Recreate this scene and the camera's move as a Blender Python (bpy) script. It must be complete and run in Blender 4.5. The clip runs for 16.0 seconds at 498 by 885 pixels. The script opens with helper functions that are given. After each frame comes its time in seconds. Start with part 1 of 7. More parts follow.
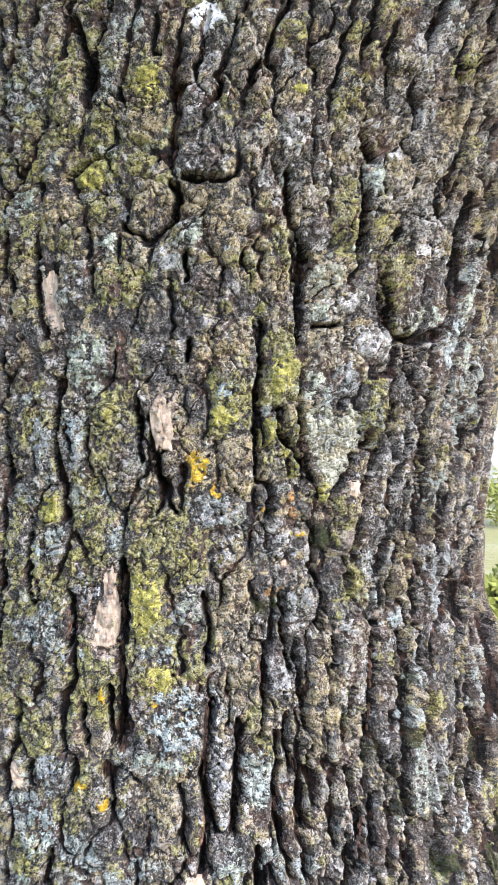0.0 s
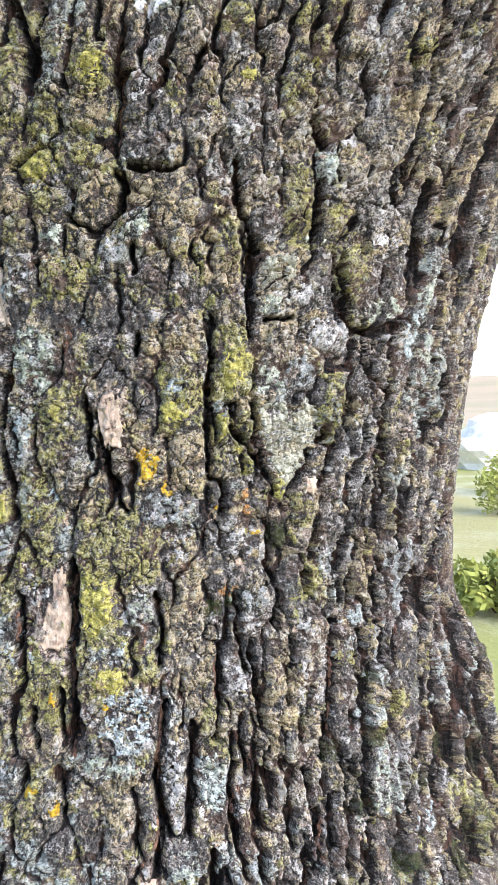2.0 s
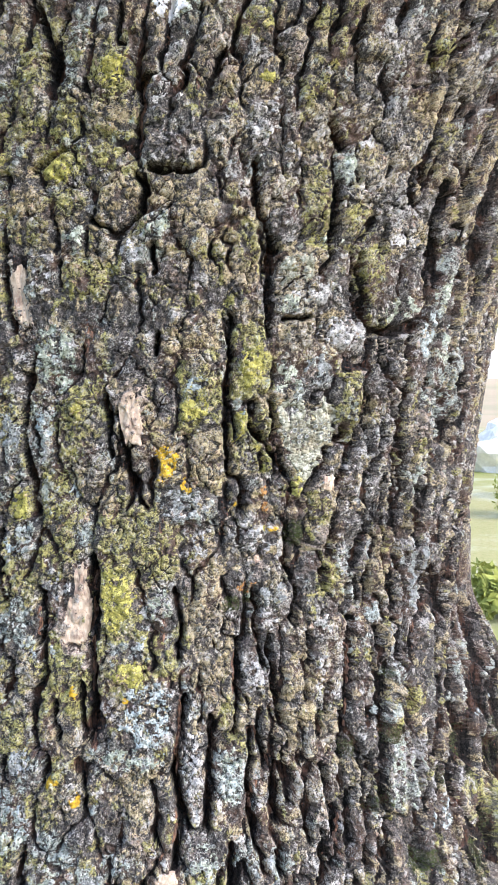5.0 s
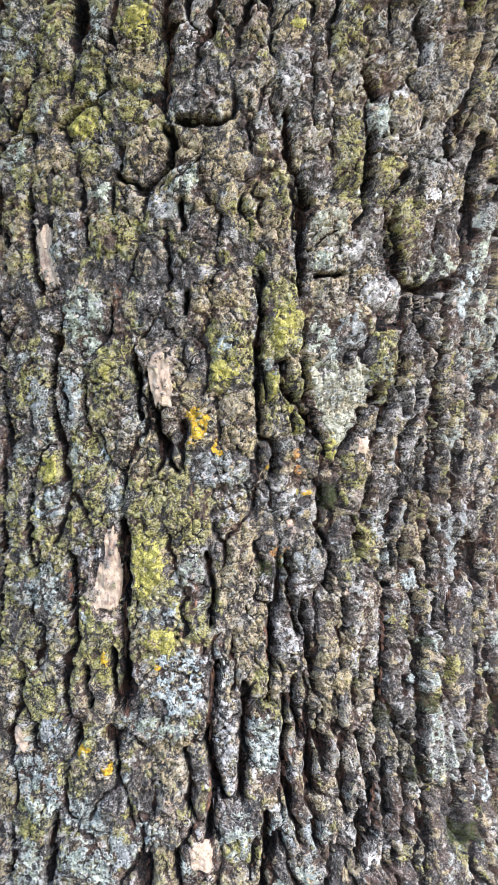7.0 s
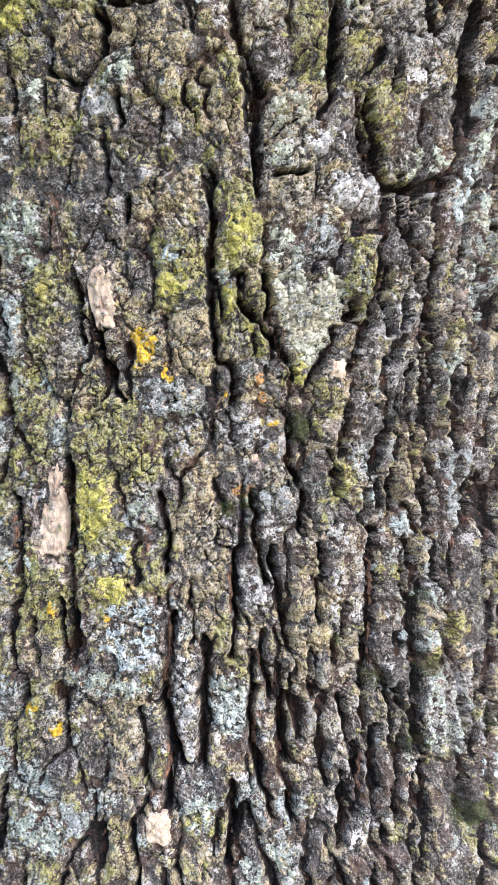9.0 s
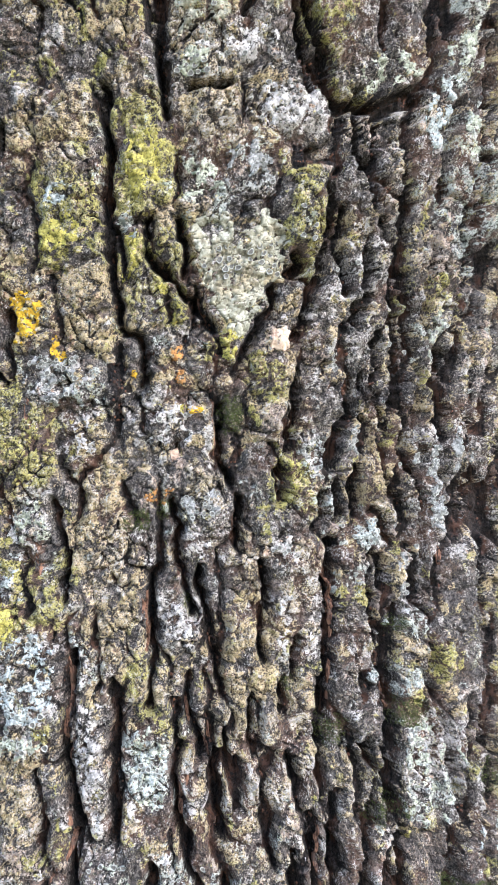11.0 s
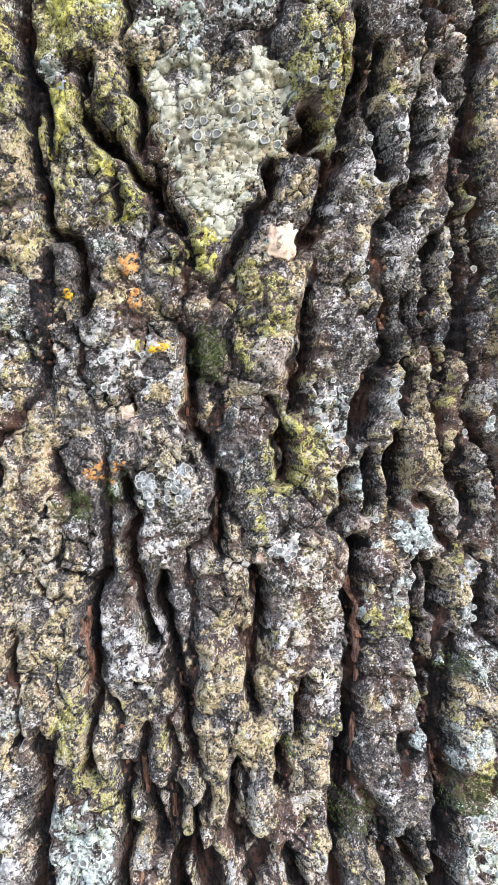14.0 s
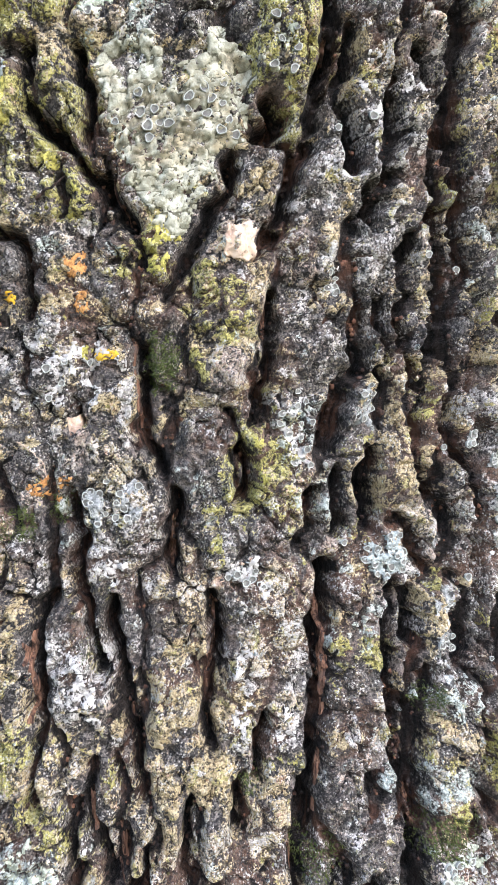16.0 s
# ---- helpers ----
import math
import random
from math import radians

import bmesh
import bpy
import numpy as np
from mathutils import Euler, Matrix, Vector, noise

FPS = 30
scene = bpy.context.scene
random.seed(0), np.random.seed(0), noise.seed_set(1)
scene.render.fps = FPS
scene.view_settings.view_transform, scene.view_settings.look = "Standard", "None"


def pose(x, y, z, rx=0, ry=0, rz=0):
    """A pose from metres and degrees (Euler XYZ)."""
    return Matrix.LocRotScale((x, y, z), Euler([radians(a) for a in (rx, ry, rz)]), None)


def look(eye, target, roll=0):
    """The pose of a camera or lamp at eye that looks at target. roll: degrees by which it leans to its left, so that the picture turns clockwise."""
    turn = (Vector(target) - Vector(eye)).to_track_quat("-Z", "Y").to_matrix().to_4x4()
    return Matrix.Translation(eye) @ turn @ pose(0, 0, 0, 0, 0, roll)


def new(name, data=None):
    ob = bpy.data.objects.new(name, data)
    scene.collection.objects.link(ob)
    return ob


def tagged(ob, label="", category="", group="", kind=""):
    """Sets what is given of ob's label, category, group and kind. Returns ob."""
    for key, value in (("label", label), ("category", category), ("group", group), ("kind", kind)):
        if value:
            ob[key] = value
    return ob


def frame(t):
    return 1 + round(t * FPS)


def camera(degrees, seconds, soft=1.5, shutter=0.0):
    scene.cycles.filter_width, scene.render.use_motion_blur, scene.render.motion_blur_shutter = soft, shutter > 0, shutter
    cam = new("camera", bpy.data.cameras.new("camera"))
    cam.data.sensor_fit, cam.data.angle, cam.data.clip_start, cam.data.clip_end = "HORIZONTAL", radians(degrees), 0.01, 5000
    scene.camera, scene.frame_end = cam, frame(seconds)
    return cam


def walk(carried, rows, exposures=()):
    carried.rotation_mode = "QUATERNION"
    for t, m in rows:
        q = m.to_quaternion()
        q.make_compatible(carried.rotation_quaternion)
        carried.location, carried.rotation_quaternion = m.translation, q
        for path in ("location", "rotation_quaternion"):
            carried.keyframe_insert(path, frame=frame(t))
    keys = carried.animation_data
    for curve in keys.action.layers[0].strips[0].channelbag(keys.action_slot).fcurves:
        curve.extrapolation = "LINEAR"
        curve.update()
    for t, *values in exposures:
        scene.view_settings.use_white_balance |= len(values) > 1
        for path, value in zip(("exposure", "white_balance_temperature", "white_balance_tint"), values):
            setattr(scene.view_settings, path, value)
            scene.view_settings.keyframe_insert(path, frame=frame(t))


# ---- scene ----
cam = camera(34.31, 16.0, soft=1.15)
PATH = [
    (0, (-0.0192, -0.0123, 1.2497), (-0.0312, 0.9871, 1.2155), 0.57),
    (0.5, (0.0010, 0.0012, 1.2499), (0.0007, 1.0004, 1.2095), 0.17),
    (1, (0.0049, -0.0002, 1.2531), (0.0080, 0.9988, 1.2083), 0.04),
    (1.5, (0.0000, 0.0000, 1.2500), (-0.0000, 0.9990, 1.2064), -0.00),
    (2, (0.0047, -0.0010, 1.2529), (0.0002, 0.9979, 1.2065), 0.06),
    (2.5, (0.0054, -0.0023, 1.2524), (-0.0032, 0.9966, 1.2071), 0.15),
    (3, (-0.0019, -0.0050, 1.2505), (-0.0125, 0.9940, 1.2075), 0.16),
    (5.3, (0.0048, -0.0068, 1.2505), (-0.0233, 0.9919, 1.2069), 0.09),
    (5.5, (0.0025, -0.0062, 1.2473), (-0.0263, 0.9924, 1.2031), 0.05),
    (6, (0.0014, -0.0044, 1.2423), (-0.0305, 0.9941, 1.1970), -0.02),
    (6.5, (-0.0008, -0.0035, 1.2391), (-0.0392, 0.9945, 1.1899), -0.14),
    (7, (-0.0012, 0.0038, 1.2342), (-0.0562, 1.0007, 1.1775), -0.40),
    (7.5, (0.0247, 0.0213, 1.2325), (-0.0560, 1.0162, 1.1719), -0.71),
    (8, (0.0333, 0.0203, 1.2165), (-0.0772, 1.0119, 1.1492), -1.14),
    (8.5, (0.0496, 0.0322, 1.2138), (-0.0885, 1.0201, 1.1435), -1.53),
    (9, (0.0612, 0.0617, 1.1993), (-0.1020, 1.0455, 1.1260), -1.92),
    (9.5, (0.0767, 0.0902, 1.1940), (-0.1041, 1.0707, 1.1170), -2.34),
    (10, (0.0919, 0.1161, 1.1932), (-0.1028, 1.0937, 1.1134), -2.66),
    (10.2, (0.0931, 0.1246, 1.1906), (-0.1065, 1.1012, 1.1110), -2.79),
    (12.3, (0.1077, 0.2002, 1.1883), (-0.1479, 1.1637, 1.1082), -3.30),
    (12.5, (0.1092, 0.2034, 1.1870), (-0.1531, 1.1649, 1.1043), -3.29),
    (13, (0.1127, 0.2129, 1.1866), (-0.1736, 1.1673, 1.1024), -3.24),
    (13.5, (0.1089, 0.2375, 1.1796), (-0.1981, 1.1852, 1.0920), -3.18),
    (14, (0.1028, 0.2665, 1.1711), (-0.2278, 1.2060, 1.0808), -3.10),
    (14.5, (0.1125, 0.2716, 1.1779), (-0.2291, 1.2065, 1.0812), -2.93),
    (15, (0.1218, 0.2757, 1.1726), (-0.2259, 1.2085, 1.0781), -2.84),
    (15.5, (0.1219, 0.2779, 1.1697), (-0.2343, 1.2077, 1.0764), -2.80),
    (16, (0.1140, 0.2892, 1.1752), (-0.2460, 1.2167, 1.0746), -2.71),
]
walk(cam, [(t, look(eye, target, roll)) for t, eye, target, roll in PATH], exposures=[(0.0, 1.73, 5560, 13), (7.0, 1.73, 5560, 13), (12.5, 1.73, 5560, 13), (16.0, 1.73, 5560, 13)])

# ---- light: a bright hazy sky and a soft veiled sun ----
SUN_EL, SUN_AZ = 30.0, 122.0
world = bpy.data.worlds.new("sky")
scene.world = world
world.use_nodes = True
wn = world.node_tree.nodes
sky = wn.new("ShaderNodeTexSky")
sky.sky_type, sky.sun_disc = "NISHITA", False
sky.sun_elevation, sky.sun_rotation = radians(SUN_EL), radians(SUN_AZ)
sky.air_density, sky.dust_density = 1.0, 1.6
world.node_tree.links.new(sky.outputs[0], wn["Background"].inputs[0])
wn["Background"].inputs[1].default_value = 0.15
sun_data = bpy.data.lights.new("sun", "SUN")
sun_data.energy, sun_data.angle, sun_data.color = 1.5, radians(55), (1.0, 0.965, 0.92)
sun = new("sun", sun_data)
az, el = radians(SUN_AZ), radians(SUN_EL)
SUN_FROM = Vector((math.sin(az) * math.cos(el), math.cos(az) * math.cos(el), math.sin(el)))
sun.matrix_world = look(SUN_FROM * 20, (0, 0, 0))

# ---- materials ----
class Nodes:
    """A small hand for writing node materials."""

    def __init__(self, name, rough=0.85, spec=0.3):
        self.mat = bpy.data.materials.new(name)
        self.mat.use_nodes = True
        self.tree = self.mat.node_tree
        self.shader = self.tree.nodes["Principled BSDF"]
        self.shader.inputs["Roughness"].default_value = rough
        self.shader.inputs["Specular IOR Level"].default_value = spec
        self.place = self.node("ShaderNodeTexCoord").outputs["Object"]

    def node(self, kind, **settings):
        n = self.tree.nodes.new(kind)
        for key, value in settings.items():
            setattr(n, key, value)
        return n

    def join(self, a, b):
        if hasattr(a, "is_output"):
            self.tree.links.new(a, b)
        else:
            b.default_value = a

    def noise(self, scale, detail=4.0, rough=0.55, stretch=None, warp=0.0):
        n = self.node("ShaderNodeTexNoise")
        n.inputs["Scale"].default_value, n.inputs["Detail"].default_value = scale, detail
        n.inputs["Roughness"].default_value, n.inputs["Distortion"].default_value = rough, warp
        at = self.place
        if stretch:
            m = self.node("ShaderNodeMapping")
            m.inputs["Scale"].default_value = stretch
            self.tree.links.new(at, m.inputs["Vector"])
            at = m.outputs[0]
        self.tree.links.new(at, n.inputs["Vector"])
        return n.outputs["Fac"]

    def cells(self, scale, feature="F1", out="Distance"):
        n = self.node("ShaderNodeTexVoronoi", feature=feature)
        n.inputs["Scale"].default_value = scale
        self.tree.links.new(self.place, n.inputs["Vector"])
        return n.outputs[out]

    def maths(self, how, a, b=0.0, c=0.0):
        n = self.node("ShaderNodeMath", operation=how)
        for value, slot in zip((a, b, c), n.inputs):
            self.join(value, slot)
        return n.outputs[0]

    def step(self, value, low, high, to_low=0.0, to_high=1.0):
        n = self.node("ShaderNodeMapRange", interpolation_type="SMOOTHSTEP")
        for v, slot in zip((value, low, high, to_low, to_high), n.inputs):
            self.join(v, slot)
        return n.outputs[0]

    def mix(self, fac, a, b, how="MIX"):
        n = self.node("ShaderNodeMix", data_type="RGBA", blend_type=how)
        self.join(fac, n.inputs[0])
        for value, slot in ((a, n.inputs[6]), (b, n.inputs[7])):
            self.join(value if hasattr(value, "is_output") else (*value, 1.0), slot)
        return n.outputs[2]

    def field(self, name):
        return self.node("ShaderNodeAttribute", attribute_name=name)

    def island(self):
        return self.node("ShaderNodeNewGeometry").outputs["Random Per Island"]

    def bump(self, height, strength, distance, below=None):
        n = self.node("ShaderNodeBump")
        n.inputs["Strength"].default_value, n.inputs["Distance"].default_value = strength, distance
        self.tree.links.new(height, n.inputs["Height"])
        if below:
            self.tree.links.new(below, n.inputs["Normal"])
        return n.outputs[0]

    def done(self, colour, normal=None, rough=None):
        self.join(colour if hasattr(colour, "is_output") else (*colour, 1.0), self.shader.inputs["Base Color"])
        if normal:
            self.tree.links.new(normal, self.shader.inputs["Normal"])
        if rough is not None:
            self.join(rough, self.shader.inputs["Roughness"])
        return self.mat


def bark_material():
    """Grey-brown bark under a fine granular crust of lichens; the fields say where each lichen grows."""
    n = Nodes("weathered_bark", 0.9, 0.2)
    broad, mottle, fine = n.noise(38, 4, 0.6), n.noise(170, 6, 0.68), n.noise(800, 4, 0.68)
    grit, fibre = n.noise(1900, 3, 0.7), n.noise(420, 4, 0.6, (1.0, 1.0, 0.16))
    grain = n.cells(2100)
    split0 = n.node("ShaderNodeSeparateColor")
    n.tree.links.new(n.cells(2100, "F1", "Color"), split0.inputs[0])
    r1, r2, r3 = split0.outputs[0], split0.outputs[1], split0.outputs[2]
    one, two = n.field("growth"), n.field("wear")
    split1, split2 = n.node("ShaderNodeSeparateColor"), n.node("ShaderNodeSeparateColor")
    n.tree.links.new(one.outputs["Color"], split1.inputs[0])
    n.tree.links.new(two.outputs["Color"], split2.inputs[0])

    def off(value, much):
        return n.maths("MULTIPLY", n.maths("SUBTRACT", value, 0.5), much)

    # the bark itself: grey-brown, redder in places, with upright fibres
    colour = n.mix(n.step(n.maths("ADD", n.maths("ADD", n.maths("MULTIPLY", fibre, 0.5), n.maths("MULTIPLY", fine, 0.5)), off(r2, 0.30)), 0.38, 0.66), (0.024, 0.021, 0.020), (0.205, 0.174, 0.148))
    colour = n.mix(n.step(broad, 0.48, 0.60, 0, 0.65), colour, (0.145, 0.074, 0.043))
    colour = n.mix(n.step(n.noise(95, 4, 0.6), 0.54, 0.64, 0, 0.55), colour, (0.240, 0.185, 0.150))
    ragged = n.maths("ADD", off(mottle, 1.15), n.maths("ADD", off(fine, 0.95), off(r1, 0.34)))
    pick = n.maths("ADD", fine, n.maths("ADD", off(r2, 0.36), off(mottle, 0.5)))

    def grow(mask, colour, a, b, cover=1.0):
        fac = n.step(n.maths("ADD", mask, ragged), 0.40, 0.55, 0.0, cover)
        return n.mix(fac, colour, n.mix(n.step(pick, 0.30, 0.66), a, b))

    stain = n.mix(n.step(n.noise(48, 4), 0.50, 0.62), (0.150, 0.134, 0.120), (0.160, 0.105, 0.072))
    colour = grow(split2.outputs[2], colour, (0.030, 0.027, 0.027), stain, 0.85)
    colour = grow(split2.outputs[0], colour, (0.32, 0.230, 0.175), (0.52, 0.415, 0.330), 0.92)
    colour = grow(split1.outputs[2], colour, (0.22, 0.160, 0.075), (0.58, 0.455, 0.255), 0.92)
    colour = grow(split1.outputs[0], colour, (0.170, 0.148, 0.042), (0.48, 0.430, 0.130), 0.94)
    colour = grow(split2.outputs[1], colour, (0.22, 0.235, 0.200), (0.57, 0.600, 0.530), 0.92)
    colour = grow(split1.outputs[1], colour, (0.26, 0.228, 0.200), (0.59, 0.545, 0.495), 0.92)
    # small ragged crusts that overlap one another
    worn = n.maths("SUBTRACT", n.maths("MULTIPLY", two.outputs["Alpha"], 0.20), n.maths("ADD", n.maths("MULTIPLY", split2.outputs[2], 0.10), 0.19))
    for scale, low, a, b in ((118, 0.555, (0.23, 0.180, 0.120), (0.54, 0.430, 0.290)), (134, 0.565, (0.18, 0.150, 0.050), (0.49, 0.425, 0.155)),
                             (151, 0.592, (0.26, 0.238, 0.212), (0.57, 0.535, 0.490)), (103, 0.590, (0.21, 0.115, 0.068), (0.55, 0.370, 0.250)),
                             (127, 0.610, (0.19, 0.215, 0.200), (0.52, 0.570, 0.535))):
        where = n.maths("ADD", n.maths("ADD", n.noise(scale, 6, 0.74), worn), off(r1, 0.06))
        colour = n.mix(n.step(where, low, low + 0.035, 0.0, 0.85), colour, n.mix(n.step(pick, 0.34, 0.64), a, b))
    # single granules of other lichens strewn among them
    crumb = n.node("ShaderNodeValToRGB")
    crumb.color_ramp.interpolation = "CONSTANT"
    for k, (at, tone) in enumerate(((0.0, (0.50, 0.45, 0.33)), (0.2, (0.44, 0.41, 0.13)), (0.36, (0.50, 0.38, 0.31)), (0.52, (0.62, 0.59, 0.55)), (0.64, (0.42, 0.46, 0.42)), (0.86, (0.22, 0.12, 0.07)), (0.94, (0.56, 0.50, 0.36)))):
        stop = crumb.color_ramp.elements[k] if k < 2 else crumb.color_ramp.elements.new(at)
        stop.position, stop.color = at, (*tone, 1.0)
    n.tree.links.new(r3, crumb.inputs[0])
    strewn = n.step(n.maths("ADD", n.noise(110, 6, 0.72), off(r2, 0.26)), 0.53, 0.66, 0.0, 0.45)
    colour = n.mix(n.maths("MULTIPLY", strewn, n.maths("ADD", n.maths("MULTIPLY", two.outputs["Alpha"], 0.55), 0.15)), colour, crumb.outputs[0])
    dots = n.maths("MULTIPLY", n.step(r3, 0.84, 0.88, 0.0, 0.8), n.step(n.noise(70, 5, 0.7), 0.47, 0.57))
    colour = n.mix(dots, colour, (0.58, 0.54, 0.48))
    # dark bark between granules and where some dropped off; crevice shade is painted in
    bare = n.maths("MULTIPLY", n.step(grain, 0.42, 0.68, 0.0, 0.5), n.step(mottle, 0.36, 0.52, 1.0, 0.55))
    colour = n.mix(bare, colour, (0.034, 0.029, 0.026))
    lost = n.step(n.maths("ADD", fine, n.maths("ADD", off(mottle, 0.8), off(r1, 0.22))), 0.35, 0.46, 0.80, 0.0)
    colour = n.mix(lost, colour, (0.030, 0.026, 0.024))
    # raw bark on the flanks, near-black because furrow shade is put into its colour
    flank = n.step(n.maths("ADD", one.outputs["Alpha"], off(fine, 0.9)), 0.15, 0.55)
    raw_shaded = n.mix(n.step(n.maths("ADD", fibre, off(fine, 0.8)), 0.34, 0.68), (0.004, 0.0035, 0.0035), (0.036, 0.027, 0.022))
    raw_shaded = n.mix(n.step(n.noise(64, 4), 0.49, 0.62, 0.0, 0.75), raw_shaded, n.mix(n.step(fibre, 0.38, 0.62), (0.013, 0.007, 0.005), (0.110, 0.052, 0.030)))
    colour = n.mix(flank, raw_shaded, colour)
    normal = n.bump(mottle, 1.0, 0.0016)
    normal = n.bump(fine, 1.0, 0.0009, normal)
    normal = n.bump(n.maths("SUBTRACT", 1.0, grain), 0.9, 0.0005, normal)
    normal = n.bump(grit, 0.5, 0.00025, normal)
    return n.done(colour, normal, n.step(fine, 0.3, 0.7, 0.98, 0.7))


def bed_material():
    """Dark red-brown fibrous inner bark at the bottom of the furrows."""
    n = Nodes("furrow_bark", 0.9, 0.2)
    fibre, mid = n.noise(500, 5, 0.6, (1.0, 1.0, 0.12)), n.noise(120, 4)
    colour = n.mix(n.step(fibre, 0.38, 0.70), (0.012, 0.009, 0.008), (0.085, 0.050, 0.036))
    colour = n.mix(n.step(mid, 0.50, 0.64, 0, 0.8), colour, (0.20, 0.095, 0.055))
    colour = n.mix(n.step(n.noise(45, 4), 0.5, 0.62, 0, 0.75), colour, (0.018, 0.017, 0.017))
    return n.done(colour, n.bump(fibre, 1.0, 0.0012))


def fibre_material():
    """Red-brown stringy inner bark that shows in the furrows."""
    n = Nodes("stringy_inner_bark", 0.85, 0.25)
    fibre, mid = n.noise(900, 5, 0.65, (1.0, 1.0, 0.10), 0.4), n.noise(160, 4)
    colour = n.mix(n.step(fibre, 0.36, 0.66), (0.035, 0.017, 0.012), (0.30, 0.155, 0.092))
    colour = n.mix(n.step(mid, 0.54, 0.68, 0, 0.8), colour, (0.11, 0.075, 0.058))
    colour = n.mix(n.step(n.noise(900, 4, 0.7), 0.60, 0.70, 0, 0.55), colour, (0.42, 0.33, 0.24))
    return n.done(colour, n.bump(fibre, 1.0, 0.0016))


BARK, BED, STRINGY = bark_material(), bed_material(), fibre_material()


def simple(name, a, b, scale, rough=0.85, bump=0.0004, spec=0.3):
    n = Nodes(name, rough, spec)
    f = n.noise(scale, 5, 0.65)
    tone = n.mix(n.step(f, 0.35, 0.66), a, b)
    tone = n.mix(n.maths("MULTIPLY", n.island(), 0.45), tone, b)
    return n.done(tone, n.bump(f, 0.8, bump))


# ---- numeric noise on the bark's own plan: s metres round the trunk, z metres up ----
HASH = np.random.RandomState(7).permutation(4096)
ANGLE = np.random.RandomState(8).uniform(0, 2 * np.pi, 4096)


def ripple(s, z, size, seed=0):
    """Smooth gradient noise of about -0.7 to 0.7 with lumps of that size in metres."""
    x, y = s / size + 117.3 * (seed + 1), z / size + 57.7 * (seed + 1)
    xi, yi = np.floor(x).astype(np.int64), np.floor(y).astype(np.int64)
    fx, fy = x - xi, y - yi
    wx, wy = fx * fx * fx * (fx * (fx * 6 - 15) + 10), fy * fy * fy * (fy * (fy * 6 - 15) + 10)

    def corner(i, j):
        a = ANGLE[HASH[(HASH[(xi + i) & 4095] + yi + j) & 4095]]
        return np.cos(a) * (fx - i) + np.sin(a) * (fy - j)

    low = corner(0, 0) * (1 - wx) + corner(1, 0) * wx
    high = corner(0, 1) * (1 - wx) + corner(1, 1) * wx
    return low * (1 - wy) + high * wy


def rough_noise(s, z, size, octaves=4, seed=0, gain=0.55):
    total, amp = 0.0, 1.0
    for k in range(octaves):
        total = total + amp * ripple(s, z, size / 2 ** k, seed + 3 * k)
        amp *= gain
    return total


def islands(s, z, size, seed):
    """Uneven cells of that size: a number from 0 to 1 for each, and how far each place is from a cell's edge, as a share of the size."""
    x, y = s / size + 31.7 * seed, z / size + 11.3 * seed
    xi, yi = np.floor(x).astype(np.int64), np.floor(y).astype(np.int64)
    best = np.full(x.shape, 9.0)
    after, mark = best.copy(), np.zeros(x.shape)
    for i in (-1, 0, 1):
        for j in (-1, 0, 1):
            k = HASH[(HASH[(xi + i) & 4095] + yi + j) & 4095]
            d = np.hypot(xi + i + 0.5 + 0.42 * np.cos(ANGLE[k]) - x, yi + j + 0.5 + 0.42 * np.sin(ANGLE[k]) - y)
            after = np.where(d < best, best, np.minimum(after, d))
            mark = np.where(d < best, (k * 0.6180339) % 1, mark)
            best = np.minimum(best, d)
    return mark, after - best


def ease(x, low, high):
    t = np.clip((x - low) / (high - low), 0, 1)
    return t * t * (3 - 2 * t)


def mesh_object(name, points, faces, material, parent=None, fields=(), smooth=True, label=""):
    """A mesh object from arrays of places and of faces with three or four corners each."""
    data = bpy.data.meshes.new(name)
    points, faces = np.asarray(points, np.float32), np.asarray(faces, np.int32)
    n, k = faces.shape
    data.vertices.add(len(points))
    data.vertices.foreach_set("co", points.ravel())
    data.loops.add(n * k)
    data.loops.foreach_set("vertex_index", faces.ravel())
    data.polygons.add(n)
    data.polygons.foreach_set("loop_start", np.arange(n, dtype=np.int32) * k)
    data.polygons.foreach_set("use_smooth", np.full(n, smooth))
    data.update(calc_edges=True)
    for field, values in fields:
        layer = data.attributes.new(field, "FLOAT_COLOR", "POINT")
        layer.data.foreach_set("color", np.asarray(values, np.float32).ravel())
    data.materials.append(material)
    ob = new(name, data)
    ob.parent = parent
    if label:
        ob["label"] = label
    return ob


# ---- the trunk: a leaning, slightly waisted stem ----
REF = 0.26
CX, CY, CR = (-0.0854, 0.0697, 0.2965), (0.7126, 0.0454, 0.1210), (0.2629, 0.0173, 0.3606)


def stem(z):
    """The middle and the radius of the stem at a height; it runs on straight below and above the part that is close by."""
    inner = np.clip(z, 0.9, 1.52)
    d, out = inner - 1.2, z - inner

    def run(c):
        return c[0] + c[1] * d + c[2] * d * d + (c[1] + 2 * c[2] * d) * 0.45 * out

    flare = 0.16 * np.exp(-np.maximum(z, 0) / 0.22) * (z < 0.95)
    return run(CX), run(CY), np.maximum(run(CR), 0.2) + flare


def skin(s, z, h):
    """The place h metres outside the stem's smooth skin."""
    cx, cy, r = stem(z)
    a = s / REF
    return np.stack([cx + (r + h) * np.sin(a), cy - (r + h) * np.cos(a), z + 0 * s], -1)


PLATES = []


def plate(s, z, w, h, lean=0.0, lift=0.0, kind="b", gap=0.0):
    """One plate of bark: its middle, width and height in millimetres, lean in degrees, how far it stands out in mm,
    what covers it, and how deep the gaps beside it are."""
    gap = gap or (0.44 if s < 150 else 0.72)
    PLATES.append((s / 1000, z / 1000, w / 2000, h / 2000, radians(lean), lift / 1000, gap, kind))


FURROWS = []


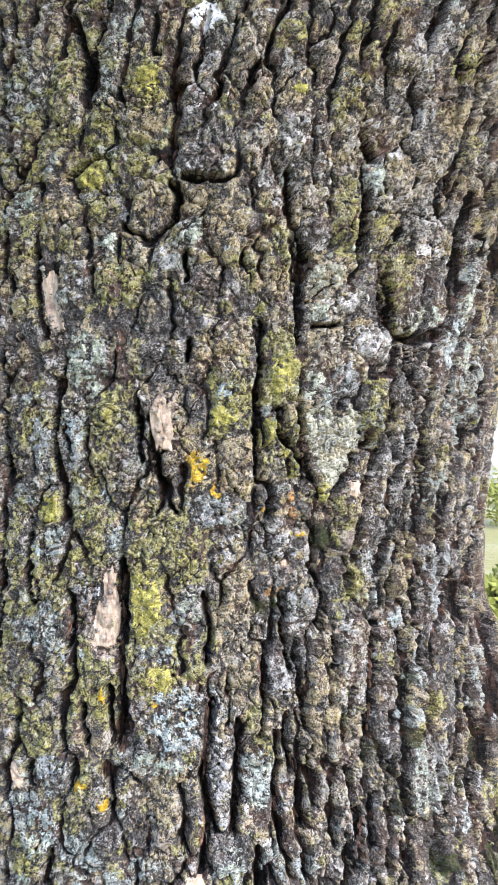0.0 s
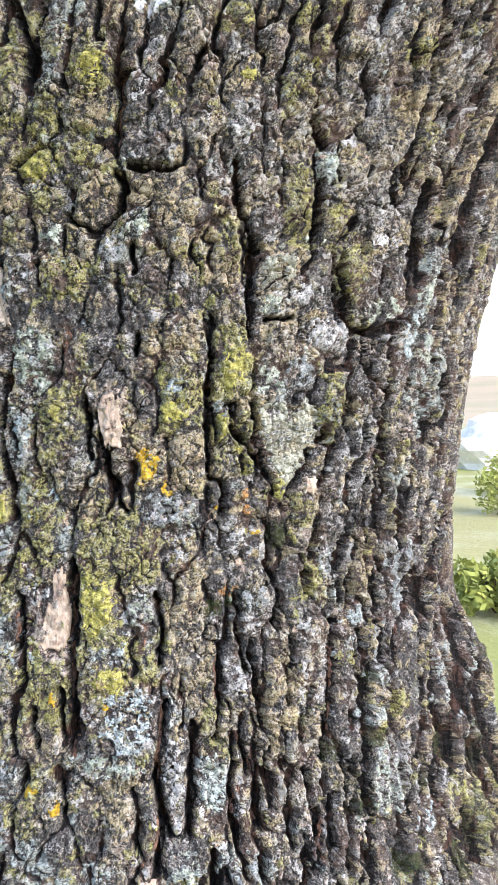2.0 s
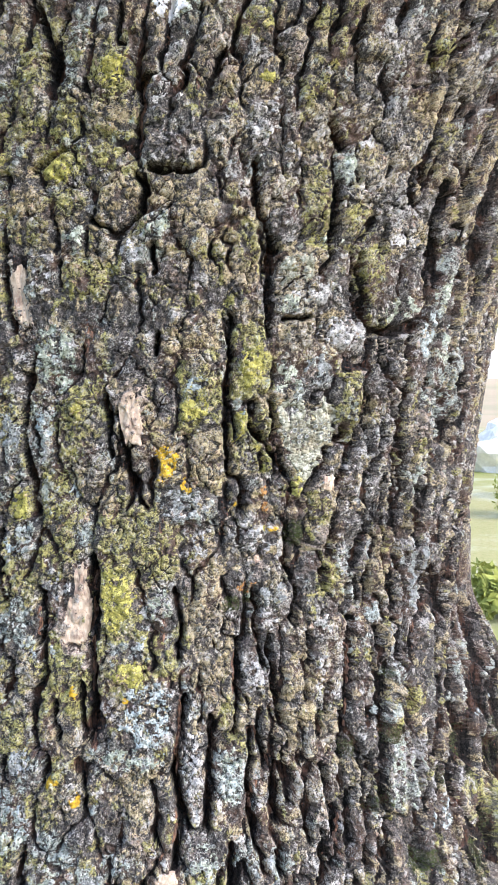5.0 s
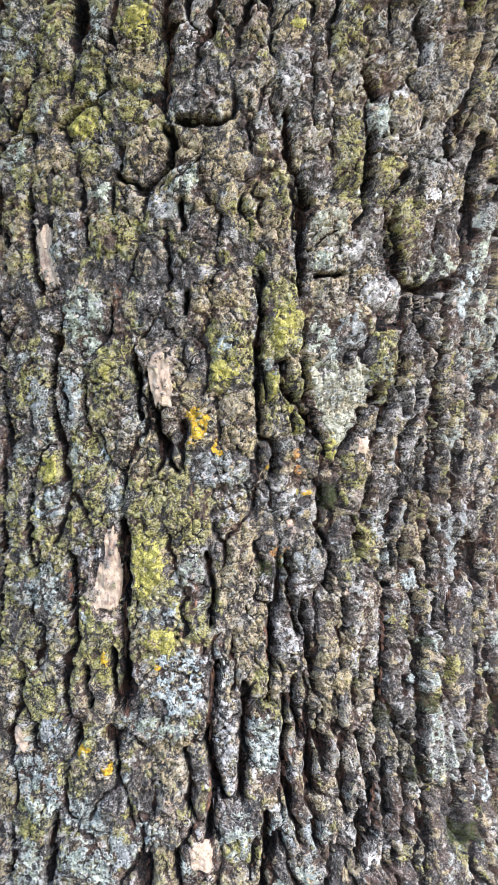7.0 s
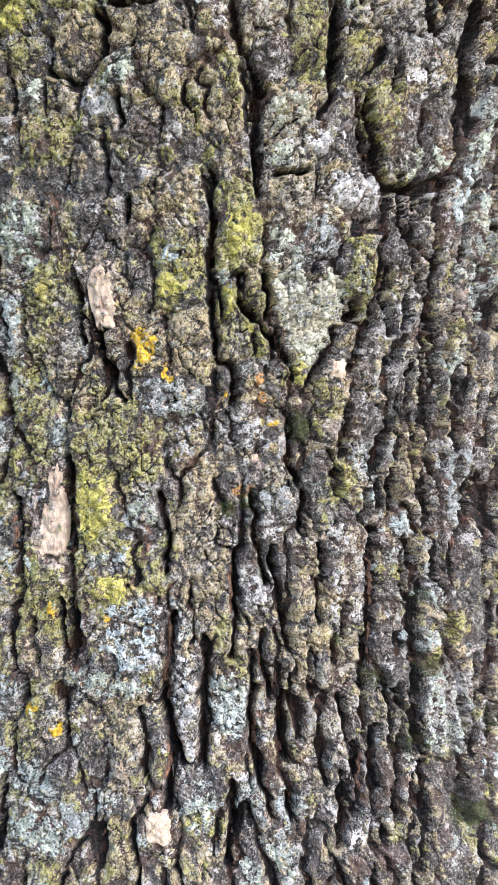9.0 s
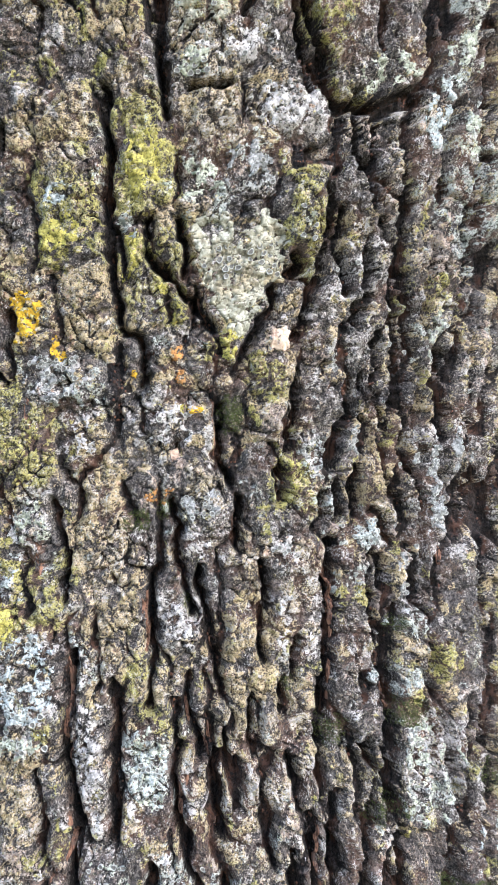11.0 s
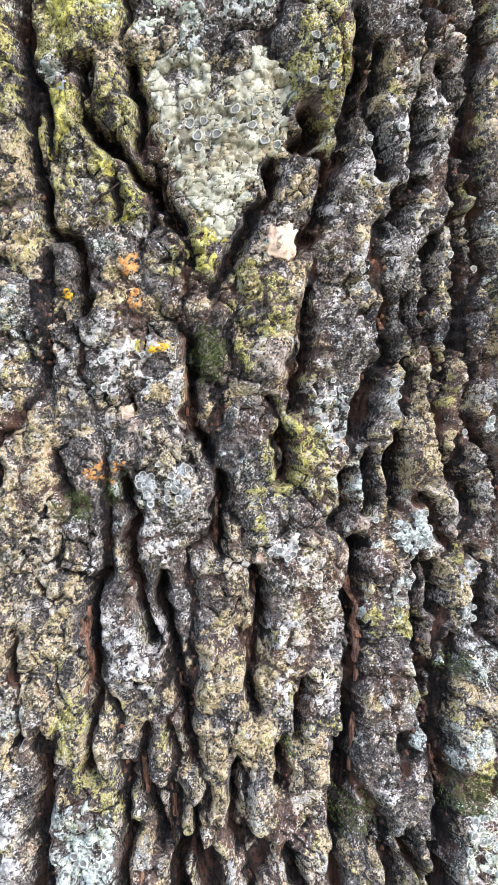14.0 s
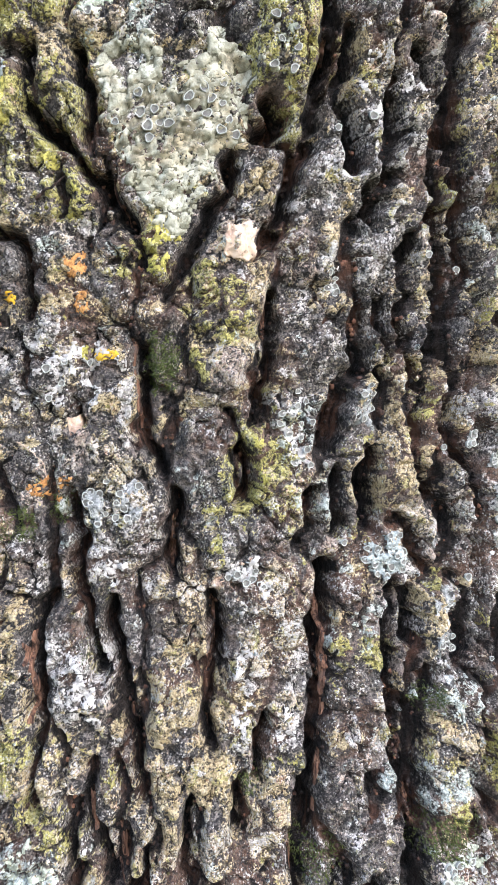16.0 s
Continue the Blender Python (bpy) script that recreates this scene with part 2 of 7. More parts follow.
def furrow(width, *line):
    """A deep furrow of that width along a line of the plan, in millimetres."""
    FURROWS.append((width / 1000, np.array(line).reshape(-1, 2) / 1000))


SPOTS = []


def spot(s, z, w, h, kind, much=1.0):
    """A patch of lichen, moss, bare bark or painted shade on the plates, in millimetres."""
    SPOTS.append((s / 1000, z / 1000, w / 2000, h / 2000, kind, much))


# what covers a plate: yellow, pale, ochre / bare tan, mint, dark
COVER = {
    "b": (0.12, 0.22, 0.40, 0.14, 0.08, 0.18), "y": (1.0, 0.0, 0.18, 0.0, 0.02, 0.0), "o": (0.16, 0.05, 0.95, 0.08, 0.0, 0.0),
    "p": (0.04, 0.34, 0.34, 0.20, 0.06, 0.12), "m": (0.14, 0.14, 0.18, 0.0, 0.50, 0.10), "d": (0.02, 0.06, 0.06, 0.04, 0.03, 0.70),
    "t": (0.04, 0.04, 0.08, 0.95, 0.0, 0.0), "g": (0.52, 0.08, 0.46, 0.0, 0.08, 0.04), "r": (0.10, 0.02, 0.60, 0.05, 0.0, 0.40),
    "w": (0.02, 0.95, 0.0, 0.0, 0.1, 0.0),
}
plate(-27.7, 1434.8, 22.4, 22.3, 8, 0.6, "y")
plate(-24.8, 1414.1, 28.0, 16.2, 8, 0.3, "g")
plate(-73.7, 1423.3, 14.2, 33.0, 6, -0.3, "g")
plate(-77.0, 1398.9, 25.4, 22.1, 6, -1.8, "g")
plate(-51.3, 1385.9, 20.2, 16.7, 7, -3.3, "y")
plate(-51.0, 1407.9, 17.2, 12.5, 7, -2.4, "g")
plate(-49.4, 1417.9, 16.8, 10.0, 7, -0.7, "p")
plate(-97.8, 1439.3, 22.4, 33.6, 6, -0.0, "m")
plate(-96.6, 1408.9, 16.8, 24.8, 6, -0.0, "g")
plate(-71.7, 1378.6, 21.8, 12.4, 6, -2.3, "o")
plate(-67.6, 1358.8, 25.1, 23.6, 6, -0.7, "o")
plate(-90.3, 1374.1, 23.6, 13.8, 5, -0.2, "m")
plate(-91.0, 1350.7, 19.3, 28.6, 5, -0.0, "g")
plate(-13.2, 1369.2, 17.0, 25.4, -15, 2.4, "o")
plate(23.8, 1363.4, 33.2, 26.3, 8, 5.5, "r")
plate(8.4, 1349.0, 16.1, 17.0, 8, 5.5, "g")
plate(30.9, 1346.6, 8.9, 15.8, 8, 5.5, "g")
plate(9.1, 1390.6, 25.3, 18.4, 9, 5.5, "m")
plate(32.9, 1396.3, 11.6, 16.6, 10, 3.8, "p")
plate(-3.9, 1424.9, 13.9, 27.3, 9, 0.4, "g")
plate(11.2, 1412.7, 12.2, 17.1, 10, 0.3, "p")
plate(14.9, 1427.5, 8.2, 19.7, 10, 0.0, "d")
plate(-21.8, 1345.4, 14.1, 22.4, 7, 0.2, "o")
plate(-37.9, 1350.3, 14.6, 18.9, 6, -0.2, "p")
plate(-0.8, 1334.6, 18.4, 15.7, 7, 1.2, "p")
plate(-45.8, 1370.1, 19.4, 18.3, 7, -2.3, "b")
plate(-35.0, 1396.1, 15.4, 11.9, 7, -2.3, "g")
plate(-28.7, 1383.7, 15.3, 13.1, 7, -1.8, "b")
plate(-84.7, 1323.2, 16.8, 32.0, 5, -0.0, "b")
plate(-52.1, 1321.7, 13.4, 19.3, 6, -0.1, "m")
plate(-27.1, 1322.9, 20.7, 19.7, 6, -0.0, "g")
plate(-36.8, 1302.0, 32.9, 21.9, 5, -1.8, "d")
plate(-4.4, 1307.0, 17.1, 27.6, 6, -0.0, "d")
plate(16.3, 1315.9, 23.9, 25.6, 7, 0.1, "d")
plate(39.8, 1318.9, 18.0, 21.3, 8, 0.2, "b")
plate(27.6, 1297.2, 13.1, 13.5, 7, 1.9, "p")
plate(-82.2, 1291.2, 26.9, 29.0, 5, -0.2, "b")
plate(52.6, 1419.4, 16.3, 23.1, 12, 0.0, "o")
plate(48.7, 1437.3, 16.5, 12.2, 13, 0.0, "b")
plate(30.3, 1433.2, 16.3, 19.5, 11, 0.0, "b")
plate(34.1, 1413.4, 13.9, 14.2, 11, 0.2, "b")
plate(54.4, 1404.2, 15.4, 16.6, 12, 0.1, "p")
plate(58.9, 1388.9, 18.6, 12.8, 11, 0.4, "m")
plate(70.0, 1371.9, 20.4, 19.5, 12, -0.1, "b")
plate(73.6, 1352.0, 22.0, 19.2, 11, 1.0, "b")
plate(77.4, 1430.6, 15.6, 25.7, 14, -0.1, "g")
plate(86.3, 1405.6, 16.5, 17.3, 14, -2.5, "o")
plate(89.7, 1386.4, 17.1, 17.7, 14, -3.2, "b")
plate(94.6, 1360.5, 18.7, 31.3, 7, -0.5, "y")
plate(63.2, 1429.2, 10.1, 25.1, 13, -0.0, "b")
plate(72.0, 1398.4, 10.7, 34.7, 13, -0.8, "b")
plate(106.6, 1390.9, 15.9, 23.1, 15, -3.5, "m")
plate(117.6, 1367.3, 19.5, 29.1, 11, -1.9, "g")
plate(44.9, 1373.9, 13.9, 26.0, 10, 5.5, "b")
plate(57.9, 1337.4, 18.6, 33.7, 9, 1.2, "o")
plate(86.4, 1329.3, 28.0, 29.3, 11, 1.8, "o")
plate(114.0, 1326.6, 21.8, 26.8, 12, 0.1, "p")
plate(90.2, 1309.1, 23.5, 12.4, 10, 1.4, "p")
plate(119.6, 1309.6, 20.4, 10.8, 12, -0.8, "b")
plate(145.0, 1325.2, 31.6, 48.5, 21, -3.5, "g")
plate(134.6, 1379.8, 34.2, 15.7, 17, -2.2, "b")
plate(155.6, 1355.8, 39.4, 24.0, 18, -3.5, "b")
plate(179.2, 1325.0, 25.2, 31.9, 18, -3.5, "b")
plate(107.4, 1434.5, 19.4, 29.1, 17, -0.2, "b")
plate(130.0, 1438.4, 25.1, 31.4, 20, -0.1, "b")
plate(121.5, 1395.7, 21.6, 20.2, 17, -3.5, "g")
plate(141.2, 1408.6, 31.0, 26.9, 20, -0.5, "b")
plate(93.7, 1432.6, 12.0, 30.8, 16, -0.2, "b")
plate(106.0, 1411.7, 14.2, 17.4, 16, -3.3, "b")
plate(156.2, 1444.7, 20.7, 33.6, 24, -1.7, "b")
plate(174.1, 1406.9, 19.5, 32.7, 24, -0.3, "o")
plate(173.1, 1379.8, 20.3, 19.3, 22, -3.5, "b")
plate(192.6, 1370.8, 21.1, 25.3, 25, -1.8, "b")
plate(183.3, 1297.3, 31.3, 23.7, 16, -1.1, "b")
plate(201.5, 1323.2, 37.7, 37.0, 21, -0.0, "m")
plate(65.4, 1309.5, 19.2, 18.4, 9, 1.2, "p")
plate(71.0, 1280.3, 18.3, 34.9, 5, 1.8, "y")
plate(94.1, 1291.7, 25.4, 19.5, 9, 0.7, "o")
plate(125.9, 1297.0, 29.4, 19.9, 11, -0.8, "p")
plate(46.9, 1331.1, 9.5, 21.7, 9, 0.7, "y")
plate(36.9, 1294.1, 20.9, 18.4, 7, 2.8, "o")
plate(17.2, 1283.4, 21.0, 24.6, 6, 2.5, "d")
plate(-41.2, 1280.4, 22.4, 37.4, 5, -3.5, "p")
plate(-61.7, 1239.2, 28.1, 45.0, 26, -0.4, "m")
plate(-78.7, 1236.1, 15.4, 39.1, 19, -0.1, "b")
plate(-45.4, 1239.0, 14.4, 38.3, 12, -0.7, "m")
plate(-70.8, 1274.8, 26.0, 29.0, 5, -2.0, "d")
plate(-21.2, 1242.6, 20.6, 37.8, 4, 0.1, "g")
plate(-10.3, 1279.4, 21.9, 24.9, 5, -0.5, "b")
plate(3.5, 1266.7, 18.5, 15.5, 5, 0.7, "b")
plate(7.4, 1251.1, 19.1, 35.0, 19, 0.8, "p")
plate(19.1, 1230.7, 16.4, 23.7, 4, 3.3, "o")
plate(41.6, 1264.6, 23.4, 30.9, 6, 4.9, "g")
plate(43.5, 1246.1, 22.4, 16.2, 5, 4.4, "y")
plate(27.1, 1250.8, 12.1, 18.6, 5, 3.7, "p")
plate(49.9, 1228.2, 18.0, 20.8, 5, 2.2, "o")
plate(53.6, 1211.0, 15.3, 14.0, 4, -0.9, "o")
plate(27.7, 1217.5, 18.2, 21.9, 4, 4.0, "o")
plate(38.5, 1194.9, 28.1, 19.0, 3, 0.6, "m")
plate(-30.3, 1193.6, 18.1, 24.3, 3, -2.2, "y")
plate(-54.7, 1193.2, 21.6, 20.7, 3, -2.6, "y")
plate(-67.9, 1203.5, 16.5, 19.5, 3, -2.3, "m")
plate(-13.0, 1217.3, 17.2, 29.1, 4, 0.0, "p")
plate(2.5, 1200.3, 14.4, 17.0, 3, 1.0, "o")
plate(-75.4, 1180.5, 19.3, 26.2, 3, -1.3, "g")
plate(12.9, 1178.7, 40.1, 24.0, 3, 0.4, "y")
plate(-22.4, 1177.8, 25.0, 25.5, 3, -1.0, "g")
plate(-54.7, 1169.7, 21.5, 29.1, 3, -1.6, "g")
plate(-73.4, 1156.2, 20.5, 39.1, 3, -0.1, "g")
plate(-38.4, 1160.6, 18.4, 24.3, 2, -1.3, "g")
plate(-19.5, 1133.6, 19.1, 47.8, 2, -2.7, "t")
plate(29.5, 1155.8, 30.0, 29.1, 2, 0.4, "g")
plate(4.8, 1145.5, 30.2, 24.0, 2, -0.1, "y")
plate(5.9, 1121.0, 28.4, 24.0, 1, -0.8, "y")
plate(13.7, 1099.6, 24.0, 20.0, 0, 1.6, "y")
plate(-31.5, 1144.5, 20.2, 16.6, 2, -2.6, "p")
plate(-49.5, 1136.1, 21.1, 19.3, 2, -1.3, "g")
plate(30.7, 1136.8, 18.7, 16.4, 1, 0.2, "m")
plate(48.0, 1165.3, 19.1, 22.3, 2, -1.1, "b")
plate(60.2, 1142.3, 18.9, 35.9, 1, -2.4, "o")
plate(-71.4, 1109.1, 22.5, 29.1, 2, -0.0, "g")
plate(-55.6, 1119.8, 17.8, 22.5, 2, -0.4, "m")
plate(-23.0, 1099.1, 17.6, 29.0, 1, -0.5, "y")
plate(-29.1, 1078.5, 24.9, 18.9, 1, -0.2, "y")
plate(24.4, 1075.2, 31.4, 40.2, -1, 3.2, "p")
plate(11.8, 1049.9, 34.6, 14.8, -1, 1.3, "p")
plate(-54.0, 1062.6, 22.3, 23.4, 1, 0.1, "g")
plate(-28.9, 1060.7, 20.8, 15.6, 0, 0.1, "p")
plate(-47.0, 1040.6, 20.9, 21.9, 0, 0.1, "m")
plate(-67.9, 1038.8, 15.9, 28.5, 1, 0.0, "b")
plate(-53.9, 1008.6, 28.5, 37.2, -0, -0.0, "p")
plate(-29.5, 1016.8, 23.7, 29.6, -1, -0.9, "g")
plate(-17.3, 999.9, 18.6, 21.3, -2, -0.8, "g")
plate(-23.9, 978.2, 32.0, 27.1, -2, -0.0, "m")
plate(-62.6, 974.1, 21.9, 33.7, -1, -0.0, "m")
plate(16.6, 1015.9, 16.2, 39.6, -2, -0.7, "t")
plate(1.4, 1015.6, 14.0, 27.5, -2, -1.2, "d")
plate(14.1, 992.0, 17.8, 15.0, -3, -0.2, "p")
plate(50.9, 1035.7, 14.8, 58.7, -1, -1.3, "p")
plate(62.6, 1098.5, 20.9, 26.8, -0, -3.5, "o")
plate(62.6, 1120.9, 19.7, 19.3, 1, -3.5, "o")
plate(36.8, 1106.9, 19.4, 19.6, 0, -1.2, "g")
plate(49.0, 1085.1, 13.0, 28.8, -1, 1.2, "m")
plate(30.9, 978.1, 17.5, 23.8, -4, -0.3, "p")
plate(53.7, 983.4, 21.0, 33.0, -5, -1.3, "p")
plate(58.0, 1073.9, 12.4, 21.9, -1, 2.1, "b")
plate(187.7, 1269.5, 27.0, 38.1, 14, 1.5, "b")
plate(220.6, 1281.8, 35.8, 32.1, 20, 1.9, "m")
plate(205.8, 1234.3, 34.4, 50.5, 4, 0.7, "g")
plate(245.8, 1234.1, 43.2, 53.5, 9, -0.4, "b")
plate(235.8, 1188.9, 43.4, 42.0, 9, 0.9, "b")
plate(261.7, 1136.2, 48.6, 47.2, 1, 2.3, "b")
plate(208.6, 1145.0, 40.5, 47.6, 2, -0.0, "p")
plate(235.3, 1106.4, 36.2, 29.7, -4, 5.0, "b")
plate(223.4, 1067.1, 38.4, 33.6, -8, 1.0, "g")
plate(217.3, 1038.7, 31.2, 26.3, -11, 1.7, "b")
plate(222.6, 1001.2, 32.8, 27.9, -17, 1.3, "b")
plate(217.3, 968.3, 36.2, 30.4, -20, 0.1, "p")
plate(179.1, 973.7, 29.3, 28.7, -14, -3.5, "b")
plate(152.0, 983.3, 25.0, 23.9, -10, -2.8, "p")
plate(146.7, 962.0, 25.5, 19.0, -11, -3.5, "p")
plate(121.7, 966.3, 29.7, 24.5, -9, -3.5, "p")
plate(89.8, 978.0, 23.8, 30.7, -7, -3.5, "p")
plate(68.1, 1029.8, 19.7, 28.6, -3, -2.9, "p")
plate(66.1, 1003.0, 18.6, 21.4, -4, -2.3, "o")
plate(62.1, 976.5, 18.1, 23.9, -5, -1.5, "o")
plate(85.3, 1018.9, 11.8, 37.3, -5, -3.4, "p")
plate(101.7, 991.9, 13.8, 24.9, -7, -3.5, "b")
plate(107.9, 962.6, 13.6, 21.3, -9, -3.5, "d")
plate(184.8, 941.2, 28.1, 24.5, -17, -3.5, "b")
plate(188.8, 1019.7, 38.5, 42.9, -10, 4.5, "m")
plate(210.8, 933.5, 23.9, 24.0, -22, -0.1, "g")
plate(73.4, 1241.6, 11.6, 18.2, 1, 1.5, "y")
plate(83.3, 1248.5, 15.7, 12.8, 2, 1.2, "g")
plate(83.5, 1235.3, 15.6, 12.7, 1, -0.9, "g")
plate(74.7, 1221.2, 17.1, 16.4, 1, -2.7, "o")
plate(87.2, 1218.5, 11.7, 13.7, 1, -2.7, "g")
plate(109.6, 1239.0, 34.0, 18.4, 3, -0.5, "p")
plate(110.5, 1219.0, 24.3, 20.3, 2, -0.3, "p")
plate(106.7, 1202.0, 11.6, 13.2, 1, 0.7, "y")
plate(102.0, 1257.9, 28.0, 10.2, 3, -0.3, "o")
plate(114.8, 1254.9, 10.5, 11.4, 4, 1.7, "o")
plate(133.9, 1249.7, 17.4, 25.3, 4, 5.0, "y")
plate(157.2, 1254.9, 15.3, 15.8, 6, -0.2, "o")
plate(175.4, 1253.0, 18.7, 22.8, 7, 0.7, "p")
plate(158.5, 1236.5, 16.6, 15.7, 5, 1.2, "p")
plate(171.9, 1234.2, 13.3, 17.9, 6, 0.9, "p")
plate(153.9, 1221.5, 22.3, 13.2, 4, 0.8, "p")
plate(148.6, 1207.2, 16.7, 14.1, -17, -0.8, "b")
plate(172.4, 1213.6, 15.7, 12.0, 5, -1.1, "b")
plate(131.0, 1218.3, 13.5, 14.1, -9, 0.2, "b")
plate(128.0, 1204.5, 12.4, 12.2, -6, -0.1, "t")
plate(168.8, 1200.7, 18.2, 16.3, 4, -1.8, "d")
plate(182.2, 1200.5, 19.4, 16.6, 4, -1.2, "o")
plate(196.8, 1204.1, 15.6, 28.4, 5, 0.5, "m")
plate(127.1, 1188.7, 16.5, 16.3, 1, 0.0, "o")
plate(125.9, 1173.2, 16.3, 13.2, 1, -2.1, "o")
plate(82.0, 1201.6, 20.0, 14.6, 1, -3.5, "d")
plate(97.9, 1199.1, 11.7, 16.6, 1, -0.5, "d")
plate(109.3, 1185.3, 11.2, 18.2, 1, -0.1, "d")
plate(85.1, 1188.7, 19.1, 10.0, 0, -3.5, "b")
plate(89.7, 1174.2, 24.2, 16.6, 0, -3.2, "p")
plate(70.0, 1170.7, 9.2, 17.5, -0, -3.5, "p")
plate(145.2, 1177.7, 23.8, 19.9, 2, -3.3, "b")
plate(169.9, 1183.8, 14.2, 17.2, 3, -2.2, "d")
plate(181.2, 1180.4, 13.6, 13.6, 3, -1.6, "b")
plate(197.9, 1175.2, 16.8, 23.2, 3, -0.0, "b")
plate(146.6, 1156.7, 13.0, 20.9, 0, -3.5, "m")
plate(162.2, 1161.0, 15.6, 14.5, 1, -3.5, "d")
plate(173.2, 1161.1, 10.5, 19.8, 1, -2.4, "o")
plate(184.7, 1160.4, 14.2, 19.1, 1, -1.3, "o")
plate(177.3, 1149.4, 19.0, 9.5, 1, -1.7, "b")
plate(158.1, 1139.4, 13.8, 26.6, -0, -2.9, "m")
plate(132.2, 1151.6, 11.7, 22.2, 0, -3.5, "y")
plate(124.0, 1147.7, 14.3, 20.7, -0, -3.5, "d")
plate(138.9, 1138.5, 15.9, 17.4, -0, -3.5, "g")
plate(92.6, 1152.4, 22.8, 16.9, -1, -3.1, "p")
plate(95.2, 1136.9, 27.0, 13.5, -1, -3.5, "m")
plate(94.1, 1123.4, 23.7, 13.3, -1, -3.5, "p")
plate(72.8, 1124.7, 14.8, 16.4, -1, -3.5, "b")
plate(72.8, 1142.8, 13.7, 16.2, -1, -3.5, "d")
plate(132.2, 1129.7, 18.9, 16.5, -1, -3.5, "d")
plate(136.6, 1109.4, 23.6, 18.3, -2, -3.5, "p")
plate(138.7, 1090.5, 20.6, 18.8, -3, -3.5, "p")
plate(135.9, 1071.7, 20.5, 19.5, -3, -3.5, "p")
plate(137.6, 1052.7, 18.6, 17.2, -4, -3.5, "p")
plate(176.6, 1139.5, 22.4, 12.3, -0, -1.8, "o")
plate(183.6, 1127.8, 19.7, 15.0, -1, -2.1, "t")
plate(171.5, 1121.8, 18.8, 14.9, -1, -3.5, "m")
plate(163.1, 1103.0, 20.6, 16.7, -2, -3.5, "m")
plate(166.7, 1090.2, 22.1, 12.9, -3, -2.7, "o")
plate(162.3, 1074.7, 21.9, 20.9, -4, 0.8, "d")
plate(155.4, 1057.8, 17.2, 16.6, -4, -0.7, "d")
plate(166.5, 1054.0, 11.1, 17.9, -5, 0.3, "b")
plate(163.0, 1039.4, 19.6, 12.4, -6, -0.1, "b")
plate(187.1, 1099.9, 18.8, 20.4, -3, -1.8, "o")
plate(197.2, 1098.0, 12.5, 27.8, -3, 0.2, "p")
plate(185.6, 1081.6, 21.3, 16.0, -4, 1.6, "m")
plate(183.9, 1066.0, 21.2, 15.8, -5, 2.4, "o")
plate(180.4, 1052.6, 19.8, 14.3, -6, 3.3, "m")
plate(99.7, 1110.6, 10.3, 22.3, -2, -3.5, "d")
plate(110.6, 1108.1, 15.8, 23.9, -2, -3.5, "d")
plate(86.2, 1106.7, 17.9, 14.9, -2, -3.5, "d")
plate(92.8, 1090.3, 23.8, 20.0, -2, -2.1, "p")
plate(110.0, 1089.0, 17.7, 20.7, -2, -2.9, "o")
plate(109.0, 1074.5, 16.3, 9.8, -3, -3.5, "o")
plate(120.0, 1066.8, 20.1, 9.8, -3, -3.5, "o")
plate(109.8, 1052.7, 13.5, 22.2, -4, -3.5, "o")
plate(120.7, 1048.8, 17.4, 17.8, -4, -3.5, "g")
plate(119.6, 1060.2, 16.9, 6.0, -4, -3.5, "p")
plate(71.1, 1073.7, 13.5, 16.0, -2, 0.8, "g")
plate(73.0, 1053.8, 18.6, 17.7, -3, -3.4, "g")
plate(87.0, 1066.1, 13.8, 13.6, -3, -3.5, "g")
plate(100.3, 1048.7, 8.8, 17.8, -4, -3.5, "g")
plate(294.6, 1292.8, 62.8, 38.4, -6, 0.0, "b")
plate(280.1, 1324.7, 64.1, 32.9, 41, 0.0, "b")
plate(284.0, 1259.0, 69.8, 45.2, 29, -0.0, "b")
plate(290.0, 1196.3, 52.2, 56.0, 20, 0.0, "b")
plate(255.7, 1167.3, 46.2, 48.3, 7, 1.7, "b")
plate(303.9, 1131.0, 50.6, 38.4, -0, 0.0, "b")
plate(284.3, 1051.5, 54.0, 44.2, -22, 0.0, "m")
plate(243.7, 1013.2, 38.7, 37.8, -19, 0.8, "b")
plate(284.0, 969.1, 73.2, 32.4, -42, 0.0, "g")
plate(261.4, 931.7, 26.5, 25.6, -37, 0.0, "g")
plate(103.5, 1276.1, 31.3, 23.6, 9, 0.4, "m")
spot(-43.4, 1274.1, 7.5, 12.7, "y", 1)
spot(-83.4, 1398.0, 13.0, 13.6, "p", 0.8)
spot(-24.9, 1246.7, 7.1, 16.4, "y", 1)
spot(43.4, 1247.0, 15.1, 10.6, "y", 1)
spot(7.7, 1254.2, 15.4, 21.8, "t", 0.55)
spot(8.3, 1350.1, 14.4, 16.4, "p", 0.9)
spot(41.6, 1264.6, 13.8, 9.3, "m", 1)
spot(50.8, 1434.0, 11.0, 6.7, "y", 1.2)
spot(127.4, 1205.5, 7.8, 10.0, "t", 1)
spot(137.2, 1242.8, 11.8, 9.9, "o", 1)
spot(71.6, 1274.4, 14.6, 25.0, "y", 1.1)
spot(64.6, 1239.8, 15.8, 18.9, "y", 1)
spot(83.9, 1222.0, 8.2, 19.4, "y", .8)
spot(4.8, 1143.9, 22.0, 41.1, "y", .8)
spot(13.7, 1098.7, 17.2, 15.6, "y", 1)
spot(67.9, 1250.8, 14.5, 8.2, "m", 1.1)
spot(88.5, 1089.1, 16.9, 16.1, "p", 1)
spot(69.3, 1031.8, 16.6, 16.8, "m", 1.1)
spot(190.3, 1095.4, 18.6, 38.7, "p", 1)
spot(99.6, 1136.5, 14.3, 19.7, "p", .9)
spot(97.2, 1151.6, 14.2, 13.1, "t", .6)
spot(80.4, 1192.8, 20.7, 6.5, "o", .8)
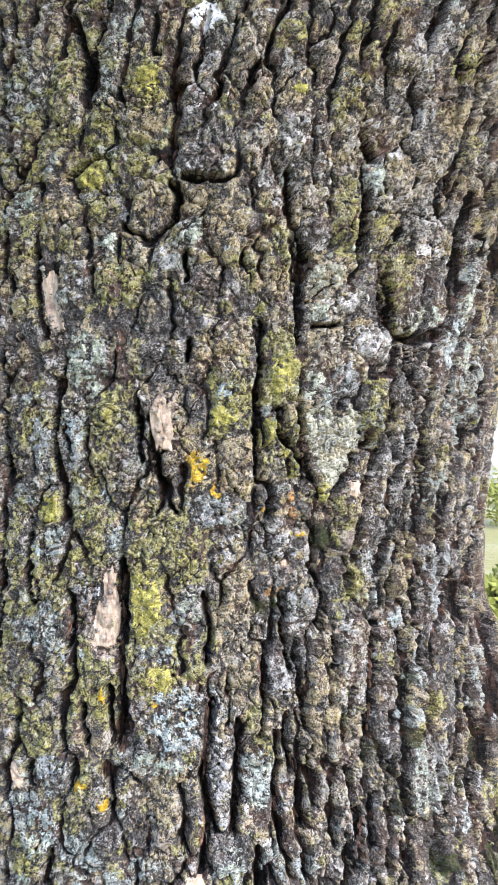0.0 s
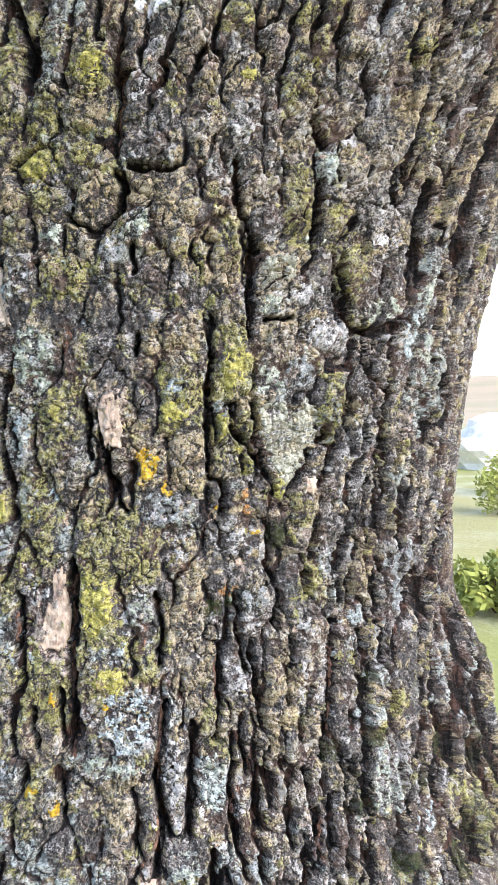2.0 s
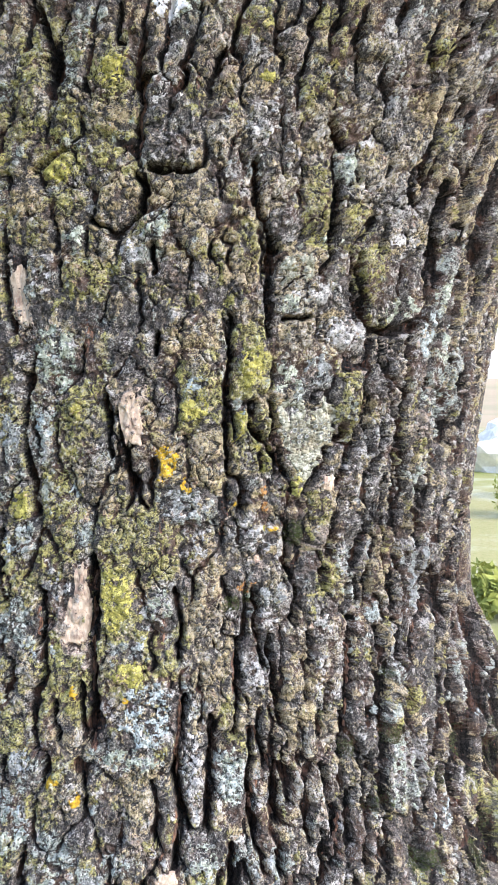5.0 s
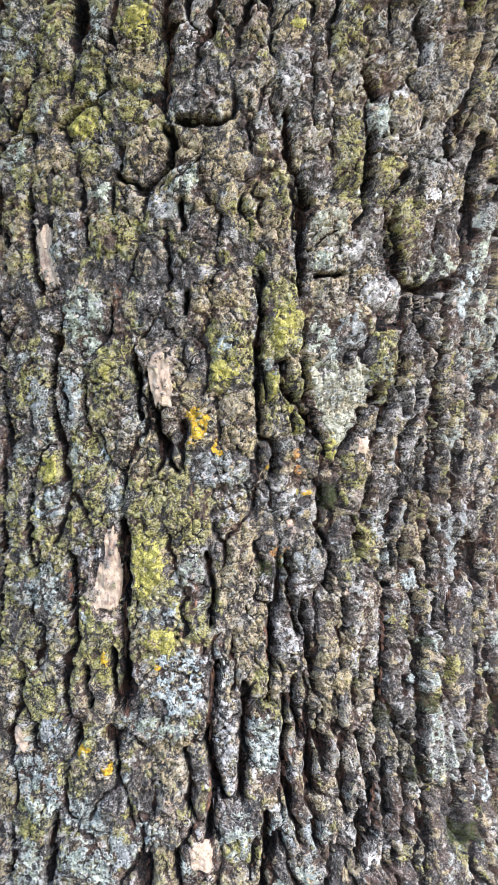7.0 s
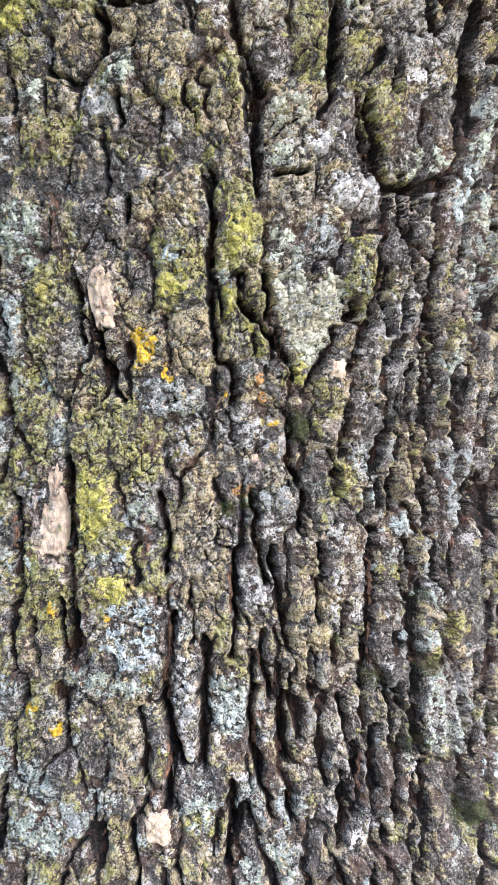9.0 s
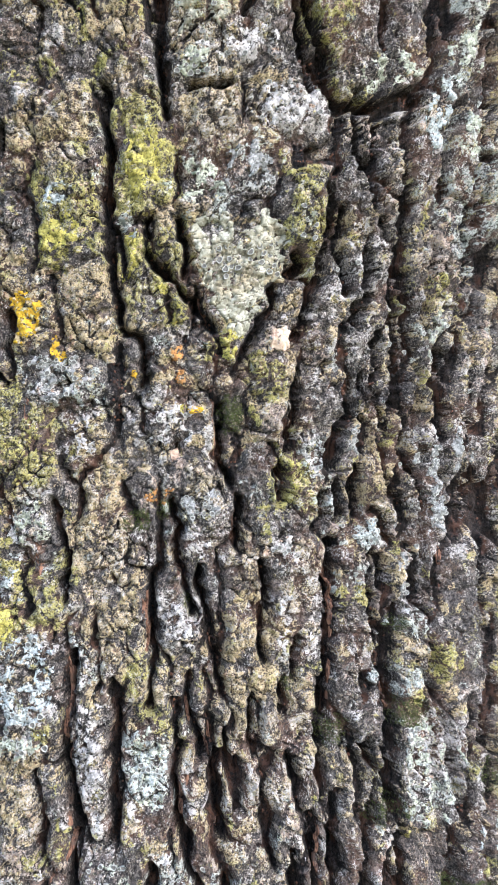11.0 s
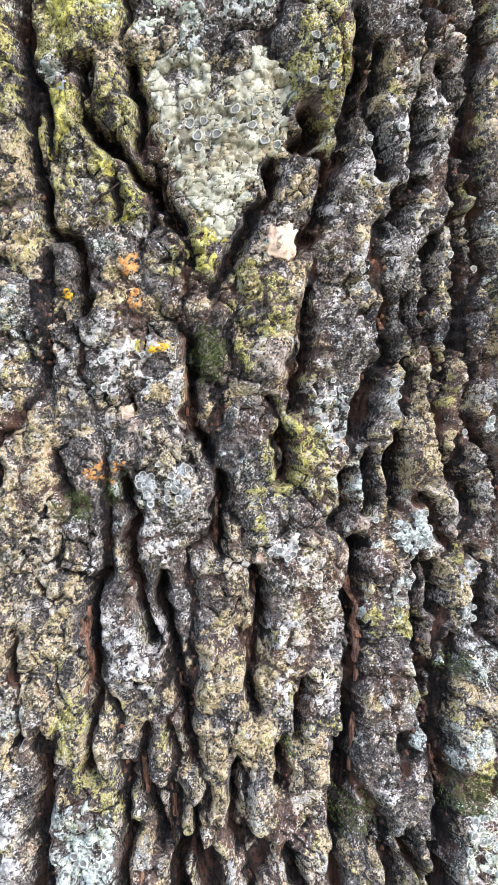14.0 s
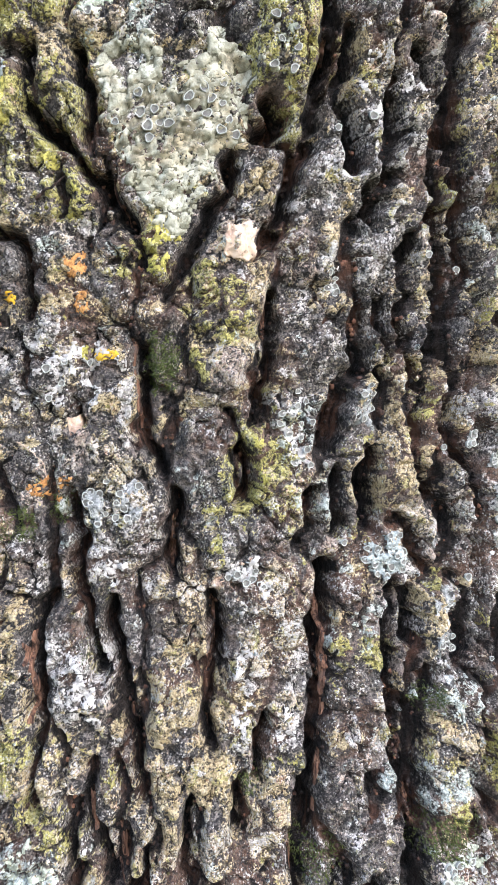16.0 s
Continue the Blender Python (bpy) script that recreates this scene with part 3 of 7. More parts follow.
spot(92.2, 1202.5, 6.9, 6.5, "o", 1)
spot(142.8, 1325.0, 20.5, 29.0, "y", .55)
spot(94.5, 1361.1, 12.9, 27.1, "y", .6)
spot(105.2, 1392.2, 13.2, 19.5, "p", 1)
spot(16.6, 1015.9, 10.2, 33.5, "t", .5)
spot(22.6, 1336.0, 4.0, 4.2, "o", 1)
spot(190.7, 1067.6, 18.2, 7.6, "o", 1)
spot(152.2, 1035.4, 20.9, 13.1, "d", 0.6)
spot(139.7, 1246.5, 8.1, 7.7, "o", 0.9)
spot(132.7, 1247.7, 7.9, 7.6, "y", 0.8)
spot(141.4, 1241.0, 4.1, 6.5, "p", 1)
spot(95.7, 1168.2, 5.8, 5.7, "p", .8)
spot(92.9, 1099.5, 16.1, 10.3, "p", 1.0)
spot(88.3, 1087.5, 17.5, 7.4, "p", 1.0)
spot(93.3, 1086.6, 13.0, 5.9, "t", 0.7)
spot(83.2, 1087.7, 5.9, 2.9, "o", 1)
spot(168.5, 1075.5, 7.0, 7.5, "p", 1)
spot(92.6, 1152.4, 16.1, 8.7, "t", 0.6)
spot(102.8, 1150.6, 8.7, 8.7, "d", 0.5)
spot(132.2, 1153.1, 7.5, 19.2, "y", 0.9)
spot(135.2, 1142.5, 7.6, 8.9, "y", 1)
spot(123.9, 1127.9, 4.6, 6.0, "y", 1)
spot(173.1, 1085.6, 9.9, 9.2, "o", .5)
spot(187.8, 1068.9, 17.5, 5.5, "o", 1)
spot(86.5, 1220.5, 8.5, 12.3, "y", .8)
spot(86.7, 1201.3, 5.8, 7.0, "o", 1)
spot(72.3, 1193.8, 6.1, 5.8, "o", 0.8)
spot(89.0, 1191.3, 5.8, 7.1, "o", .8)
spot(83.6, 1207.1, 13.0, 5.6, "p", .8)
spot(73.3, 1240.4, 8.3, 11.7, "y", 1)
spot(129.1, 1204.7, 8.5, 8.3, "t", 1)
spot(111.6, 1091.0, 11.6, 13.3, "y", .5)
spot(203.6, 1243.5, 22.5, 29.0, "o", 0.8)
spot(201.4, 1253.5, 10.9, 8.1, "t", .5)
spot(120.9, 1051.8, 14.3, 24.0, "o", .7)
spot(104.8, 1053.9, 16.0, 17.9, "o", .7)
spot(57.5, 1140.6, 18.0, 17.9, "o", .8)
spot(57.9, 1091.0, 19.8, 15.9, "o", .7)
spot(161.4, 1083.6, 13.7, 12.4, "o", .5)
spot(122.8, 1192.1, 18.1, 11.8, "o", .8)
spot(125.6, 1172.0, 12.4, 10.0, "t", .5)
spot(179.3, 1174.6, 15.2, 14.9, "o", .7)
spot(49.3, 1211.6, 15.6, 17.2, "o", .8)
spot(72.6, 1180.8, 13.8, 21.8, "d", 0.7)
spot(72.3, 1160.4, 12.2, 8.8, "d", 0.5)
spot(74.9, 1255.0, 10.7, 7.6, "p", .8)
spot(81.4, 1254.9, 8.0, 7.6, "y", 1)
spot(82.6, 1243.8, 8.2, 13.0, "p", .7)
spot(72.9, 1232.9, 11.3, 8.0, "y", .8)
spot(76.5, 1222.5, 14.4, 12.3, "o", .9)
spot(82.1, 1212.7, 17.4, 8.3, "p", .8)
spot(92.1, 1224.2, 8.4, 10.8, "o", .6)
# dark brown and mossy bark, with furrow shade put into the colour
spot(73.9, 1130.8, 15.3, 17.8, "d", 0.8)
spot(74.5, 1102.3, 9.2, 30.0, "d", 0.7)
spot(74.7, 1112.6, 15.4, 9.0, "d", 0.5)
spot(111.2, 1132.0, 8.9, 23.8, "d", 0.8)
spot(102.2, 1076.8, 11.6, 20.6, "d", 0.7)
spot(157.3, 1080.6, 9.4, 18.1, "d", 0.6)
spot(153.7, 1054.1, 13.7, 23.7, "d", 0.5)
spot(163.2, 1255.3, 18.1, 13.2, "o", .8)
spot(157.4, 1230.2, 16.3, 13.6, "p", .9)
spot(173.0, 1230.8, 8.0, 12.5, "p", .8)
spot(160.2, 1221.0, 16.8, 5.6, "p", .9)
spot(164.0, 1200.0, 14.3, 14.5, "p", .7)
spot(176.8, 1201.3, 10.1, 11.7, "p", .7)
spot(168.5, 1245.9, 9.3, 8.1, "p", .8)
# dark patches for moss and for shadows between ridges, put into the colour
spot(209.6, 1072.4, 52.1, 71.6, "d", .6)
spot(204.5, 971.6, 56.5, 51.2, "d", .6)
spot(195.9, 1104.4, 35.5, 43.3, "d", .5)
furrow(3.3, 124.4, 1225.0, 124.0, 1218.2, 121.4, 1212.0, 117.3, 1204.3, 112.4, 1197.4, 110.8, 1192.6)
furrow(2.3, 143.8, 1229.6, 142.1, 1220.6, 140.5, 1213.7, 136.7, 1207.9, 133.6, 1201.1)
furrow(3.2, 161.3, 1217.3, 163.5, 1209.4)
furrow(4.0, 183.1, 1242.5, 186.4, 1224.1, 189.8, 1206.4, 192.9, 1194.2, 189.7, 1185.0)
furrow(4.4, 194.8, 1172.3, 191.0, 1163.0, 189.4, 1153.6, 192.8, 1147.0, 200.2, 1136.7, 201.4, 1126.8)
furrow(3.3, 158.8, 1166.3, 155.6, 1158.8, 154.3, 1151.2)
furrow(2.7, 149.7, 1140.1, 148.9, 1130.1, 146.3, 1124.7)
furrow(3.4, 167.1, 1148.1, 166.9, 1138.0, 165.0, 1128.7)
furrow(1.6, 167.0, 1190.2, 166.6, 1182.7, 171.7, 1173.4)
furrow(1.6, 130.7, 1152.7, 131.5, 1143.5, 129.0, 1138.3)
furrow(3.4, 113.0, 1141.7, 111.3, 1129.4, 111.4, 1120.7)
furrow(3.2, 122.6, 1112.8, 122.7, 1100.7, 119.9, 1088.0, 119.8, 1074.2)
furrow(3.7, 154.0, 1118.5, 152.0, 1109.0, 149.8, 1095.1, 149.3, 1080.2, 146.6, 1067.2, 143.4, 1055.0, 140.2, 1036.6)
furrow(3.0, 96.1, 1113.7, 95.3, 1106.3, 97.4, 1098.9, 97.9, 1085.6, 99.9, 1079.3, 101.4, 1068.0, 103.1, 1061.1)
furrow(2.6, 78.1, 1114.1, 74.3, 1105.0, 75.4, 1093.3, 75.8, 1080.8, 74.0, 1073.8, 72.6, 1061.0)
furrow(3.4, 88.7, 1071.5, 88.2, 1059.1, 90.5, 1049.1, 91.3, 1038.9)
furrow(1.5, 112.1, 1058.2, 112.2, 1048.2, 110.7, 1042.2, 113.0, 1036.0)
furrow(4.1, 180.2, 1087.8, 177.2, 1078.0, 176.9, 1065.8, 174.5, 1055.0, 176.0, 1045.6, 173.6, 1033.0)
furrow(3.0, 196.3, 1060.4, 191.4, 1049.7, 191.6, 1040.6)
furrow(2.9, 88.4, 1227.6, 94.6, 1218.9, 101.7, 1209.9)
furrow(1.5, 73.1, 1252.0, 74.1, 1241.9, 76.9, 1235.2, 85.4, 1230.9)
furrow(1.8, 85.5, 1253.0, 88.8, 1244.1, 89.8, 1233.6)
furrow(2.0, 64.8, 1211.6, 72.4, 1206.9, 74.9, 1201.0, 73.8, 1189.6)
furrow(2.0, 136.4, 1192.4, 137.8, 1180.8, 136.8, 1168.9, 135.2, 1158.5)
furrow(3.1, 105.7, 1179.2, 104.8, 1167.6, 104.2, 1158.8, 109.8, 1148.1)
furrow(1.8, 178.4, 1102.2, 177.0, 1094.7)
furrow(3.1, 147.7, 1264.1, 148.8, 1255.9, 147.9, 1246.0)
furrow(3.3, 132.8, 1239.0, 137.5, 1233.9, 133.6, 1230.9)
furrow(1.5, 134.5, 1080.2, 133.0, 1069.5, 131.7, 1063.1)
furrow(5.1, -57.3, 1268.4, -56.0, 1242.4, -52.9, 1219.6, -48.5, 1203.3, -46.3, 1189.7)
furrow(4.6, -6.4, 1379.7, 0.0, 1371.2, -0.2, 1360.1, -9.6, 1352.4, -15.5, 1347.2)
furrow(3.9, -12.2, 1431.6, -9.4, 1410.0, -7.5, 1391.8)
furrow(3.2, 54.0, 1389.4, 57.4, 1371.5, 62.9, 1360.1, 69.5, 1348.1, 75.9, 1340.3)
furrow(4.2, 104.9, 1382.8, 106.3, 1366.9, 108.5, 1354.1, 108.2, 1338.1, 105.2, 1328.4)
furrow(3.3, 90.7, 1414.3, 100.4, 1400.2)
furrow(3.4, 72.9, 1339.0, 73.7, 1323.5, 74.8, 1308.0, 79.0, 1291.8)
furrow(5.3, 134.2, 1314.9, 142.2, 1302.1, 158.1, 1296.4, 184.6, 1301.5)
furrow(4.0, 127.3, 1340.1, 132.5, 1324.6, 140.6, 1312.2)
furrow(10.1, 178.8, 1393.1, 178.3, 1373.6, 191.0, 1347.6, 194.9, 1326.9)
furrow(4.8, 159.3, 1418.3, 157.5, 1402.0, 160.6, 1387.0)
furrow(2.6, -1.7, 1383.9, 13.1, 1382.0, 24.4, 1383.7)
furrow(4.7, -81.2, 1343.5, -77.0, 1323.5, -73.3, 1304.2, -68.1, 1293.8)
furrow(3.4, -0.1, 1248.2, 3.6, 1229.1, 10.8, 1210.1, 18.7, 1193.5)
furrow(3.5, 57.8, 1266.7, 61.3, 1235.1, 64.2, 1215.7)
furrow(4.0, -67.5, 1176.8, -67.4, 1157.3, -64.6, 1137.1)
furrow(4.8, -9.5, 1165.3, -7.4, 1142.5, -10.5, 1122.5)
furrow(4.8, 132.9, 1009.5, 132.8, 989.1, 126.9, 975.3)
furrow(3.9, -46.4, 998.3, -50.0, 979.5, -52.0, 960.8)
furrow(7.5, 170.8, 989.9, 166.9, 961.7, 156.8, 939.5)
furrow(6.5, 216.7, 1038.6, 208.6, 1015.5, 204.1, 987.6)
furrow(2.8, -9.3, 1257.7, -5.5, 1235.5, -3.0, 1222.2)
furrow(4.1, -14.2, 1091.6, -12.2, 1066.1)
furrow(9.3, 209.1, 1194.5, 211.8, 1159.6)
furrow(12.5, 252.7, 1155.3, 254.5, 1130.7)
furrow(3.3, 319.6, 1061.8, 308.4, 1026.1)
furrow(9.2, 246.1, 1042.2, 241.0, 1012.2)
furrow(15.5, 283.1, 1317.1, 278.2, 1283.6, 268.7, 1250.7, 265.0, 1218.3)
furrow(7.6, 234.5, 1142.4, 231.3, 1108.8, 233.3, 1076.8)
furrow(12.9, 270.5, 1165.0, 265.3, 1137.5, 257.8, 1107.0)
furrow(9.9, 239.5, 1071.4, 232.0, 1046.5, 219.2, 1020.6)
furrow(22.0, 301.5, 1088.2, 283.9, 1059.2, 267.5, 1031.4, 250.1, 1009.8)
furrow(4.4, 144.6, 1016.4, 140.7, 997.6, 136.9, 971.6)
furrow(4.5, 183.2, 1308.5, 179.9, 1286.5, 185.0, 1257.8, 184.8, 1236.1)
furrow(8.8, 229.8, 1281.3, 228.5, 1258.3, 225.4, 1235.3)
furrow(3.1, 158.9, 1475.3, 153.0, 1460.8, 158.9, 1439.5, 160.1, 1412.7, 158.9, 1396.0)
furrow(3.6, 45.1, 1086.2, 41.8, 1066.9, 38.3, 1043.8, 40.6, 1023.0, 46.6, 1008.5)
furrow(4.4, 60.2, 1071.6, 58.4, 1051.1, 55.7, 1025.1, 55.2, 1010.9)
furrow(4.5, 97.5, 1039.8, 96.3, 1017.9, 96.7, 1006.2)
furrow(6.0, 174.5, 1042.2, 170.9, 1018.7, 166.5, 998.0)
furrow(3.8, 38.4, 1011.6, 36.9, 989.7)
furrow(4.3, 68.3, 998.8, 66.4, 979.4, 61.9, 959.0)
furrow(4.4, 94.4, 990.6, 96.4, 975.5)
furrow(11.7, 243.8, 1187.6, 239.1, 1161.0)
furrow(3.7, 155.6, 1303.6, 156.7, 1285.6, 160.4, 1274.1)
furrow(3.8, 183.0, 1211.8, 186.6, 1193.5, 183.6, 1168.3, 179.4, 1147.0, 185.2, 1135.4)
furrow(1.8, 86.2, 1302.0, 101.5, 1303.6)
furrow(1.9, 37.8, 1145.1, 42.5, 1125.7, 40.3, 1103.4)
furrow(3.2, 83.5, 1061.7, 80.3, 1030.2, 82.9, 998.5, 85.9, 979.4)
furrow(4.9, 172.1, 1112.3, 170.0, 1080.8, 169.8, 1049.3)
furrow(4.5, 104.4, 1036.1, 104.6, 1016.7)
furrow(3.3, 159.6, 1034.4, 164.6, 1019.4, 153.0, 988.8, 150.4, 963.0)
furrow(2.7, 85.3, 1142.7, 87.5, 1119.6, 92.8, 1096.2)
furrow(2.6, 55.2, 1302.6, 58.8, 1277.1, 57.6, 1260.9)
furrow(3.1, 153.7, 1258.6, 152.2, 1241.1, 157.2, 1223.5)
furrow(7.2, 218.3, 1202.5, 216.1, 1183.7)
furrow(8.6, 264.2, 1260.0, 251.4, 1236.0, 249.4, 1208.3)
furrow(1.9, -28.6, 1081.4, -26.6, 1059.5)
furrow(3.2, -73.2, 1473.1, -67.0, 1457.6, -64.3, 1442.4, -57.7, 1423.8)
furrow(3.1, 16.3, 1292.4, 16.2, 1279.8)
furrow(2.9, -7.2, 1161.4, -5.9, 1129.5, -8.3, 1104.1, -4.7, 1079.0, -6.1, 1060.2)
furrow(2.0, -40.8, 1144.6, -36.7, 1128.7, -39.4, 1112.6)
furrow(2.6, -50.9, 1396.0, -62.7, 1387.7, -67.3, 1384.9)
furrow(1.8, -30.4, 1358.3, -24.9, 1351.9, -16.8, 1348.7)
spot(-76.3, 1455.8, 13.2, 21.2, "y")
spot(-59.8, 1461.1, 15.4, 14.9, "g")
spot(-43.0, 1466.6, 20.4, 11.6, "m")
spot(-27.7, 1433.6, 23.3, 26.7, "y")
spot(-69.2, 1426.5, 14.9, 24.6, "c")
spot(-67.4, 1436.8, 8.2, 15.2, "y")
spot(-49.2, 1406.5, 14.1, 12.2, "y")
spot(-77.0, 1409.0, 17.3, 12.5, "g")
spot(-48.1, 1386.7, 20.7, 16.9, "y")
spot(-77.0, 1395.1, 10.4, 12.6, "m")
spot(-39.2, 1422.4, 18.0, 18.1, "c")
spot(-23.2, 1414.2, 23.5, 17.9, "o")
spot(-22.8, 1391.6, 23.9, 15.2, "g")
spot(-14.9, 1388.4, 7.4, 9.1, "p")
spot(7.6, 1401.9, 25.8, 26.9, "s")
spot(23.0, 1453.7, 19.1, 37.2, "c")
spot(1.1, 1438.7, 19.5, 26.2, "p")
spot(-69.2, 1372.6, 20.7, 25.2, "o")
spot(-16.8, 1370.2, 18.0, 21.4, "o")
spot(17.8, 1367.2, 29.5, 24.4, "r")
spot(30.1, 1345.9, 9.0, 18.5, "o")
spot(-45.7, 1368.1, 9.6, 12.4, "y")
spot(-31.2, 1327.2, 15.8, 18.9, "y")
spot(34.8, 1402.6, 17.3, 13.4, "p")
spot(58.5, 1331.2, 14.0, 25.0, "o")
spot(-8.5, 1412.3, 5.8, 32.8, "k")
spot(20.0, 1322.3, 24.2, 18.7, "d")
spot(40.2, 1463.3, 13.6, 16.9, "y")
spot(52.0, 1411.2, 14.5, 17.8, "p")
spot(73.4, 1466.9, 17.0, 14.1, "g")
spot(77.2, 1448.2, 16.1, 11.5, "g")
spot(63.5, 1449.5, 8.5, 14.3, "t")
spot(78.2, 1433.3, 17.8, 14.6, "g")
spot(113.1, 1461.8, 25.8, 40.0, "p")
spot(97.1, 1365.5, 15.0, 34.3, "g")
spot(121.8, 1366.4, 18.2, 34.8, "g")
spot(125.1, 1381.5, 14.6, 15.6, "p")
spot(154.8, 1365.6, 25.9, 22.8, "p")
spot(108.5, 1330.9, 16.0, 22.5, "t")
spot(133.5, 1329.5, 17.8, 19.7, "g")
spot(75.8, 1357.4, 22.2, 18.6, "s")
spot(66.6, 1378.6, 18.3, 15.2, "p")
spot(145.0, 1465.9, 20.2, 17.2, "g")
spot(167.9, 1445.6, 23.6, 26.7, "c")
spot(174.6, 1416.8, 23.1, 24.8, "m")
spot(195.7, 1379.0, 16.7, 6.6, "y")
spot(-24.9, 1251.0, 11.4, 22.4, "y")
spot(39.1, 1270.4, 18.8, 30.3, "y")
spot(32.8, 1295.8, 15.4, 15.8, "p")
spot(0.1, 1286.0, 12.4, 15.8, "p")
spot(49.8, 1228.7, 19.2, 19.4, "o")
spot(54.5, 1212.5, 11.3, 16.3, "o")
spot(70.3, 1235.0, 13.2, 16.3, "y")
spot(-8.9, 1212.7, 16.0, 19.2, "c")
spot(-0.1, 1201.5, 12.7, 12.8, "o")
spot(-22.6, 1177.2, 22.9, 25.7, "g")
spot(-49.4, 1176.5, 17.3, 22.6, "m")
spot(15.1, 1187.1, 22.1, 25.6, "g")
spot(0.9, 1158.3, 19.1, 25.6, "y")
spot(19.5, 1164.6, 18.9, 25.7, "g")
spot(27.9, 1183.8, 5.7, 12.8, "k")
spot(54.0, 1173.6, 12.9, 19.4, "p")
spot(70.3, 1218.7, 13.3, 19.6, "o")
spot(76.9, 1176.0, 10.1, 16.4, "p")
spot(13.8, 1206.3, 18.9, 9.6, "k")
spot(12.8, 1219.2, 18.9, 9.6, "k")
spot(71.7, 1277.3, 14.8, 29.1, "y")
spot(97.9, 1294.3, 21.0, 19.5, "o")
spot(116.1, 1261.5, 22.7, 16.8, "s")
spot(137.0, 1261.8, 15.8, 37.6, "g")
spot(104.8, 1201.3, 14.7, 13.4, "y")
spot(130.5, 1193.4, 18.3, 20.6, "o")
spot(122.1, 1173.5, 15.6, 20.4, "o")
spot(163.8, 1226.9, 21.8, 21.3, "p")
spot(163.9, 1265.7, 24.1, 21.0, "c")
spot(208.0, 1244.3, 30.4, 37.5, "t")
spot(174.3, 1144.1, 23.2, 25.2, "o")
spot(215.4, 1153.5, 32.3, 22.8, "s")
spot(236.3, 1275.2, 45.1, 22.9, "m")
spot(143.7, 1275.7, 12.8, 13.7, "t")
spot(4.8, 1142.3, 23.7, 28.7, "y")
spot(-0.2, 1097.9, 15.7, 19.0, "y")
spot(6.0, 1101.0, 25.1, 18.9, "o")
spot(-29.0, 1097.1, 22.9, 22.1, "g")
spot(-31.6, 1068.6, 19.5, 21.9, "g")
spot(52.5, 1131.7, 20.9, 19.3, "o")
spot(57.9, 1096.1, 12.8, 16.0, "o")
spot(48.9, 1036.8, 11.2, 46.5, "c")
spot(-28.1, 1025.3, 25.4, 18.5, "c")
spot(-25.1, 1001.1, 31.1, 24.2, "m")
spot(17.9, 1023.1, 12.1, 30.6, "t")
spot(-39.9, 1125.3, 18.5, 16.0, "k")
spot(-52.0, 1127.9, 17.4, 25.7, "m")
spot(75.3, 1065.8, 13.1, 15.9, "o")
spot(62.5, 1001.4, 12.3, 18.3, "g")
spot(-7.2, 1123.1, 5.7, 57.1, "k")
spot(33.7, 1124.4, 9.5, 16.0, "k")
spot(40.4, 1076.5, 6.8, 22.1, "k")
spot(-3.0, 1063.3, 9.4, 14.1, "k")
spot(110.4, 1084.2, 13.9, 23.0, "o")
spot(115.3, 1066.9, 22.2, 9.9, "o")
spot(113.1, 1047.6, 13.7, 16.2, "c")
spot(129.9, 1111.6, 22.0, 44.0, "s")
spot(101.7, 1049.5, 10.5, 19.2, "o")
spot(143.3, 1045.0, 16.4, 19.9, "s")
spot(159.4, 1089.8, 27.6, 20.7, "d")
spot(179.9, 1064.5, 19.6, 20.9, "g")
spot(113.7, 1018.2, 21.3, 25.4, "c")
spot(96.9, 1027.7, 12.9, 25.3, "p")
spot(129.9, 1031.2, 17.3, 16.2, "p")
spot(75.1, 1202.3, 16.9, 19.7, "d")
spot(157.7, 1177.7, 37.7, 24.8, "s")
spot(103.2, 1131.4, 18.1, 29.9, "s")
spot(76.8, 1251.3, 16.8, 16.3, "s")
spot(7.5, 1301.8, 24.5, 15.7, "d")
spot(-23.6, 1301.9, 25.4, 19.0, "d")
spot(-53.0, 1302.4, 13.5, 19.1, "d")
spot(24.2, 1263.9, 15.6, 19.1, "d")
spot(42.1, 1154.6, 9.5, 19.4, "k")
spot(129.7, 1414.6, 21.7, 24.3, "s")
spot(142.7, 1442.9, 14.9, 23.6, "s")
furrow(0.7, 126.1, 1061.4, 126.1, 1051.4)
furrow(1.2, 152.1, 1038.3, 149.2, 1032.6)
furrow(1.2, 88.6, 1166.0, 87.8, 1163.0)
furrow(1.5, 172.5, 1253.2, 176.7, 1246.1)
spot(77.5, 1263.0, 13.1, 6.8, "y")
spot(74.0, 1255.8, 8.8, 8.2, "g")
spot(85.5, 1239.1, 8.7, 18.3, "g")
spot(79.5, 1245.1, 7.3, 11.1, "p")
spot(70.7, 1240.1, 6.0, 8.4, "y")
spot(83.5, 1227.9, 8.9, 8.5, "y")
spot(72.4, 1224.4, 9.0, 11.5, "c")
spot(86.0, 1216.3, 8.9, 13.0, "y")
spot(80.1, 1213.8, 8.9, 7.2, "t")
spot(106.8, 1203.8, 10.3, 10.3, "y")
spot(91.8, 1218.9, 8.8, 15.8, "k")
spot(96.3, 1257.9, 10.0, 5.5, "c")
spot(113.5, 1254.6, 12.8, 6.9, "o")
spot(102.2, 1253.5, 7.1, 6.8, "m")
spot(124.7, 1219.1, 8.9, 10.1, "c")
spot(120.3, 1197.4, 9.0, 8.9, "g")
spot(127.8, 1196.4, 9.0, 6.7, "s")
spot(132.5, 1191.7, 6.1, 7.5, "o")
spot(75.7, 1198.0, 9.1, 8.8, "k")
spot(136.5, 1255.9, 11.7, 15.2, "g")
spot(138.9, 1243.4, 8.9, 8.5, "o")
spot(146.5, 1243.5, 4.0, 27.0, "k")
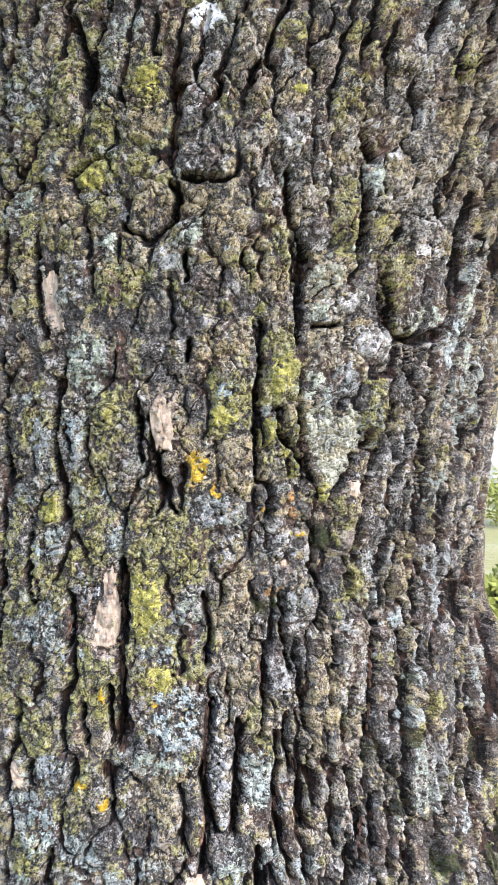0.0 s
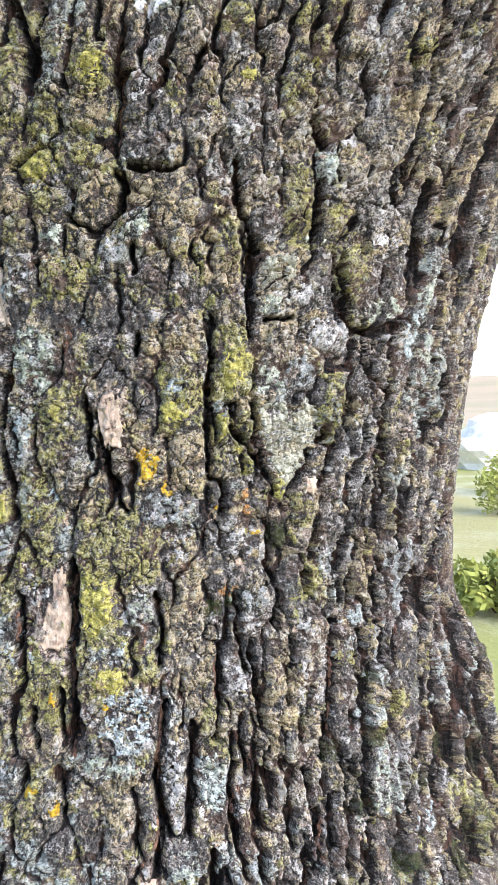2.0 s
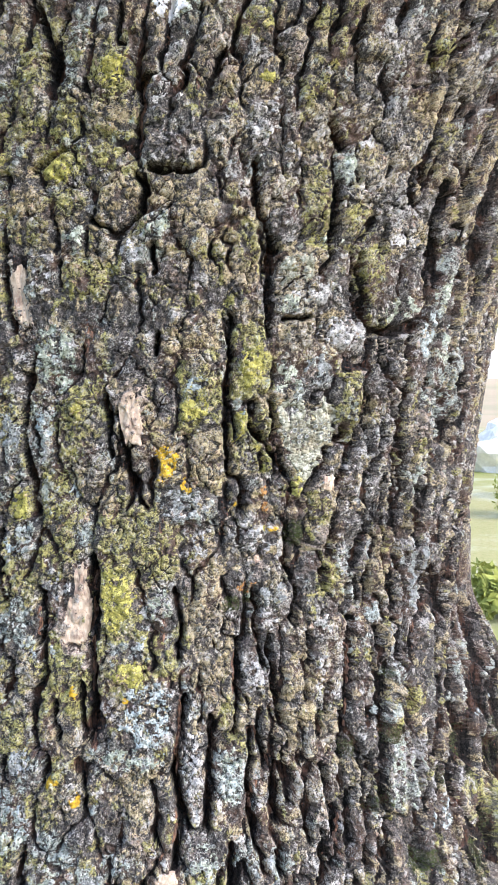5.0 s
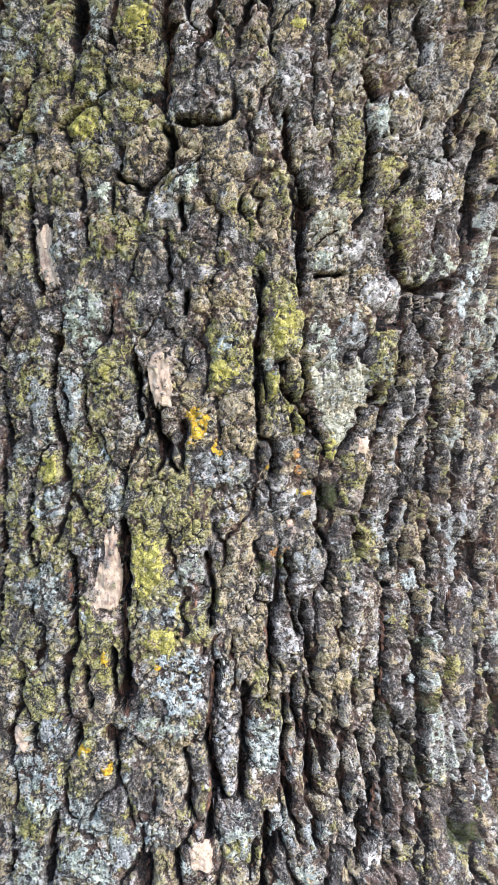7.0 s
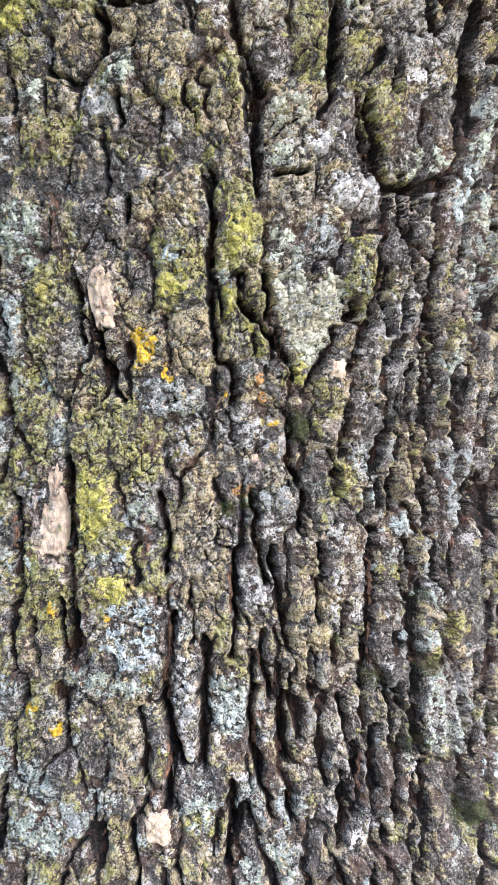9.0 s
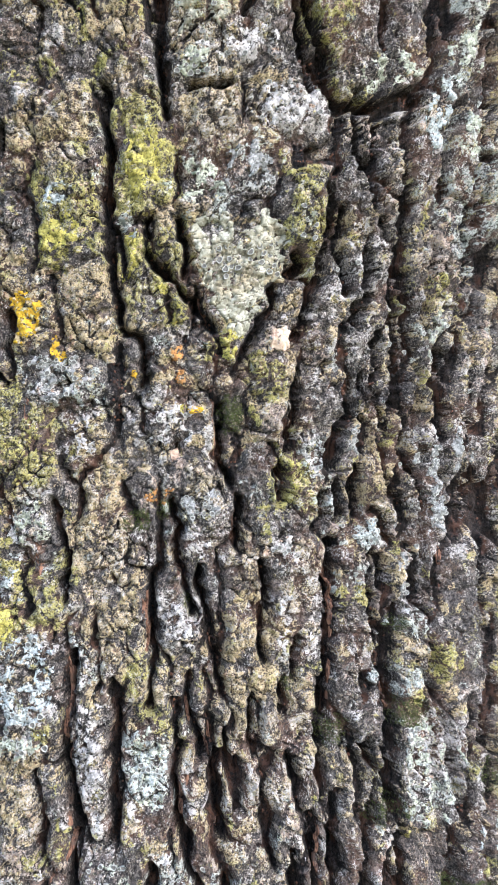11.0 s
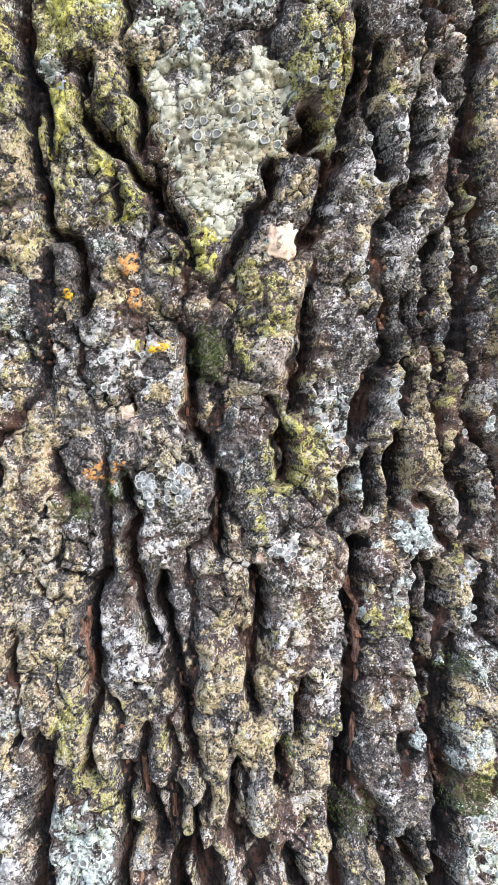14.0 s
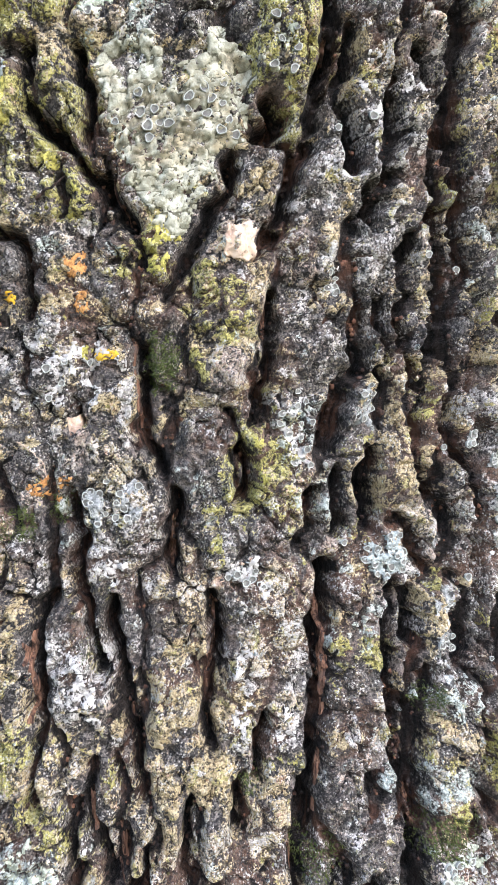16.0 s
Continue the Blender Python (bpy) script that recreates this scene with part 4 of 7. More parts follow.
spot(159.0, 1258.1, 14.1, 11.3, "c")
spot(164.7, 1249.8, 8.1, 7.2, "t")
spot(181.3, 1236.0, 6.3, 28.3, "k")
spot(201.5, 1238.8, 15.8, 15.3, "t")
spot(200.8, 1257.1, 11.6, 13.3, "m")
spot(205.3, 1225.0, 9.1, 7.0, "y")
spot(148.0, 1221.8, 9.3, 11.8, "s")
spot(157.4, 1221.9, 14.4, 6.7, "p")
spot(175.4, 1202.3, 10.5, 12.4, "c")
spot(161.9, 1202.4, 11.5, 13.7, "s")
spot(141.2, 1204.2, 12.3, 8.9, "s")
spot(194.3, 1216.6, 15.3, 12.5, "s")
spot(123.5, 1186.8, 12.1, 8.2, "g")
spot(117.7, 1176.6, 4.4, 6.0, "y")
spot(126.0, 1174.7, 7.6, 9.0, "t")
spot(125.3, 1164.9, 10.6, 6.8, "c")
spot(95.3, 1165.7, 9.0, 6.0, "o")
spot(88.5, 1161.5, 4.5, 6.1, "t")
spot(94.5, 1155.1, 10.5, 9.1, "c")
spot(102.8, 1165.3, 2.7, 15.1, "k")
spot(133.0, 1157.6, 4.3, 9.2, "y")
spot(134.8, 1143.7, 4.6, 9.3, "y")
spot(123.7, 1137.5, 6.8, 4.6, "y")
spot(122.3, 1126.0, 3.4, 6.2, "y")
spot(122.3, 1150.6, 12.1, 9.2, "s")
spot(77.9, 1120.7, 9.3, 9.2, "p")
spot(93.4, 1129.2, 10.6, 6.1, "p")
spot(87.0, 1117.2, 3.8, 3.9, "t")
spot(140.7, 1143.3, 9.4, 9.3, "g")
spot(171.7, 1161.7, 13.9, 11.9, "o")
spot(182.3, 1164.3, 8.2, 11.3, "o")
spot(178.2, 1180.4, 10.7, 9.5, "s")
spot(171.9, 1147.3, 15.6, 12.8, "o")
spot(177.1, 1132.4, 10.7, 12.9, "c")
spot(154.8, 1124.9, 5.9, 4.7, "t")
spot(201.7, 1160.0, 14.3, 10.0, "p")
spot(203.3, 1171.5, 10.3, 6.6, "o")
spot(184.7, 1111.9, 7.4, 6.6, "y")
spot(190.2, 1107.8, 9.6, 8.3, "p")
spot(146.7, 1178.4, 17.4, 8.4, "r")
spot(167.9, 1177.6, 11.0, 8.6, "s")
spot(109.4, 1086.8, 15.0, 16.9, "o")
spot(111.1, 1075.9, 10.4, 4.6, "o")
spot(109.9, 1068.3, 14.9, 8.4, "o")
spot(102.8, 1091.8, 7.5, 6.1, "y")
spot(107.1, 1057.7, 10.4, 9.1, "t")
spot(118.8, 1053.7, 11.9, 13.7, "c")
spot(119.5, 1064.4, 10.5, 4.0, "o")
spot(75.5, 1057.5, 13.8, 12.3, "g")
spot(76.4, 1045.3, 10.7, 9.1, "c")
spot(99.9, 1038.5, 11.8, 12.1, "c")
spot(125.1, 1037.7, 8.9, 9.0, "o")
spot(72.0, 1082.2, 9.4, 7.8, "c")
spot(71.6, 1071.4, 7.8, 10.8, "o")
spot(104.7, 1102.5, 12.0, 7.6, "s")
spot(131.7, 1095.7, 9.2, 17.1, "p")
spot(97.0, 1063.0, 8.9, 9.2, "g")
spot(157.1, 1096.0, 9.8, 9.5, "g")
spot(140.5, 1083.8, 9.4, 21.8, "p")
spot(168.3, 1073.6, 6.1, 7.1, "t")
spot(165.5, 1096.5, 13.5, 8.0, "s")
spot(157.7, 1076.8, 5.9, 9.5, "p")
spot(165.0, 1062.9, 10.0, 8.6, "m")
spot(156.3, 1058.0, 11.3, 9.4, "d")
spot(160.5, 1049.4, 9.8, 7.8, "s")
spot(159.3, 1036.9, 16.1, 10.8, "s")
spot(188.3, 1065.8, 14.8, 6.5, "o")
spot(185.5, 1055.7, 16.3, 11.2, "m")
spot(187.5, 1048.7, 7.3, 4.9, "y")
spot(75.7, 1172.7, 9.3, 12.1, "s")
spot(107.2, 1184.6, 10.4, 8.9, "d")
spot(110.3, 1154.3, 7.5, 12.2, "d")
spot(118.2, 1101.5, 4.5, 9.3, "o")
spot(137.4, 1128.0, 9.4, 9.3, "s")
spot(157.8, 1113.5, 8.2, 9.5, "s")
spot(146.1, 1196.6, 6.3, 6.0, "t")
furrow(3.7, 123.1, 995.5, 121.8, 977.3, 116.4, 960.1)
furrow(2.2, 140.9, 965.0, 141.7, 954.2)
furrow(3.0, 157.5, 1144.9, 155.6, 1128.1)
furrow(2.1, 7.5, 1340.8, 9.8, 1326.1)
furrow(1.7, 141.4, 1360.7, 143.2, 1346.0)
furrow(4.7, 103.7, 1377.1, 106.4, 1358.9, 108.3, 1343.5)
furrow(4.6, 125.2, 1332.3, 133.6, 1303.9)
furrow(5.4, 145.3, 1296.4, 162.1, 1299.1, 180.1, 1303.8)
spot(7.8, 1352.8, 15.3, 16.8, "c")
spot(30.5, 1348.5, 8.6, 14.3, "c")
spot(-17.5, 1338.9, 13.9, 14.8, "c")
spot(6.6, 1336.1, 15.6, 9.8, "m")
spot(21.8, 1334.8, 5.1, 9.7, "k")
spot(-19.1, 1316.8, 11.4, 15.1, "y")
spot(26.8, 1302.7, 15.4, 9.9, "p")
spot(28.0, 1285.3, 15.4, 17.6, "o")
spot(41.5, 1274.5, 15.3, 15.2, "c")
spot(50.0, 1261.5, 12.8, 12.8, "y")
spot(40.6, 1246.6, 12.9, 12.9, "y")
spot(61.0, 1312.3, 17.4, 12.2, "y")
spot(72.3, 1298.5, 12.6, 14.9, "g")
spot(74.1, 1278.5, 17.9, 25.3, "y")
spot(65.3, 1240.5, 15.5, 12.9, "y")
spot(81.3, 1252.9, 13.0, 20.6, "o")
spot(56.8, 1230.4, 20.7, 15.6, "o")
spot(56.4, 1209.6, 11.8, 15.7, "o")
spot(12.6, 1219.4, 16.4, 13.1, "c")
spot(25.6, 1229.2, 13.2, 10.4, "o")
spot(-4.0, 1217.6, 14.2, 23.8, "m")
spot(4.8, 1201.3, 8.3, 10.6, "y")
spot(-6.4, 1196.4, 20.1, 16.0, "o")
spot(16.0, 1187.6, 21.8, 15.9, "g")
spot(-0.5, 1174.9, 19.8, 13.4, "g")
spot(-15.0, 1178.0, 11.8, 18.9, "m")
spot(2.5, 1156.0, 19.7, 16.1, "y")
spot(27.1, 1160.7, 26.9, 18.6, "g")
spot(2.4, 1137.3, 16.9, 26.9, "y")
spot(16.3, 1142.4, 13.7, 18.7, "o")
spot(29.8, 1139.3, 13.4, 21.3, "c")
spot(58.8, 1143.5, 15.7, 18.6, "o")
spot(53.3, 1122.5, 18.3, 16.0, "o")
spot(55.7, 1109.1, 15.6, 15.9, "c")
spot(13.2, 1110.3, 22.0, 13.4, "m")
spot(31.9, 1104.6, 15.9, 13.3, "y")
spot(53.4, 1170.3, 15.8, 15.9, "o")
spot(24.3, 1124.8, 13.5, 5.3, "k")
spot(95.5, 1335.4, 25.2, 16.8, "o")
spot(95.5, 1352.2, 14.8, 21.3, "g")
spot(100.0, 1354.8, 6.3, 18.9, "y")
spot(120.3, 1326.8, 13.4, 22.2, "t")
spot(108.6, 1333.5, 7.8, 14.6, "o")
spot(122.2, 1314.4, 16.3, 12.5, "s")
spot(130.2, 1332.4, 13.7, 27.0, "g")
spot(96.2, 1311.0, 23.1, 14.9, "c")
spot(98.6, 1291.0, 18.2, 20.1, "o")
spot(130.8, 1294.5, 25.5, 20.4, "p")
spot(135.7, 1255.4, 17.7, 31.8, "g")
spot(145.9, 1353.8, 17.1, 19.3, "c")
spot(158.3, 1324.8, 24.7, 30.3, "p")
spot(159.3, 1285.5, 16.0, 21.1, "t")
spot(184.8, 1295.6, 14.5, 21.4, "c")
spot(123.0, 1188.5, 17.3, 16.3, "g")
spot(126.3, 1174.7, 14.6, 13.6, "c")
spot(133.2, 1189.4, 8.9, 8.2, "o")
spot(170.8, 1166.5, 14.0, 17.1, "o")
spot(167.5, 1141.1, 24.1, 17.1, "o")
spot(174.2, 1126.1, 14.2, 17.2, "c")
spot(129.6, 1144.4, 8.8, 22.0, "y")
spot(160.0, 1184.1, 19.9, 22.5, "s")
spot(209.3, 1115.9, 35.5, 29.9, "s")
spot(102.4, 1084.2, 16.2, 16.1, "o")
spot(109.8, 1069.9, 21.9, 10.7, "o")
spot(113.2, 1060.1, 11.0, 5.3, "o")
spot(115.2, 1050.4, 13.8, 16.0, "c")
spot(130.9, 1050.8, 14.4, 16.2, "c")
spot(103.1, 1051.9, 8.0, 18.5, "o")
spot(125.9, 1029.8, 19.5, 15.9, "c")
spot(123.7, 1011.4, 16.5, 15.8, "t")
spot(97.1, 1028.7, 10.5, 26.1, "c")
spot(65.4, 1084.6, 13.0, 10.6, "o")
spot(68.9, 1052.6, 12.9, 15.8, "o")
spot(53.0, 1043.1, 11.5, 20.9, "c")
spot(21.6, 1038.6, 31.7, 13.1, "o")
spot(23.3, 1020.3, 15.6, 26.1, "c")
spot(-9.8, 1003.4, 16.8, 15.7, "g")
spot(-17.2, 1029.3, 14.6, 16.1, "c")
spot(-13.2, 1061.7, 20.4, 16.2, "c")
spot(53.5, 983.5, 22.2, 25.4, "g")
spot(58.0, 1006.3, 12.5, 12.9, "y")
spot(83.1, 980.9, 17.4, 30.3, "c")
spot(162.7, 1059.3, 16.3, 16.6, "s")
spot(160.5, 1040.0, 16.0, 19.2, "s")
spot(151.3, 1019.6, 18.2, 16.0, "c")
spot(136.6, 982.0, 22.4, 12.9, "m")
spot(114.4, 991.8, 15.8, 15.5, "c")
spot(185.0, 1069.5, 14.7, 14.3, "o")
spot(179.7, 1056.0, 14.3, 16.9, "m")
spot(203.7, 1059.9, 20.7, 20.3, "g")
spot(150.3, 959.9, 14.3, 10.1, "g")
spot(96.3, 984.3, 15.2, 20.3, "m")
spot(76.8, 1260.4, 13.2, 6.8, "y", 0.85)
spot(92.0, 1258.7, 12.9, 6.8, "c", 0.85)
spot(103.3, 1258.9, 8.5, 10.8, "m", 0.85)
spot(114.8, 1255.9, 12.9, 8.2, "s", 0.85)
spot(135.1, 1254.5, 16.2, 16.7, "g", 0.85)
spot(138.2, 1243.3, 10.4, 8.5, "y", 0.85)
spot(162.9, 1251.2, 11.2, 17.1, "c", 0.85)
spot(181.6, 1262.5, 8.6, 8.6, "s", 0.85)
spot(200.3, 1260.0, 9.6, 14.7, "m", 0.85)
spot(203.1, 1242.0, 15.9, 15.2, "t", 0.85)
spot(205.1, 1226.6, 12.2, 9.4, "y", 0.85)
spot(82.5, 1242.1, 13.2, 15.3, "g", 0.85)
spot(73.6, 1245.5, 8.9, 8.4, "y", 0.85)
spot(84.4, 1220.7, 16.3, 18.6, "y", 0.85)
spot(78.3, 1229.7, 14.9, 8.5, "g", 0.85)
spot(75.6, 1214.1, 9.1, 8.7, "r", 0.85)
spot(81.7, 1206.4, 9.0, 5.9, "m", 0.85)
spot(77.2, 1199.4, 6.0, 8.9, "d", 0.85)
spot(131.5, 1217.6, 12.0, 11.7, "o", 0.85)
spot(149.3, 1226.2, 12.4, 7.2, "s", 0.85)
spot(162.4, 1220.4, 9.8, 5.9, "p", 0.85)
spot(164.7, 1232.3, 9.8, 8.8, "p", 0.85)
spot(174.3, 1237.1, 10.1, 8.9, "c", 0.85)
spot(175.3, 1203.9, 10.5, 9.3, "c", 0.85)
spot(149.9, 1215.9, 10.9, 13.4, "s", 0.85)
spot(125.0, 1186.8, 18.0, 14.9, "g", 0.85)
spot(126.8, 1173.2, 12.1, 10.6, "t", 0.85)
spot(119.2, 1173.5, 6.0, 9.0, "y", 0.85)
spot(111.6, 1184.4, 8.9, 8.9, "s", 0.85)
spot(152.9, 1182.7, 24.1, 18.4, "s", 0.85)
spot(154.3, 1188.8, 12.9, 6.1, "o", 0.85)
spot(176.5, 1180.5, 10.6, 9.5, "s", 0.85)
spot(134.5, 1156.0, 6.2, 18.4, "y", 0.85)
spot(122.3, 1156.7, 15.1, 13.7, "s", 0.85)
spot(182.4, 1162.7, 9.1, 12.9, "g", 0.85)
spot(171.7, 1163.2, 8.7, 6.3, "o", 0.85)
spot(201.3, 1171.6, 12.2, 13.2, "r", 0.85)
spot(92.1, 1140.0, 15.1, 12.2, "m", 0.85)
spot(89.3, 1156.9, 6.1, 4.6, "t", 0.85)
spot(137.6, 1143.5, 9.4, 9.3, "y", 0.85)
spot(123.7, 1136.7, 9.2, 9.2, "g", 0.85)
spot(123.5, 1124.4, 4.5, 7.7, "y", 0.85)
spot(177.1, 1140.4, 14.3, 9.7, "o", 0.85)
spot(180.6, 1127.1, 12.7, 13.0, "c", 0.85)
spot(186.6, 1112.5, 9.4, 4.9, "y", 0.85)
spot(185.2, 1101.9, 11.1, 14.8, "o", 0.85)
spot(164.1, 1104.7, 11.8, 9.6, "m", 0.85)
spot(165.4, 1094.9, 18.5, 11.2, "g", 0.85)
spot(107.4, 1093.1, 16.5, 10.8, "g", 0.85)
spot(111.4, 1082.0, 10.4, 10.8, "o", 0.85)
spot(112.3, 1071.1, 20.9, 6.1, "o", 0.85)
spot(91.4, 1109.4, 12.1, 12.3, "s", 0.85)
spot(86.4, 1095.7, 12.1, 9.2, "p", 0.85)
spot(87.6, 1088.0, 9.1, 3.1, "r", 0.85)
spot(135.4, 1111.7, 13.9, 3.1, "p", 0.85)
spot(133.3, 1097.1, 13.9, 15.6, "c", 0.85)
spot(137.4, 1084.2, 12.4, 12.4, "c", 0.85)
spot(166.2, 1080.3, 10.2, 9.5, "c", 0.85)
spot(169.2, 1073.4, 6.8, 6.4, "t", 0.85)
spot(160.0, 1087.7, 9.9, 9.5, "s", 0.85)
spot(166.5, 1061.0, 11.7, 7.9, "m", 0.85)
spot(190.4, 1067.9, 15.0, 4.9, "o", 0.85)
spot(186.6, 1048.9, 11.0, 9.6, "g", 0.85)
spot(189.5, 1079.7, 15.1, 14.8, "m", 0.85)
spot(71.8, 1077.6, 9.4, 12.4, "g", 0.85)
spot(82.2, 1068.2, 12.2, 12.3, "c", 0.85)
spot(70.9, 1057.6, 10.9, 12.3, "g", 0.85)
spot(107.1, 1057.7, 13.4, 18.3, "o", 0.85)
spot(120.2, 1052.0, 13.4, 12.2, "c", 0.85)
spot(132.8, 1059.8, 12.1, 15.3, "o", 0.85)
spot(160.0, 1044.7, 19.4, 18.6, "s", 0.85)
spot(148.0, 1054.6, 9.4, 18.6, "s", 0.85)
spot(175.8, 1033.5, 5.1, 4.7, "t", 0.85)
spot(203.8, 1044.7, 10.1, 9.9, "o", 0.85)
spot(125.2, 1039.2, 17.9, 9.0, "c", 0.85)
spot(104.5, 1041.2, 11.7, 12.0, "g", 0.85)
spot(-28.4, 1437.9, 20.1, 22.9, "y", 0.85)
spot(-74.2, 1429.2, 13.5, 32.9, "g", 0.85)
spot(-50.6, 1417.2, 21.9, 17.7, "g", 0.85)
spot(-52.6, 1408.7, 18.9, 11.9, "y", 0.85)
spot(-86.3, 1398.1, 18.3, 27.8, "g", 0.85)
spot(-71.7, 1374.9, 17.4, 24.6, "r", 0.85)
spot(-49.7, 1384.8, 19.2, 18.1, "y", 0.85)
spot(-41.3, 1366.1, 19.0, 18.2, "g", 0.85)
spot(-14.5, 1370.6, 20.8, 17.9, "o", 0.85)
spot(16.6, 1375.7, 31.6, 14.7, "r", 0.85)
spot(8.3, 1353.6, 14.6, 18.0, "m", 0.85)
spot(29.9, 1346.1, 8.8, 12.0, "o", 0.85)
spot(8.2, 1393.3, 22.8, 17.4, "s", 0.85)
spot(1.2, 1419.3, 22.4, 22.8, "s", 0.85)
spot(25.6, 1435.9, 19.0, 13.9, "t", 0.85)
spot(32.1, 1402.0, 14.1, 17.2, "c", 0.85)
spot(54.1, 1405.7, 14.2, 25.7, "p", 0.85)
spot(52.1, 1434.1, 8.3, 5.5, "y", 0.85)
spot(69.1, 1375.8, 20.9, 23.6, "c", 0.85)
spot(94.7, 1373.2, 19.1, 44.5, "g", 0.85)
spot(106.3, 1392.6, 12.9, 20.5, "m", 0.85)
spot(119.1, 1418.5, 23.1, 22.8, "c", 0.85)
spot(135.4, 1390.4, 44.0, 17.8, "c", 0.85)
spot(140.3, 1333.6, 23.5, 37.9, "g", 0.85)
spot(159.4, 1325.6, 35.0, 42.0, "s", 0.85)
spot(142.1, 1369.2, 23.1, 18.3, "p", 0.85)
spot(166.4, 1418.1, 16.7, 17.5, "g", 0.85)
spot(60.0, 1343.8, 15.1, 30.0, "g", 0.85)
spot(62.9, 1307.1, 18.7, 18.5, "c", 0.85)
spot(50.5, 1328.3, 9.1, 15.2, "o", 0.85)
spot(73.6, 1276.2, 16.1, 34.6, "y", 0.85)
spot(88.8, 1323.6, 26.0, 33.9, "c", 0.85)
spot(112.3, 1325.0, 24.4, 25.0, "p", 0.85)
spot(98.1, 1289.4, 27.2, 25.3, "c", 0.85)
spot(129.2, 1297.1, 26.7, 19.3, "p", 0.85)
spot(31.7, 1288.3, 21.3, 24.7, "o", 0.85)
spot(44.0, 1260.3, 21.7, 31.3, "g", 0.85)
spot(4.8, 1251.1, 18.6, 34.4, "t", 0.85)
spot(68.0, 1241.4, 19.4, 15.9, "y", 0.85)
spot(76.4, 1222.2, 19.7, 19.2, "g", 0.85)
spot(-42.0, 1276.9, 26.7, 34.6, "m", 0.85)
spot(-26.7, 1319.9, 15.7, 15.3, "g", 0.85)
spot(-9.9, 1307.1, 12.3, 18.4, "r", 0.85)
spot(-23.3, 1248.3, 9.7, 18.9, "y", 0.85)
spot(-67.1, 1242.4, 25.7, 29.0, "g", 0.85)
spot(-45.1, 1229.5, 13.7, 22.3, "m", 0.85)
spot(-8.0, 1213.5, 12.7, 19.0, "c", 0.85)
spot(-1.5, 1285.4, 18.5, 18.6, "s", 0.85)
spot(141.5, 1251.3, 20.5, 23.4, "g", 0.85)
spot(159.9, 1268.6, 27.1, 30.3, "s", 0.85)
spot(227.6, 1249.1, 47.6, 36.9, "m", 0.85)
spot(-53.3, 1194.1, 21.2, 19.3, "g", 0.85)
spot(-33.0, 1197.6, 20.0, 31.8, "g", 0.85)
spot(3.5, 1178.7, 31.5, 19.0, "g", 0.85)
spot(25.8, 1169.1, 25.0, 25.3, "g", 0.85)
spot(30.0, 1137.4, 15.6, 22.1, "p", 0.85)
spot(-60.8, 1122.8, 29.0, 19.3, "m", 0.85)
spot(8.8, 1103.0, 18.7, 15.7, "g", 0.85)
spot(30.5, 1102.7, 15.5, 18.8, "g", 0.85)
spot(-29.3, 1099.0, 26.3, 19.0, "g", 0.85)
spot(-19.4, 1083.7, 12.8, 18.8, "y", 0.85)
spot(57.9, 1152.4, 19.2, 19.2, "o", 0.85)
spot(61.8, 1123.6, 22.4, 25.4, "c", 0.85)
spot(58.6, 1095.2, 19.0, 19.0, "o", 0.85)
spot(98.0, 1143.9, 24.4, 19.5, "c", 0.85)
spot(108.4, 1087.6, 17.8, 22.7, "o", 0.85)
spot(116.2, 1116.1, 18.5, 26.3, "c", 0.85)
spot(131.0, 1147.9, 15.8, 20.1, "g", 0.85)
spot(139.2, 1106.8, 20.3, 33.5, "c", 0.85)
spot(81.3, 1096.8, 13.2, 25.6, "p", 0.85)
spot(-59.3, 1062.0, 24.8, 25.4, "g", 0.85)
spot(-25.7, 1064.6, 19.4, 31.2, "r", 0.85)
spot(66.7, 1044.3, 22.0, 21.7, "m", 0.85)
spot(47.9, 1039.5, 12.2, 37.0, "p", 0.85)
spot(99.3, 1043.7, 20.3, 47.3, "c", 0.85)
spot(119.1, 1027.7, 28.6, 38.0, "c", 0.85)
spot(153.5, 1020.5, 16.6, 32.4, "c", 0.85)
spot(192.6, 1024.2, 37.1, 33.5, "p", 0.85)
spot(-62.5, 1020.6, 24.7, 25.1, "m", 0.85)
spot(-35.5, 1023.5, 22.8, 24.7, "g", 0.85)
spot(-13.7, 1009.6, 21.5, 18.3, "s", 0.85)
spot(17.0, 1025.4, 12.1, 24.4, "o", 0.85)
spot(-59.0, 996.2, 27.5, 24.8, "g", 0.85)
spot(54.7, 999.2, 21.1, 24.2, "s", 0.85)
spot(75.5, 990.8, 21.6, 24.2, "m", 0.85)
spot(143.7, 983.4, 30.6, 24.8, "s", 0.85)
spot(3.8, 992.0, 17.9, 18.0, "m", 0.85)
spot(170.1, 965.8, 21.5, 24.8, "r", 0.85)
spot(34.2, 1461.9, 18.7, 16.8, "g")
spot(39.0, 1399.8, 14.3, 17.7, "c")
spot(61.1, 1414.2, 14.4, 17.6, "p")
spot(87.7, 1412.4, 21.5, 26.6, "c")
spot(105.1, 1390.4, 13.3, 18.2, "m")
spot(99.6, 1364.8, 16.6, 27.9, "g")
spot(122.9, 1381.1, 25.0, 24.9, "c")
spot(138.1, 1335.9, 23.9, 22.9, "g")
spot(147.5, 1431.4, 23.0, 23.8, "o")
spot(170.7, 1451.0, 21.4, 29.2, "c")
spot(140.9, 1461.8, 21.4, 19.9, "g")
spot(150.0, 1375.7, 20.5, 19.1, "p")
spot(140.2, 1476.1, 21.0, 14.0, "o")
spot(103.0, 1453.8, 18.5, 22.8, "c")
spot(81.7, 1450.4, 14.6, 19.9, "g")
spot(140.7, 1402.9, 19.0, 21.5, "c")
spot(179.8, 1406.9, 19.1, 28.1, "c")
